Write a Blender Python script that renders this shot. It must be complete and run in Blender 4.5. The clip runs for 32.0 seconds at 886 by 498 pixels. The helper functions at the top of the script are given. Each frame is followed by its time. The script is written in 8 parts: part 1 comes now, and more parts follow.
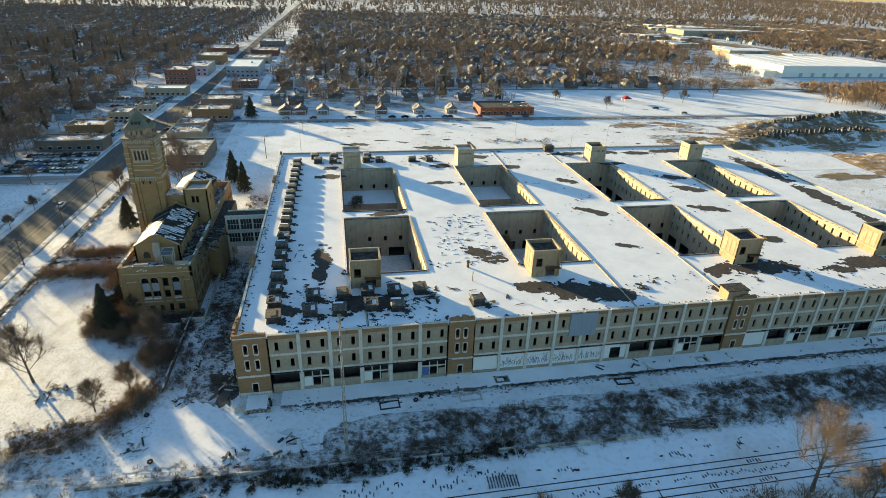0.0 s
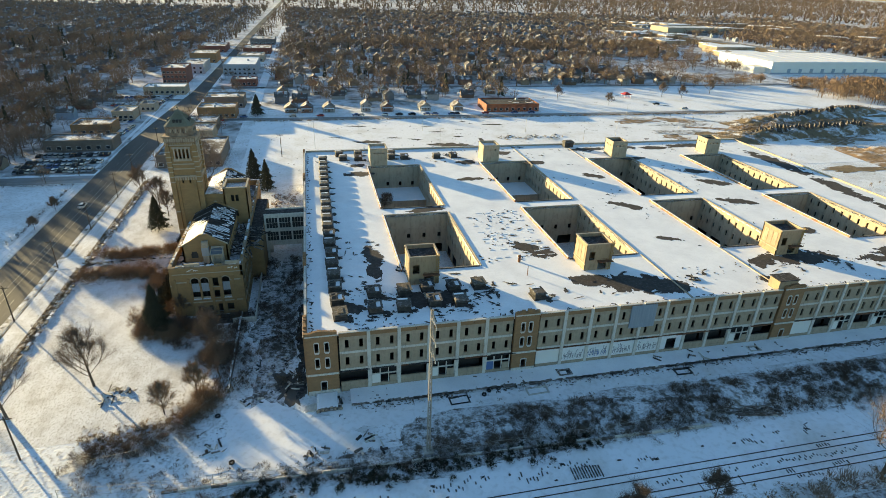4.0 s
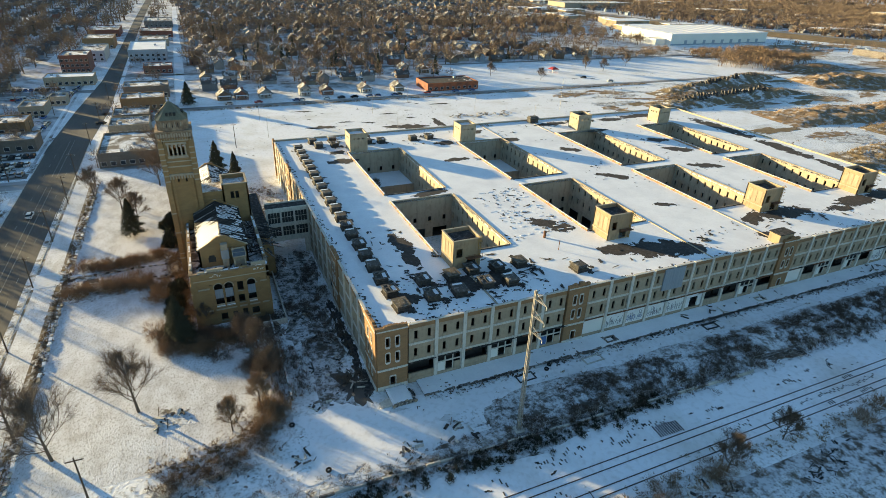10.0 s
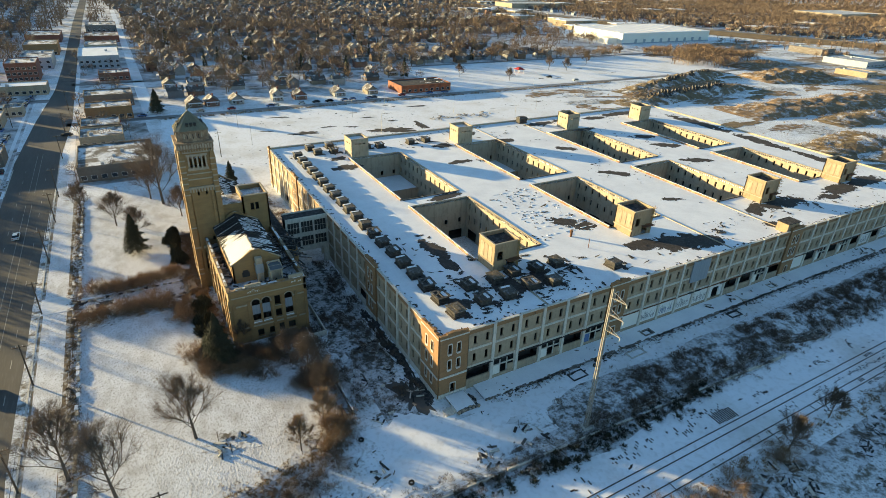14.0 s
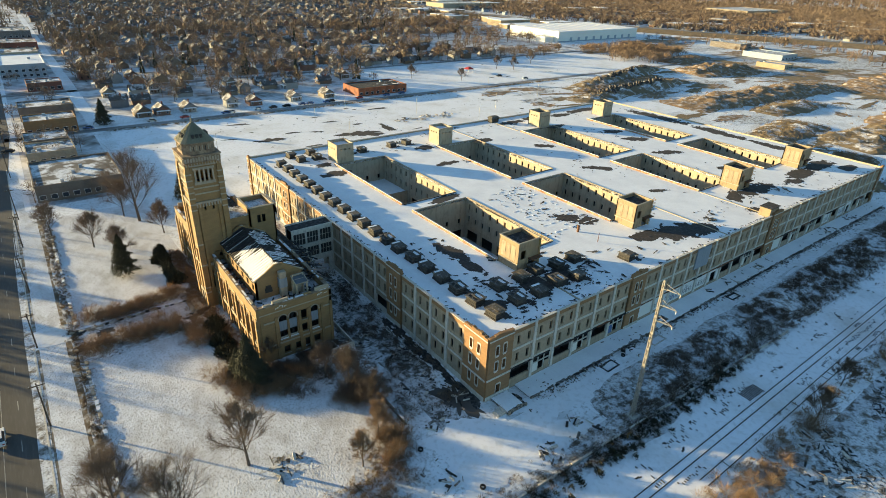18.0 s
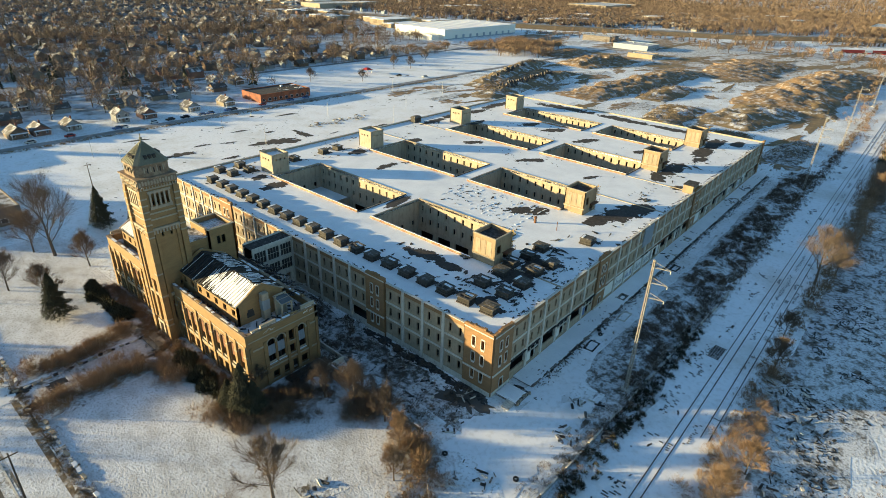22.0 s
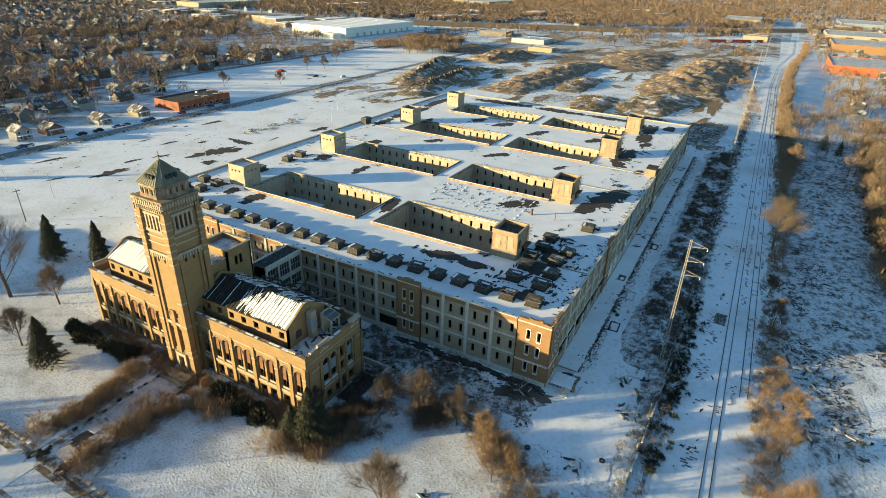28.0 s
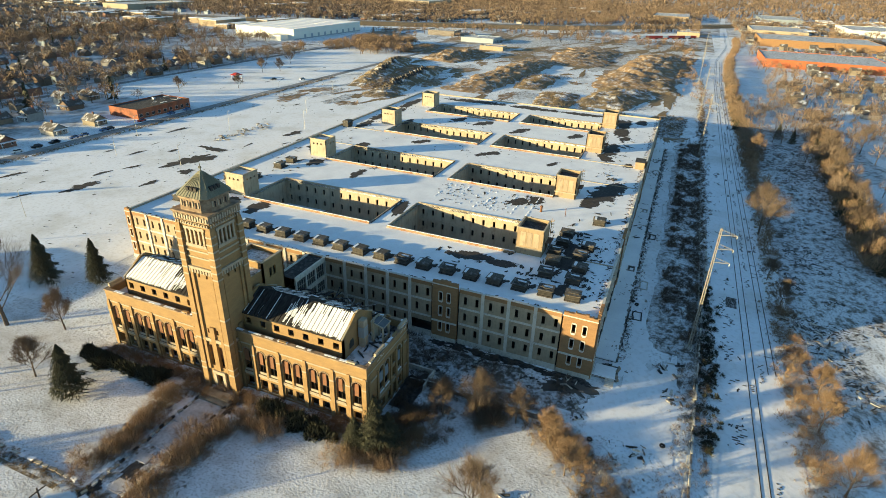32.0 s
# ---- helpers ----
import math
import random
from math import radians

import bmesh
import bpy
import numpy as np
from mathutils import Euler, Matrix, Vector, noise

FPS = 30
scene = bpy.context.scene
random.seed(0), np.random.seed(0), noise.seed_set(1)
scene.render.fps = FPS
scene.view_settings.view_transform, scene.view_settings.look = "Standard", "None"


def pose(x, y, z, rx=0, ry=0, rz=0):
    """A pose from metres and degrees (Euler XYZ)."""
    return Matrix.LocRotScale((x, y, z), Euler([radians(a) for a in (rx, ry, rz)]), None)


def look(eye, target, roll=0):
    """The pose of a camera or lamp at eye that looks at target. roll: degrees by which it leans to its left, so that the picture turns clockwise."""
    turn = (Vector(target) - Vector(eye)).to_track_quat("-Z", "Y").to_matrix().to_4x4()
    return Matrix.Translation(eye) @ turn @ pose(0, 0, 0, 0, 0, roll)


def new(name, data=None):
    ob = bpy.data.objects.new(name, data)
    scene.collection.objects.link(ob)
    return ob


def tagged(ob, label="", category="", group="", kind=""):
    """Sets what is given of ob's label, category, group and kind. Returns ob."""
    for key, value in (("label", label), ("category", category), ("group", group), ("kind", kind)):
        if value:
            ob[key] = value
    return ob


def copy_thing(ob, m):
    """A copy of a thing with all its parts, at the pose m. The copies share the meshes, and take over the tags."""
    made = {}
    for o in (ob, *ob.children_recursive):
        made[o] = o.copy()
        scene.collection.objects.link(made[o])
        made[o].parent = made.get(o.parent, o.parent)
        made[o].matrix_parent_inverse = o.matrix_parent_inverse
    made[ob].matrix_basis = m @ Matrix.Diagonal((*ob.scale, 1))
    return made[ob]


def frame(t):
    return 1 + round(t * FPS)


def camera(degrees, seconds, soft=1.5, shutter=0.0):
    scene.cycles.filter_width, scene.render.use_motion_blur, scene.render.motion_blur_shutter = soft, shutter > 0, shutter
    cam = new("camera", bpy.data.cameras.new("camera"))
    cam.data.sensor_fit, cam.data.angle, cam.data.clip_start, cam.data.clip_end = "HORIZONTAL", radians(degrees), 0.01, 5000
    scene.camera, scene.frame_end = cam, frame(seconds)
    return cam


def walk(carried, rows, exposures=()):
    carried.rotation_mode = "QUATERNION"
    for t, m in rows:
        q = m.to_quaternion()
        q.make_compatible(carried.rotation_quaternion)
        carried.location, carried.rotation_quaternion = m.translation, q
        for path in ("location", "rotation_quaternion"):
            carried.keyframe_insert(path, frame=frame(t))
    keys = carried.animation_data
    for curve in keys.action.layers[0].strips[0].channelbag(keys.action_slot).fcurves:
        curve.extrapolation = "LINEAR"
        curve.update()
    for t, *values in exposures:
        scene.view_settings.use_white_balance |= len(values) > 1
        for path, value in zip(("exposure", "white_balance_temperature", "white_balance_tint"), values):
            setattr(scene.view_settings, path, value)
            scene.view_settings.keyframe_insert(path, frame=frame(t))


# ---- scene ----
cam = camera(76.9, 32.0, 0.8)
METRES, EYE, TILT, LEAN, TURN = 159.25, 78.0, 0.0, 0.0, -11.4
ROWS = [
    (0.0, 0.0, 0.0, 0.0, 0.87, -25.73, -1.8),
    (0.5, -0.0101, -0.0008, -0.0002, 0.9, -25.67, -1.83),
    (1.0, -0.0221, -0.0015, -0.0007, 0.83, -25.63, -1.86),
    (1.5, -0.0357, -0.0021, -0.0015, 0.81, -25.6, -1.89),
    (2.0, -0.0499, -0.0026, -0.0024, 0.83, -25.61, -1.88),
    (2.5, -0.0648, -0.0029, -0.0033, 0.85, -25.68, -1.88),
    (3.0, -0.0797, -0.0032, -0.0043, 0.78, -25.76, -1.87),
    (3.5, -0.0952, -0.0031, -0.0053, -0.22, -25.82, -1.86),
    (5.5, -0.1592, 0.0001, -0.0086, -4.08, -26.05, -1.89),
    (6.0, -0.1741, 0.0014, -0.0089, -5.81, -26.1, -1.87),
    (6.5, -0.1904, 0.0034, -0.0092, -7.49, -26.15, -1.87),
    (7.0, -0.207, 0.0055, -0.0102, -7.77, -26.69, -1.92),
    (7.5, -0.223, 0.0082, -0.0107, -7.86, -27.49, -1.91),
    (8.0, -0.239, 0.0111, -0.0109, -8.06, -27.64, -1.92),
    (8.5, -0.2543, 0.0142, -0.0111, -8.82, -27.63, -1.92),
    (9.0, -0.2705, 0.0179, -0.0116, -9.9, -27.57, -1.95),
    (9.5, -0.2869, 0.0217, -0.0117, -10.97, -27.54, -1.94),
    (10.0, -0.3029, 0.026, -0.0117, -11.98, -27.49, -1.93),
    (10.5, -0.3191, 0.0308, -0.0116, -13.18, -27.43, -1.92),
    (11.0, -0.3351, 0.0356, -0.0113, -13.96, -27.39, -1.9),
    (11.5, -0.3511, 0.0403, -0.0113, -14.53, -27.34, -1.92),
    (12.0, -0.3669, 0.045, -0.0113, -15.18, -27.31, -1.94),
    (12.5, -0.3825, 0.0495, -0.0115, -16.06, -27.29, -1.95),
    (13.0, -0.398, 0.0543, -0.0118, -16.91, -27.27, -1.98),
    (13.5, -0.4134, 0.0592, -0.0122, -17.32, -27.24, -2.0),
    (14.0, -0.4276, 0.0636, -0.0127, -17.81, -27.21, -2.0),
    (14.5, -0.442, 0.069, -0.013, -19.19, -27.18, -1.99),
    (16.5, -0.5004, 0.0919, -0.0141, -23.81, -27.03, -1.96),
    (17.0, -0.515, 0.0988, -0.0142, -24.69, -27.01, -1.97),
    (17.5, -0.5295, 0.1058, -0.0142, -25.0, -26.97, -1.98),
    (18.0, -0.5438, 0.1129, -0.0139, -25.22, -26.95, -1.99),
    (18.5, -0.5582, 0.1198, -0.0135, -25.24, -26.93, -1.98),
    (19.0, -0.5723, 0.1263, -0.0133, -25.37, -26.94, -1.99),
    (19.5, -0.5853, 0.1328, -0.0132, -26.98, -26.92, -1.95),
    (20.0, -0.5973, 0.1397, -0.0131, -30.61, -26.82, -1.85),
    (20.5, -0.6112, 0.1487, -0.0134, -34.33, -26.74, -1.84),
    (21.0, -0.6251, 0.1593, -0.014, -35.19, -26.7, -1.88),
    (21.5, -0.6373, 0.1689, -0.0138, -35.84, -26.69, -1.86),
    (22.0, -0.6488, 0.178, -0.0134, -37.67, -26.65, -1.79),
    (22.5, -0.6614, 0.1882, -0.0141, -39.24, -26.61, -1.81),
    (23.0, -0.6735, 0.1983, -0.0145, -40.3, -26.61, -1.83),
    (23.5, -0.6852, 0.2084, -0.0148, -40.78, -26.62, -1.84),
    (24.0, -0.6965, 0.2186, -0.0148, -41.27, -26.62, -1.83),
    (24.5, -0.7077, 0.2294, -0.0153, -42.54, -26.57, -1.86),
    (25.0, -0.7191, 0.2406, -0.0153, -43.79, -26.55, -1.85),
    (25.5, -0.7304, 0.2517, -0.0155, -44.26, -26.56, -1.86),
    (27.5, -0.773, 0.2963, -0.0156, -48.65, -26.54, -1.83),
    (28.0, -0.7833, 0.3085, -0.0156, -49.46, -26.54, -1.83),
    (28.5, -0.7933, 0.3208, -0.0157, -49.96, -26.52, -1.83),
    (29.0, -0.8029, 0.3329, -0.0159, -50.72, -26.5, -1.82),
    (29.5, -0.8126, 0.3455, -0.0162, -51.51, -26.48, -1.82),
    (30.0, -0.8221, 0.3581, -0.0164, -52.33, -26.46, -1.82),
    (30.5, -0.8313, 0.3708, -0.0167, -53.12, -26.46, -1.81),
    (31.0, -0.8405, 0.3837, -0.017, -53.78, -26.44, -1.8),
    (31.5, -0.8493, 0.3964, -0.0172, -54.74, -26.43, -1.79),
    (32.0, -0.8581, 0.4094, -0.0175, -55.89, -26.4, -1.76),
]
walk(cam, [(t, pose(0, 0, EYE, TILT, LEAN, TURN) @ pose(METRES * x, METRES * y, METRES * z, 90 + pitch, roll, yaw)) for t, x, y, z, yaw, pitch, roll in ROWS],
     exposures=((0.0, 1.52, 7060.0, 3.5), (12.0, 1.44, 7010.0, 4.0), (32.0, 1.29, 6800.0, 1.0)))

# ---- world and sun ----
SUN_EL, SUN_DIR = 7.05, -50.0       # height of the sun; heading of the shadows from +x, in degrees
world = bpy.data.worlds.new("winter_sky")
scene.world = world
world.use_nodes = True
wn = world.node_tree.nodes
sky = wn.new("ShaderNodeTexSky")
sky.sky_type, sky.sun_disc = "NISHITA", False
sky.sun_elevation, sky.sun_rotation = radians(SUN_EL), radians(-90.0 - SUN_DIR)
sky.air_density, sky.dust_density, sky.ozone_density = 1.0, 0.3, 3.0
wn["Background"].inputs["Strength"].default_value = 0.119
world.node_tree.links.new(sky.outputs[0], wn["Background"].inputs["Color"])
sun = new("sun", bpy.data.lights.new("sun", "SUN"))
sun.data.energy, sun.data.angle, sun.data.color = 5.4, radians(0.6), (1.0, 0.785, 0.44)
_a, _e = radians(SUN_DIR), radians(SUN_EL)
sun.matrix_world = look((0, 0, 300), (math.cos(_a) * math.cos(_e), math.sin(_a) * math.cos(_e), 300 - math.sin(_e)))

G = -1.0          # ground level
DECK = 13.0       # factory roof


# ---- materials ----
def mat(name, col, rough=0.8, col2=None, scale=1.0, mix=0.5, contrast=0.15, fine=None, fine_scale=12.0, fine_amount=0.35,
        bump=0.3, bump_dist=0.05, metal=0.0, stretch=(1, 1, 1), vary=0.0, turn=0.0):
    """Two scales of noise over a base colour, with relief. vary: change of value from object to object or island to island."""
    m = bpy.data.materials.new(name)
    m.use_nodes = True
    nt = m.node_tree
    N, L = nt.nodes, nt.links
    b = N["Principled BSDF"]
    b.inputs["Roughness"].default_value, b.inputs["Metallic"].default_value = rough, metal
    tc = N.new("ShaderNodeTexCoord")
    mp = N.new("ShaderNodeMapping")
    mp.inputs["Scale"].default_value = stretch
    mp.inputs["Rotation"].default_value = (0, 0, radians(turn))
    L.new(tc.outputs["Object"], mp.inputs["Vector"])
    n1 = N.new("ShaderNodeTexNoise")
    n1.inputs["Scale"].default_value, n1.inputs["Detail"].default_value, n1.inputs["Roughness"].default_value = scale, 6, 0.65
    L.new(mp.outputs[0], n1.inputs["Vector"])
    r = N.new("ShaderNodeMapRange")
    r.inputs["From Min"].default_value, r.inputs["From Max"].default_value = mix - contrast, mix + contrast
    L.new(n1.outputs["Fac"], r.inputs["Value"])
    x = N.new("ShaderNodeMix")
    x.data_type = "RGBA"
    x.inputs[6].default_value, x.inputs[7].default_value = (*col, 1), (*(col2 or [c * 0.7 for c in col]), 1)
    L.new(r.outputs[0], x.inputs[0])
    out = x.outputs[2]
    n2 = N.new("ShaderNodeTexNoise")
    n2.inputs["Scale"].default_value, n2.inputs["Detail"].default_value = fine_scale, 4
    L.new(mp.outputs[0], n2.inputs["Vector"])
    if fine:
        r2 = N.new("ShaderNodeMapRange")
        r2.inputs["From Min"].default_value, r2.inputs["From Max"].default_value = 0.5, 0.72
        r2.inputs["To Max"].default_value = fine_amount
        L.new(n2.outputs["Fac"], r2.inputs["Value"])
        y = N.new("ShaderNodeMix")
        y.data_type = "RGBA"
        y.inputs[7].default_value = (*fine, 1)
        L.new(r2.outputs[0], y.inputs[0])
        L.new(out, y.inputs[6])
        out = y.outputs[2]
    if vary:
        oi = N.new("ShaderNodeObjectInfo")
        ge = N.new("ShaderNodeNewGeometry")
        ad = N.new("ShaderNodeMath")
        ad.operation = "ADD"
        L.new(oi.outputs["Random"], ad.inputs[0])
        L.new(ge.outputs["Random Per Island"], ad.inputs[1])
        fr = N.new("ShaderNodeMath")
        fr.operation = "FRACT"
        L.new(ad.outputs[0], fr.inputs[0])
        vr = N.new("ShaderNodeMapRange")
        vr.inputs["To Min"].default_value, vr.inputs["To Max"].default_value = 1 - vary, 1 + vary
        L.new(fr.outputs[0], vr.inputs["Value"])
        hs = N.new("ShaderNodeHueSaturation")
        L.new(vr.outputs[0], hs.inputs["Value"])
        L.new(out, hs.inputs["Color"])
        out = hs.outputs[0]
    L.new(out, b.inputs["Base Color"])
    if bump:
        bp = N.new("ShaderNodeBump")
        bp.inputs["Strength"].default_value, bp.inputs["Distance"].default_value = bump, bump_dist
        L.new(n2.outputs["Fac"], bp.inputs["Height"])
        L.new(bp.outputs[0], b.inputs["Normal"])
    return m


SNOW = mat("ground_snow", (0.86, 0.88, 0.91), 0.75, (0.62, 0.62, 0.62), 0.06, 0.56, 0.1, (0.16, 0.13, 0.085), 1.7, 0.55, 0.6, 0.2)
SNOW_LAWN = mat("lawn_snow", (0.75, 0.76, 0.79), 0.75, (0.53, 0.52, 0.52), 0.3, 0.55, 0.12, (0.16, 0.13, 0.09), 3.0, 0.55, 0.6, 0.13, stretch=(1, 0.6, 1), turn=-14)
SNOW_FIELD = mat("field_snow", (0.87, 0.88, 0.91), 0.75, (0.70, 0.69, 0.67), 0.05, 0.58, 0.1, (0.30, 0.26, 0.20), 0.9, 0.22, 0.2, 0.2)
SNOW_ROOF = mat("roof_snow", (0.89, 0.90, 0.92), 0.7, (0.76, 0.77, 0.80), 0.12, 0.55, 0.15, (0.45, 0.43, 0.40), 2.2, 0.12, 0.3, 0.05)
SNOW_CLEAN = mat("clean_snow", (0.84, 0.85, 0.88), 0.7, (0.74, 0.75, 0.78), 0.8, 0.55, 0.2, None, 3.0, 0, 0.4, 0.06)
SNOW_THIN = mat("thin_snow", (0.70, 0.71, 0.73), 0.8, (0.15, 0.125, 0.095), 0.5, 0.55, 0.08, (0.09, 0.075, 0.055), 2.2, 0.75, 0.6, 0.2)
SNOW_DIRT = mat("dirty_snow", (0.62, 0.63, 0.65), 0.85, (0.11, 0.095, 0.078), 0.6, 0.52, 0.07, (0.08, 0.068, 0.055), 2.2, 0.7, 0.7, 0.2)
ASPHALT = mat("asphalt", (0.062, 0.055, 0.048), 0.85, (0.10, 0.09, 0.08), 0.25, 0.52, 0.2, (0.16, 0.155, 0.15), 3.0, 0.2, 0.2, 0.02, stretch=(1, 0.12, 1))
FARROAD = mat("worn_asphalt", (0.13, 0.12, 0.115), 0.7, (0.36, 0.36, 0.37), 0.12, 0.55, 0.15, None, 3.0, 0, 0.2, 0.02, stretch=(0.2, 1, 1))
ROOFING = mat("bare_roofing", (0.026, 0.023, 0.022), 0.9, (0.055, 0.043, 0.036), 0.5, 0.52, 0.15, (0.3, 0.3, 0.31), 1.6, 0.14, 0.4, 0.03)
BUFF = mat("buff_brick", (0.335, 0.211, 0.090), 0.85, (0.235, 0.147, 0.066), 0.35, 0.55, 0.2, (0.15, 0.088, 0.052), 6.0, 0.5, 0.35, 0.03, stretch=(1, 1, 2.5))
ORANGE = mat("orange_brick", (0.325, 0.182, 0.082), 0.85, (0.225, 0.125, 0.06), 0.5, 0.55, 0.2, (0.13, 0.07, 0.045), 6.0, 0.5, 0.35, 0.03, stretch=(1, 1, 2.5))
REDBRICK = mat("red_brick", (0.25, 0.095, 0.06), 0.85, (0.18, 0.07, 0.05), 0.3, 0.5, 0.2, (0.12, 0.05, 0.04), 4.0, 0.5, 0.3, 0.03)
PANEL = mat("infill_panel", (0.405, 0.32, 0.222), 0.9, (0.305, 0.24, 0.166), 0.4, 0.55, 0.2, (0.17, 0.135, 0.10), 1.6, 0.45, 0.3, 0.03, stretch=(1, 1, 0.5), vary=0.08)
PIER = mat("weathered_concrete", (0.65, 0.612, 0.54), 0.85, (0.49, 0.452, 0.39), 0.7, 0.55, 0.2, (0.22, 0.195, 0.165), 2.5, 0.5, 0.4, 0.03, stretch=(1, 1, 0.4))
CREAM = mat("cream_painted_wall", (0.47, 0.385, 0.275), 0.85, (0.37, 0.30, 0.215), 0.3, 0.55, 0.2, (0.19, 0.145, 0.105), 1.1, 0.6, 0.25, 0.03, stretch=(1, 1, 0.35))
STONE = mat("limestone", (0.43, 0.365, 0.27), 0.8, (0.32, 0.27, 0.20), 0.8, 0.52, 0.2, (0.22, 0.19, 0.15), 3.0, 0.5, 0.4, 0.03)
RUSTCAP = mat("rust_stained_coping", (0.40, 0.30, 0.20), 0.85, (0.24, 0.11, 0.06), 0.5, 0.5, 0.12, (0.16, 0.07, 0.045), 2.2, 0.6, 0.3, 0.03)
COPPER = mat("weathered_copper", (0.21, 0.20, 0.135), 0.7, (0.15, 0.15, 0.11), 0.8, 0.5, 0.2, (0.12, 0.11, 0.08), 3.0, 0.4, 0.3, 0.02)
# near-black: the shade of unlit rooms put into the colour
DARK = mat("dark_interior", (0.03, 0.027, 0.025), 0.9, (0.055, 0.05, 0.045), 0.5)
BURNT = mat("charred_timber", (0.022, 0.02, 0.019), 0.95, (0.055, 0.047, 0.042), 0.9, 0.55, 0.12, (0.4, 0.4, 0.42), 1.4, 0.22, 0.6, 0.08)
RUST = mat("rusty_iron", (0.22, 0.09, 0.04), 0.75, (0.10, 0.05, 0.03), 1.2, 0.5, 0.2, (0.30, 0.16, 0.07), 6, 0.4, 0.4, 0.02, metal=0.2)
VENTMAT = mat("vent_boards", (0.06, 0.053, 0.045), 0.85, (0.04, 0.037, 0.034), 1.0, 0.5, 0.25, (0.16, 0.14, 0.11), 2.2, 0.4, 0.4, 0.04, vary=0.45)
VENTTOP = mat("vent_cap", (0.075, 0.065, 0.054), 0.85, (0.05, 0.045, 0.04), 0.7, 0.5, 0.2, (0.5, 0.5, 0.52), 1.6, 0.35, 0.4, 0.04, vary=0.35)
METALGREY = mat("grey_sheet_metal", (0.34, 0.39, 0.44), 0.5, (0.26, 0.31, 0.36), 0.6, 0.5, 0.2, (0.2, 0.2, 0.2), 4, 0.3, 0.3, 0.02, metal=0.3, stretch=(4, 1, 0.2))
STEEL = mat("galvanised_steel", (0.52, 0.50, 0.45), 0.55, (0.40, 0.38, 0.34), 1.0, 0.5, 0.2, None, 8, 0, 0.1, 0.01, metal=0.4)
WOOD = mat("pole_wood", (0.13, 0.09, 0.06), 0.9, (0.08, 0.06, 0.045), 1.0, 0.5, 0.2, None, 8, 0, 0.3, 0.02, stretch=(3, 3, 0.3))
BOARD = mat("weathered_boards", (0.17, 0.14, 0.115), 0.9, (0.10, 0.085, 0.07), 1.2, 0.5, 0.2, (0.65, 0.66, 0.69), 2.2, 0.6, 0.4, 0.04, vary=0.3)
BARK = mat("bark", (0.16, 0.12, 0.088), 0.95, (0.10, 0.078, 0.06), 1.5, 0.5, 0.2, None, 8, 0, 0.5, 0.03, stretch=(3, 3, 0.5))
TWIG = mat("bare_twigs", (0.225, 0.163, 0.117), 0.95, (0.15, 0.112, 0.084), 0.3, 0.5, 0.2, None, 4, 0, 0, 0, vary=0.25)
WOODS = mat("bare_woods", (0.25, 0.168, 0.108), 0.95, (0.16, 0.111, 0.073), 0.01, 0.5, 0.15, None, 4, 0, 0, 0, vary=0.22)
RUSSET = mat("russet_shrub", (0.29, 0.19, 0.115), 0.95, (0.20, 0.14, 0.09), 0.3, 0.5, 0.2, None, 4, 0, 0, 0, vary=0.25)
STRAW = mat("dry_grass", (0.26, 0.18, 0.09), 0.95, (0.17, 0.115, 0.06), 0.15, 0.52, 0.15, (0.12, 0.085, 0.05), 0.8, 0.6, 0.7, 0.4, vary=0.15)
SCRUB = mat("scrub_twigs", (0.165, 0.120, 0.086), 0.95, (0.105, 0.079, 0.059), 0.3, 0.5, 0.2, None, 4, 0, 0, 0, vary=0.3)
NEEDLE = mat("spruce_needles", (0.058, 0.058, 0.031), 0.9, (0.034, 0.037, 0.022), 0.8, 0.5, 0.2, None, 4, 0, 0, 0, vary=0.3)
YEW = mat("yew_foliage", (0.05, 0.052, 0.03), 0.9, (0.028, 0.032, 0.02), 0.8, 0.5, 0.2, None, 4, 0, 0, 0, vary=0.35)
VENTTAN = mat("tan_sheet", (0.125, 0.096, 0.06), 0.8, (0.07, 0.056, 0.042), 0.9, 0.5, 0.2, (0.5, 0.5, 0.5), 1.8, 0.3)
WHITEWALL = mat("white_cladding", (0.78, 0.76, 0.70), 0.6, (0.70, 0.68, 0.62), 0.05, 0.5, 0.2, None, 1, 0, 0.1, 0.02)
PAINTRED = mat("red_paint", (0.45, 0.035, 0.025), 0.5, (0.35, 0.03, 0.02), 1)
PAINTORANGE = mat("orange_brick_wall", (0.48, 0.14, 0.05), 0.8, (0.36, 0.10, 0.045), 0.3, 0.5, 0.2, (0.2, 0.07, 0.04), 2, 0.4)
PAINTWHITE = mat("white_paint", (0.78, 0.77, 0.74), 0.45, (0.7, 0.69, 0.66), 1.5, 0.5, 0.2, None, 5, 0, 0.05, 0.01)
GRAFFITI_DARK = mat("dark_paint", (0.10, 0.10, 0.11), 0.6, (0.26, 0.26, 0.27), 2.0)
GRAFFITI_BLUE = mat("blue_paint", (0.05, 0.12, 0.32), 0.6, (0.09, 0.16, 0.3), 2.0)
INFILL = mat("terracotta_infill", (0.25, 0.105, 0.05), 0.85, (0.15, 0.075, 0.042), 0.7, 0.5, 0.2, (0.15, 0.08, 0.05), 3, 0.4)
TYRE = mat("tyre_rubber", (0.025, 0.025, 0.026), 0.85)
CARGLASS = mat("car_glass", (0.02, 0.025, 0.03), 0.08)
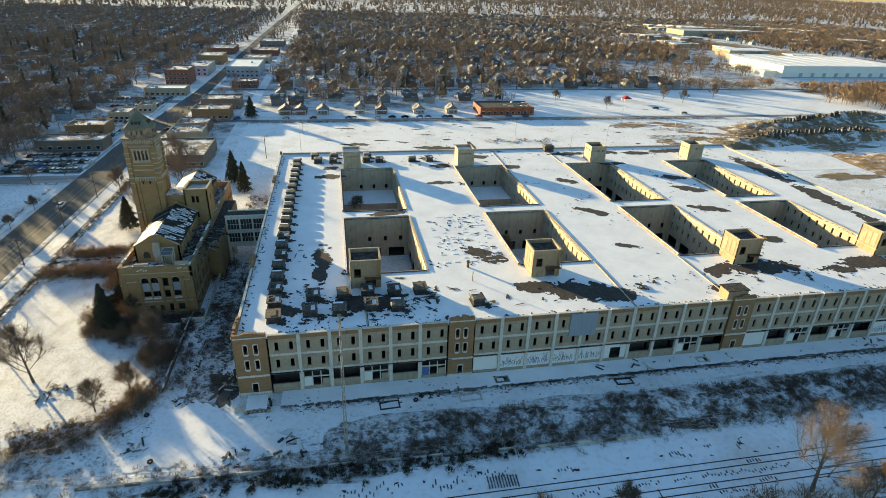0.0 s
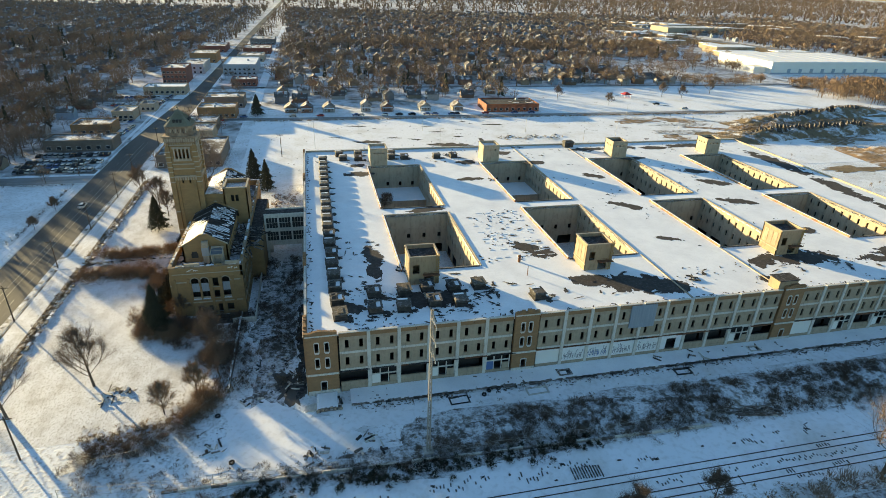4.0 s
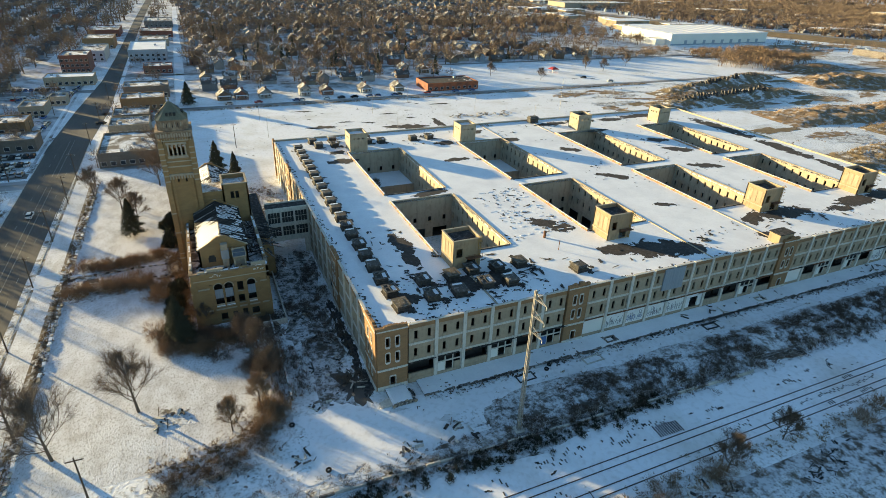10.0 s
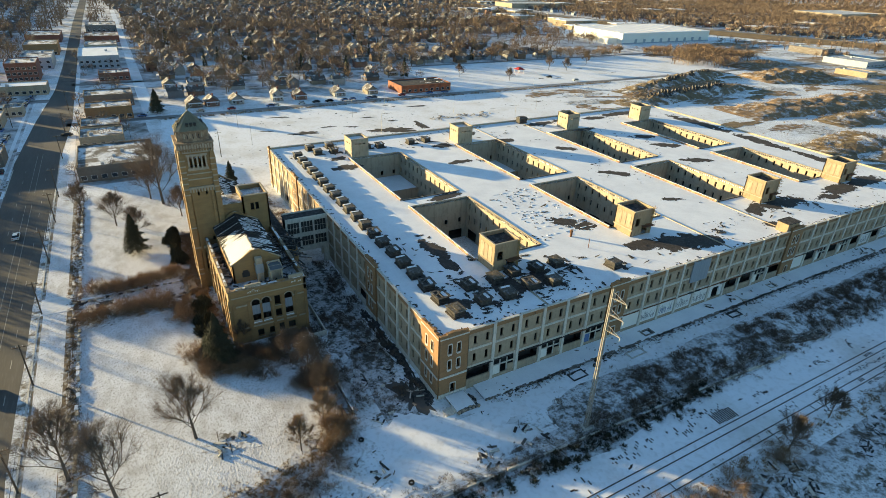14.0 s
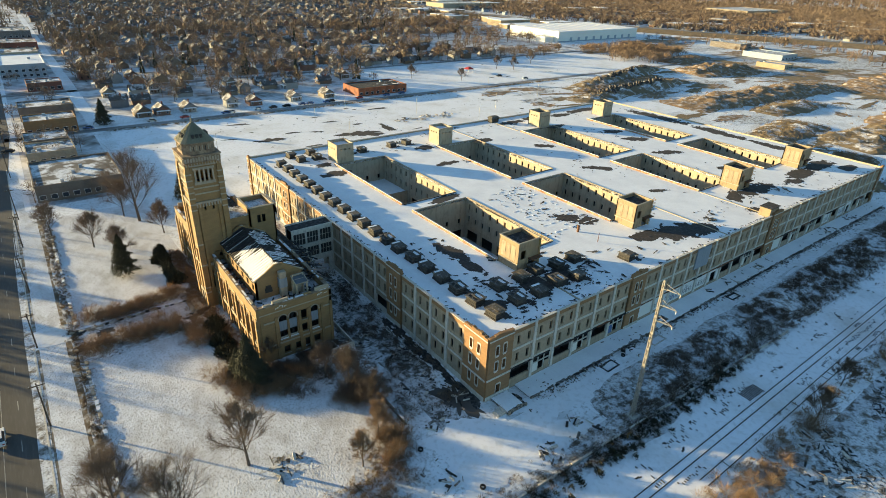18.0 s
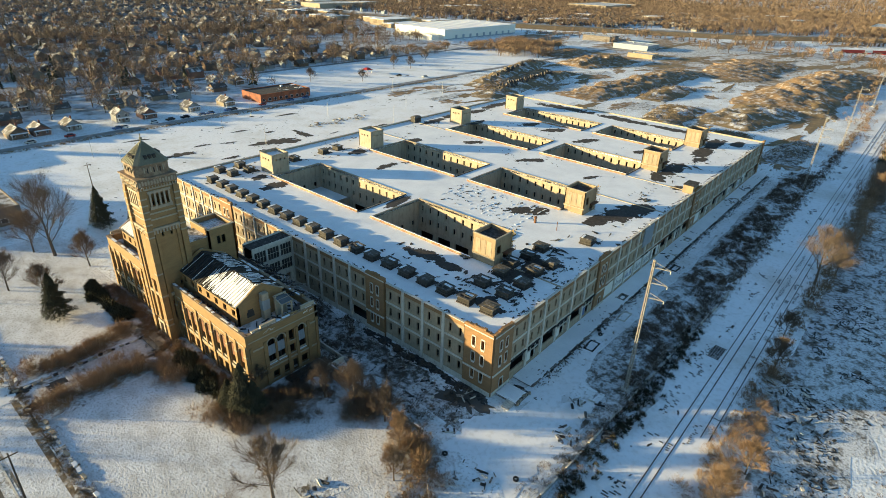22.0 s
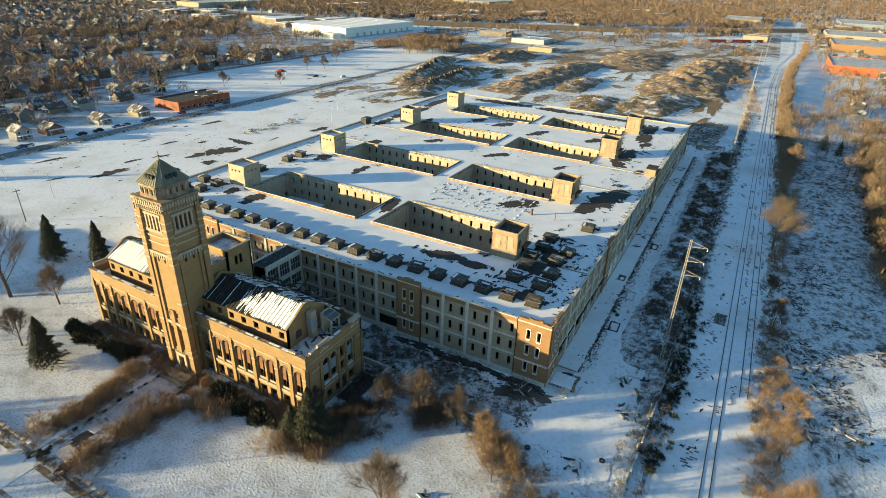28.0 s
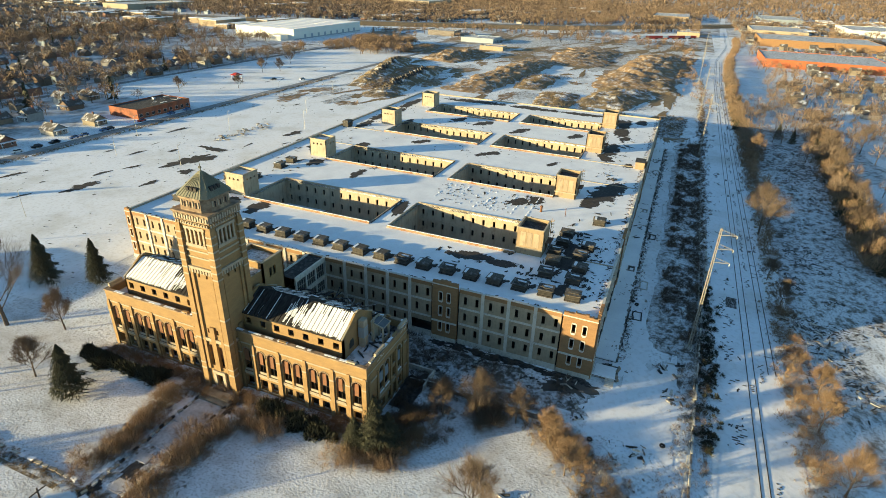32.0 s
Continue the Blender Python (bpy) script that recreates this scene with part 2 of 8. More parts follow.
SIDINGS = [mat("siding_" + n, c, 0.8, None, 0.6, 0.5, 0.25, None, 5, 0, 0.2, 0.02) for n, c in (
    ("white", (0.34, 0.33, 0.31)), ("cream", (0.27, 0.225, 0.165)), ("grey", (0.20, 0.20, 0.205)), ("brown", (0.18, 0.12, 0.08)),
    ("blue", (0.30, 0.36, 0.42)), ("brick", (0.24, 0.12, 0.085)))]
SHINGLE = mat("snowy_shingle", (0.60, 0.61, 0.64), 0.8, (0.085, 0.075, 0.068), 0.22, 0.41, 0.06, (0.2, 0.18, 0.17), 1.2, 0.4, 0.3, 0.04, vary=0.12)
GLASS = mat("window_glass", (0.025, 0.028, 0.032), 0.12, (0.04, 0.04, 0.045), 1.0, bump=0)

OLDGLASS = mat("dull_glass", (0.06, 0.07, 0.08), 0.45, (0.12, 0.13, 0.14), 0.8, 0.5, 0.2, bump=0)
CHAR = mat("charred_roof_boards", (0.016, 0.0145, 0.0135), 0.95, (0.032, 0.028, 0.025), 1.4, 0.52, 0.15, (0.16, 0.16, 0.17), 1.2, 0.25, 0.8, 0.12, stretch=(0.4, 2.5, 1), vary=0.35)
OLDSTONE = mat("stained_stone", (0.36, 0.27, 0.18), 0.85, (0.19, 0.125, 0.08), 0.6, 0.5, 0.12, (0.10, 0.08, 0.06), 2.5, 0.5, 0.4, 0.03)
SHOPROOF = mat("patchy_roof_snow", (0.72, 0.73, 0.76), 0.85, (0.12, 0.105, 0.095), 0.16, 0.50, 0.05, (0.14, 0.12, 0.105), 0.7, 0.6, 0.3, 0.04)
YELLOW = mat("yellow_paint", (0.42, 0.27, 0.05), 0.6, (0.22, 0.12, 0.04), 2.0)
PENT = mat("tan_rendered_wall", (0.37, 0.265, 0.155), 0.85, (0.29, 0.215, 0.14), 0.35, 0.55, 0.2, (0.17, 0.11, 0.07), 1.3, 0.55, 0.3, 0.03, stretch=(1, 1, 0.35))
FIELD = mat("winter_field", (0.22, 0.155, 0.09), 0.95, (0.62, 0.62, 0.64), 0.035, 0.47, 0.07, (0.11, 0.08, 0.055), 0.25, 0.7, 0)


# ---- mesh building ----
class M:
    """A mesh in the making."""

    def __init__(self):
        self.v, self.f = [], []

    def quad(self, *ps):
        n = len(self.v)
        self.v += [tuple(p) for p in ps]
        self.f.append(tuple(range(n, n + len(ps))))

    def box(self, x0, y0, z0, x1, y1, z1, m=None):
        n = len(self.v)
        c = [(x0, y0, z0), (x1, y0, z0), (x1, y1, z0), (x0, y1, z0), (x0, y0, z1), (x1, y0, z1), (x1, y1, z1), (x0, y1, z1)]
        if m is not None:
            c = [tuple(m @ Vector(p)) for p in c]
        self.v += c
        self.f += [tuple(n + i for i in q) for q in ((0, 3, 2, 1), (4, 5, 6, 7), (0, 1, 5, 4), (1, 2, 6, 5), (2, 3, 7, 6), (3, 0, 4, 7))]
        return self

    def taper(self, x0, y0, x1, y1, z0, z1, inset):
        """A box whose top is drawn in by inset on all sides."""
        n, i = len(self.v), inset
        self.v += [(x0, y0, z0), (x1, y0, z0), (x1, y1, z0), (x0, y1, z0), (x0 + i, y0 + i, z1), (x1 - i, y0 + i, z1), (x1 - i, y1 - i, z1), (x0 + i, y1 - i, z1)]
        self.f += [tuple(n + i for i in q) for q in ((0, 3, 2, 1), (4, 5, 6, 7), (0, 1, 5, 4), (1, 2, 6, 5), (2, 3, 7, 6), (3, 0, 4, 7))]
        return self

    def tube(self, a, b, r0, r1, n=6, caps=True):
        a, b = Vector(a), Vector(b)
        d = (b - a).normalized()
        u = d.orthogonal().normalized()
        w = d.cross(u)
        s = len(self.v)
        for p, r in ((a, r0), (b, r1)):
            for i in range(n):
                t = 2 * math.pi * i / n
                self.v.append(tuple(p + r * (math.cos(t) * u + math.sin(t) * w)))
        for i in range(n):
            j = (i + 1) % n
            self.f.append((s + i, s + j, s + n + j, s + n + i))
        if caps:
            self.f += [tuple(s + i for i in reversed(range(n))), tuple(s + n + i for i in range(n))]
        return self

    def sheet(self, w, h, t, holes=()):
        """An upright slab with its face at y = 0 and its back at y = t, x from 0 to w, z from 0 to h, pierced by holes (x0, x1, z0, z1)."""
        xs = sorted({0, w, *[a for q in holes for a in q[:2]]})
        zs = sorted({0, h, *[a for q in holes for a in q[2:]]})
        for x0, x1 in zip(xs, xs[1:]):
            for z0, z1 in zip(zs, zs[1:]):
                cx, cz = (x0 + x1) / 2, (z0 + z1) / 2
                if any(q[0] < cx < q[1] and q[2] < cz < q[3] for q in holes):
                    continue
                self.quad((x0, 0, z0), (x1, 0, z0), (x1, 0, z1), (x0, 0, z1))
                self.quad((x0, t, z0), (x0, t, z1), (x1, t, z1), (x1, t, z0))
        for x0, x1, z0, z1, s in [(0, w, 0, h, 1)] + [(*q, -1) for q in holes]:
            for p, q in (((x0, z0), (x1, z0)), ((x1, z0), (x1, z1)), ((x1, z1), (x0, z1)), ((x0, z1), (x0, z0))):
                c = [(p[0], 0, p[1]), (p[0], t, p[1]), (q[0], t, q[1]), (q[0], 0, q[1])]
                self.quad(*(c if s > 0 else c[::-1]))
        return self

    def arch(self, w, t, n=8):
        """What fills the head of an opening of width w above a half circle; the head's foot is z = 0."""
        r = w / 2
        pts = [(r - r * math.cos(math.pi * i / n), r * math.sin(math.pi * i / n)) for i in range(n + 1)]
        for (xa, za), (xb, zb) in zip(pts, pts[1:]):
            self.quad((xa, 0, za), (xb, 0, zb), (xb, 0, r + 0.02), (xa, 0, r + 0.02))
            self.quad((xa, 0, za), (xa, t, za), (xb, t, zb), (xb, 0, zb))
        return self

    def mesh(self, name, material=None):
        me = bpy.data.meshes.new(name)
        me.from_pydata(self.v, [], self.f)
        if material:
            me.materials.append(material)
        me.update()
        return me


def part(name, m, material=None, parent=None, label="", at=None):
    """Links a mesh (an M, or mesh data that is shared) as one object, under parent if given."""
    ob = new(name, m.mesh(name, material) if isinstance(m, M) else m)
    if parent is not None:
        ob.parent = parent
    if at is not None:
        ob.matrix_basis = at
    if label:
        ob["label"] = label
    return ob


def thing(name, label, category, at=None, group="", kind=""):
    ob = new(name)
    ob.empty_display_size = 0.2
    if at is not None:
        ob.matrix_basis = at
    return tagged(ob, label, category, group, kind)


def rnd(a, b):
    return random.uniform(a, b)


def box(*a):
    return M().box(*a)


# ---- ground, roads ----
# thin snow on yards; the brown also stands in for shade under trees
YARD_SHADE = mat("yard_ground", (0.68, 0.68, 0.70), 0.9, (0.13, 0.105, 0.08), 0.05, 0.57, 0.1, (0.10, 0.08, 0.06), 0.16, 0.65, 0)


def rise(x, y):
    """The land swells gently towards the horizon."""
    u = min(1.0, max(0.0, (math.hypot(x, y) - 2600) / 2300))
    return G + 26.0 * u * u * (3 - 2 * u)


ground = part("ground", M(), SNOW)
_g = M()
_n = 52
for j in range(-_n, _n + 1):
    for i in range(-_n, _n + 1):
        _g.v.append((i * 100, j * 100, rise(i * 100, j * 100)))
for j in range(2 * _n):
    for i in range(2 * _n):
        a = j * (2 * _n + 1) + i
        _g.f.append((a, a + 1, a + 2 * _n + 2, a + 2 * _n + 1))
ground.data = _g.mesh("ground", SNOW)
ground.data.materials.append(YARD_SHADE)
# the far land takes the colour with tree shade painted in
for p in ground.data.polygons:
    c = p.center
    if c.y > 600 and not (400 < c.x < 700 and c.y < 700) or c.x > 900 or c.x < -300 or c.y < -300:
        p.material_index = 1
tagged(ground, "snow-covered ground with dead grass showing through", "ground", kind="structure")

AVENUE = ((-600, -106.5, -92.0), (60, -106.5, -92.0), (200, -106.7, -92.0), (290, -107.3, -91.8), (354, -104.6, -88.8), (436, -99.4, -89.0), (520, -98.2, -89.3), (826, -98.0, -88.6), (1900, -90.0, -80.0), (3500, -70.0, -60.0))


def ribbon(rows, z, thick=0.3):
    """A slab along y whose edges follow rows of (y, x0, x1)."""
    m = M()
    for y, xa, xb in rows:
        m.v += [(xa, y, z - thick), (xb, y, z - thick), (xb, y, z), (xa, y, z)]
    for k in range(len(rows) - 1):
        a = 4 * k
        m.f += [(a + 3, a + 2, a + 6, a + 7), (a + 1, a + 5, a + 6, a + 2), (a, a + 3, a + 7, a + 4)]
    return m


road = part("road", ribbon(AVENUE, G + 0.03), ASPHALT)
tagged(road, "wide dark asphalt avenue cleared of snow", "road", kind="structure")
marks = M()
for k in range(-6, 24):
    for x in (-102.6, -95.6):
        marks.box(x - 0.07, k * 12, G + 0.03, x + 0.07, k * 12 + 3, G + 0.036)
for x in (-99.9, -98.2):
    marks.box(x - 0.06, -600, G + 0.03, x + 0.06, 240, G + 0.036)
    marks.box(x - 0.06, 252, G + 0.03, x + 0.06, 300, G + 0.036)
part("lane_marks", marks, mat("worn_road_paint", (0.42, 0.40, 0.34), 0.7, (0.16, 0.15, 0.14), 0.8), road, "worn lane lines")
for lo, hi in ((-600, 164), (171, 300)):
    tagged(part("kerb", box(-92.0, lo, G - 0.3, -91.7, hi, G + 0.08), PIER), "snowy concrete kerb along the avenue", "kerb", kind="structure")
for lo, hi in ((-600, 238), (251, 282)):
    tagged(part("kerb", box(-107.1, lo, G - 0.3, -106.8, hi, G + 0.08), PIER), "snowy concrete kerb along the avenue", "kerb", kind="structure")
gutter = part("ground", box(-91.7, 60, G - 0.2, -91.0, 250, G + 0.02), mat("gutter_earth", (0.22, 0.165, 0.11), 0.95, (0.55, 0.54, 0.53), 0.4, 0.54, 0.08, (0.08, 0.06, 0.045), 2.0, 0.6, 0.5, 0.1))
tagged(gutter, "strip of brown dead grass behind the kerb", "verge", kind="structure")
strip_brown = part("ground", box(-86.2, 60, G - 0.2, -84.4, 240, G + 0.024), mat("border_earth", (0.17, 0.125, 0.08), 0.95, (0.55, 0.54, 0.53), 0.5, 0.56, 0.06, (0.07, 0.055, 0.04), 1.8, 0.7, 0.7, 0.2))
tagged(strip_brown, "brown weedy strip along the border wall", "verge", kind="structure")
apron = part("pavement", M().taper(-91.9, 162.8, -84.6, 171.2, G - 0.1, G + 0.06, 0.3), SNOW_FIELD)
tagged(apron, "snowy drive apron between avenue and gate", "pavement", kind="structure")
pav = part("pavement", M(), SNOW_CLEAN)
_p = M()
for k in range(-20, 60):
    if k > 24:
        _p.box(-88.6, k * 10 + 0.05, G - 0.2, -86.9, k * 10 + 9.95, G + 0.025)
    if not 23 <= k <= 25:
        _p.box(-110.6, k * 10 + 0.05, G - 0.2, -109.2, k * 10 + 9.95, G + 0.025)
pav.data = _p.mesh("pavement", SNOW_FIELD)
tagged(pav, "concrete pavement under trodden snow", "pavement", kind="structure")
alley = part("road", box(-56.5, 352, G - 0.3, -51.0, 1000, G + 0.03), SNOW_FIELD)
tagged(alley, "snowy alley behind the shops", "road", kind="structure")
side = part("road", box(-900, 240.2, G - 0.3, -106.9, 249.5, G + 0.034), FARROAD)
tagged(side, "side street with patchy snow meeting the avenue", "road", kind="structure")
cross = part("road", box(-91, 343.5, G - 0.3, 900, 349.5, G + 0.03), FARROAD)
tagged(cross, "narrow snowy street past the rows of houses", "road", kind="structure")
cross2 = part("road", box(-91, 447, G - 0.3, 900, 453, G + 0.03), FARROAD)
tagged(cross2, "narrow snowy street among the houses", "road", kind="structure")
cross3 = part("road", box(-900, 402, G - 0.3, -101, 410, G + 0.034), FARROAD)
tagged(cross3, "snowy side street beside the shops", "road", kind="structure")
lot = part("ground", box(-50, 227.5, G - 0.2, 260, 342, G + 0.05), SNOW_FIELD)
tagged(lot, "wide empty snow-covered car park", "car park", kind="structure")
park = part("ground", box(132, 352, G - 0.2, 420, 440, G + 0.05), SNOW_FIELD)
tagged(park, "open snowy park behind the car park", "park", kind="structure")


for x0, y0, x1, y1, lb in ((-83.2, 91, -39, 152.5, "rough snowy lawn with dead grass poking through"), (-83.2, 167.5, -54.5, 240, "snowy lawn beside the tower building"),
                           (-91.0, 60, -86.2, 250, "snowy verge beside the avenue"), (-109.1, 180, -107.15, 238, "snowy verge along the avenue")):
    tagged(part("ground", box(x0, y0, G - 0.2, x1, y1, G + 0.012), SNOW_LAWN), lb, "lawn", kind="structure")


for x0, y0, x1, y1 in ((-86.8, 252, -57, 560), (-142, 252, -108, 520), (-50.5, 372, 131, 600), (133, 454, 430, 600), (-300, 256, -142, 600), (-300, 150, -150, 238)):
    tagged(part("ground", box(x0, y0, G - 0.2, x1, y1, G + 0.014), YARD_SHADE), "gardens with thin snow and leaf litter between the houses", "gardens", kind="structure")

# ---- factory ----
FX0, FX1, FY0, FY1 = -22.0, 175.5, 96.5, 226.0
CX = FX0 + FX1
COURTS = []
for x0, x1 in ((1.4, 20.4), (44.7, 63.8)):
    for a, b in ((x0, x1), (CX - x1, CX - x0)):
        COURTS += [(a, b, 121.0, 156.0), (a, b, 162.0, 204.0)]


def slab(z0, z1, inset, clear=0.0):
    """A flat slab over the whole footprint, open over the courts."""
    hs = [(a - FX0 - inset - clear, b - FX0 - inset + clear, c - FY0 - inset - clear, d - FY0 - inset + clear) for a, b, c, d in COURTS]
    m = M().sheet(FX1 - FX0 - 2 * inset, FY1 - FY0 - 2 * inset, z1 - z0, hs)
    m.v = [(x + FX0 + inset, z + FY0 + inset, z1 - y) for x, y, z in m.v]
    return m


deck = part("factory_roof", slab(DECK - 0.5, DECK, 0.5), SNOW_ROOF)
tagged(deck, "flat snow-covered factory roof with bare patches", "roof", kind="structure")
# floors in the near-black colour, so openings read as shaded
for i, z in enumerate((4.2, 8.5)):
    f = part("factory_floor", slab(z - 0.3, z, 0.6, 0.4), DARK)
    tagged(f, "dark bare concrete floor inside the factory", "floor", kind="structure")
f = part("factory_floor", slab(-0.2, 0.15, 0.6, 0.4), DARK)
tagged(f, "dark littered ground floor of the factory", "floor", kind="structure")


def bay_meshes(w):
    win = [(w * 0.24, w * 0.24 + 0.72), (w * 0.70, w * 0.70 + 0.72)]
    up = M().sheet(w - 0.7, 3.5, 0.35, [(a - 0.35, b - 0.35, 0.75, 2.75) for a, b in win]).mesh("panel", PANEL)
    mid = M().sheet(w - 0.7, 3.75, 0.35, [(a - 0.35, b - 0.35, 0.75, 2.75) for a, b in win]).mesh("panel", PANEL)
    low = M().sheet(w - 0.7, 4.4, 0.35, [(a - 0.35, b - 0.35, 1.6, 3.5) for a, b in win]).mesh("panel", PANEL)
    pier = box(-0.35, -0.22, 0, 0.35, 0.4, 13.45 - G).mesh("pier", PIER)
    band = box(0.35, -0.06, 0, w - 0.35, 0.36, 0.5).mesh("band", PIER)
    top = box(0.35, -0.03, 0, w - 0.35, 0.38, 0.95).mesh("parapet", ORANGE)
    cop = box(0.35, -0.10, 0, w - 0.35, 0.46, 0.16).mesh("coping", PIER)
    return dict(up=up, mid=mid, low=low, pier=pier, band=band, top=top, cop=cop)


def brick_block(parent, w, h, at, windows=2, door=True):
    """A brick bay that stands proud of the wall and above it, with narrow windows in pale stone surrounds."""
    b = part("brick_bay", M(), None, parent, "orange brick bay with pale stone trim", at)
    holes = []
    xs = [w * 0.34, w * 0.66] if windows == 2 else [w * 0.5]
    for z in (1.9 if not door else 99, 6.0, 9.7):
        for x in xs:
            if z < 20:
                holes.append((x - 0.38, x + 0.38, z - G - 0.1, z - G + 2.0))
    if door:
        holes.append((w * 0.5 - 0.55, w * 0.5 + 0.55, 0.9, 3.2))
    m = M().sheet(w, h, 0.75, holes)
    b.data = m.mesh("brick_bay", ORANGE)
    for x0, x1, z0, z1 in holes:
        s = M()
        s.box(x0 - 0.15, -0.07, z0 - 0.2, x0, 0.1, z1 + 0.15).box(x1, -0.07, z0 - 0.2, x1 + 0.15, 0.1, z1 + 0.15)
        s.box(x0, -0.07, z0 - 0.45, x1, 0.1, z0).box(x0, -0.07, z1, x1, 0.1, z1 + 0.3)
        part("window_surround", s, PIER, b, "pale stone window surround")
        if door and w < 6 and z1 - z0 < 2:
            part("blind_panel", box(x0 + 0.002, 0.06, z0 + 0.25, x1 - 0.002, 0.2, z1 - 0.05), PAINTWHITE, b, "white blind panel in the window")
    part("stone_band", box(-0.06, -0.09, 4.9, w + 0.06, 0.05, 5.35), PIER, b, "pale stone band")
    part("plinth", box(-0.06, -0.12, 0, w + 0.06, 0.05, 1.1), PIER, b, "pale stone plinth")
    r = random.Random(int(w * 977 + at.translation.x * 31))
    cren = M()
    x = 0.0
    while x < w - 0.05:
        x1 = min(w, x + r.uniform(0.25, 0.8))
        step = 0.45 if 0.28 < (x + x1) / 2 / w < 0.72 else 0.15
        if r.random() < 0.86:
            cren.box(x, r.uniform(0.0, 0.08), h - 0.01, x1 - 0.01, 0.75 - r.uniform(0, 0.2), h + step * r.uniform(0.6, 1.15))
        x = x1
    part("ragged_top", cren, ORANGE, b, "broken stepped brick top")
    part("coping", box(-0.08, -0.1, h - 0.75, w + 0.08, -0.002, h - 0.5), PIER, b, "pale stone string course")
    return b


def factory_wall(name, label, length, at, layout, ground_floor):
    """layout: 'B' a brick bay (with its width), or a number of plain bays and their width."""
    w = thing(name, label, "factory wall", at, kind="structure")
    x, k = 0.0, 0
    for item in layout:
        if item[0] == "B":
            brick_block(w, item[1], 14.3 - G if not item[2] else 14.0 - G, pose(x, -0.3, G), 2 if item[1] > 3 else 1, item[3])
            x += item[1]
            continue
        n, bw = item
        ms = bay_meshes(bw)
        for i in range(n):
            part("panel", ms["up"], None, w, at=pose(x + 0.35, 0.05, 8.95))
            part("panel", ms["mid"], None, w, at=pose(x + 0.35, 0.05, 4.75))
            part("band", ms["band"], None, w, at=pose(x, 0, 8.47))
            part("band", ms["band"], None, w, at=pose(x, 0, 4.25))
            part("parapet", ms["top"], None, w, at=pose(x, 0, 12.47))
            part("coping", ms["cop"], None, w, at=pose(x, 0, 13.42))
            if i:
                part("pier", ms["pier"], None, w, at=pose(x, 0, G))
            ground_floor(w, ms, x, bw, k)
            x, k = x + bw, k + 1
    return w


def graffiti(parent, x0, x1, z0, z1, y, seed, material=GRAFFITI_DARK):
    """Loops and strokes of spray paint with no letters in them."""
    r = random.Random(seed)
    m = M()
    x = x0 + 0.2
    while x < x1 - 0.5:
        ww, z = r.uniform(0.25, 0.7), r.uniform(z0, z0 + 0.4)
        t = Matrix.Translation((x, y, z)) @ Matrix.Rotation(r.uniform(-0.4, 0.4), 4, "Y")
        h = r.uniform(0.5, 1) * (z1 - z0 - 0.4)
        q = h * r.uniform(0.3, 0.8)
        m.box(0, -0.006, 0, 0.09, 0, h, t).box(0, -0.005, q, ww, 0, q + 0.1, t).box(0, -0.0055, h - 0.1, ww * r.uniform(0.4, 1), 0, h, t)
        if r.random() < 0.5:
            m.box(ww - 0.09, -0.004, 0.1, ww, 0, h * 0.8, t)
        x += ww + r.uniform(0.05, 0.3)
    part("graffiti", m, material, parent, "spray-painted scrawl")


def south_ground(w, ms, x, bw, k):
    r = random.Random(k * 7 + 1)
    style = ["open", "frame", "open", "frame", "open", "blue", "board", "tag", "tag", "tag", "tag", "door", "open", "open", "frame", "open",
             "board", "open", "frame", "open", "frame", "open", "tag", "open", "tag", "door", "open", "frame", "open"][k % 29]
    a, b, z0, z1 = x + 0.35, x + bw - 0.35, 0.15, 4.25
    part("plinth", box(a, -0.02, G, b, 0.36, z0), PANEL, w)
    # dark sheet behind the opening stands in for the shade inside
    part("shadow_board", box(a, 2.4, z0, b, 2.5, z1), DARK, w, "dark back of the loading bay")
    if style == "open":
        part("low_wall", box(a, 0.05, z0, b, 0.35, z0 + 1.15), PANEL, w, "low tan wall in the opening")
        part("lintel", box(a, 0.02, z1 - 0.45, b, 0.34, z1), RUST, w, "rusted steel lintel")
    elif style in ("frame", "blue"):
        m = M()
        for t in (0, 0.33, 0.66, 1):
            c = a + (b - a - 0.2) * t
            m.box(c, 0.05, z0, c + 0.2, 0.25, z1)
        m.box(a, 0.06, z0 + 2.2, b, 0.24, z0 + 2.45).box(a, 0.06, z1 - 0.3, b, 0.24, z1)
        part("door_frame", m, PIER, w, "pale frames of missing doors")
        part("low_wall", box(a + 0.2, 0.08, z0, a + (b - a) * 0.33, 0.22, z0 + 2.2), GRAFFITI_BLUE if style == "blue" else WHITEWALL, w, "painted door panel")
        part("low_wall", box(a + (b - a) * 0.66 + 0.2, 0.08, z0, b - 0.2, 0.22, z0 + 1.6), PANEL, w, "broken tan infill")
    elif style in ("board", "white", "tag"):
        top = z1 - (1.2 if style == "white" else 0.5)
        part("infill_wall", box(a, 0.08, z0, b, 0.3, top), PAINTWHITE if style != "board" else WHITEWALL, w, "whitewashed infill wall")
        part("lintel", box(a, 0.04, top, b, 0.34, top + 0.2), RUST, w, "rusted lintel")
        if style != "board":
            graffiti(w, a + 0.2, b - 0.2, z0 + 0.5, top - 0.2, 0.08, k, GRAFFITI_DARK)
            graffiti(w, a + 0.1, b - 0.2, z0 + 0.2, top - 0.9, 0.074, k + 50, GRAFFITI_BLUE if k % 4 == 0 else GRAFFITI_DARK)
    else:
        part("infill_wall", M().sheet(b - a, z1 - z0, 0.25, [(1.6, 4.2, 0.0, 2.9)]), PAINTWHITE, w, "whitewashed wall with an open doorway", pose(a, 0.06, z0))


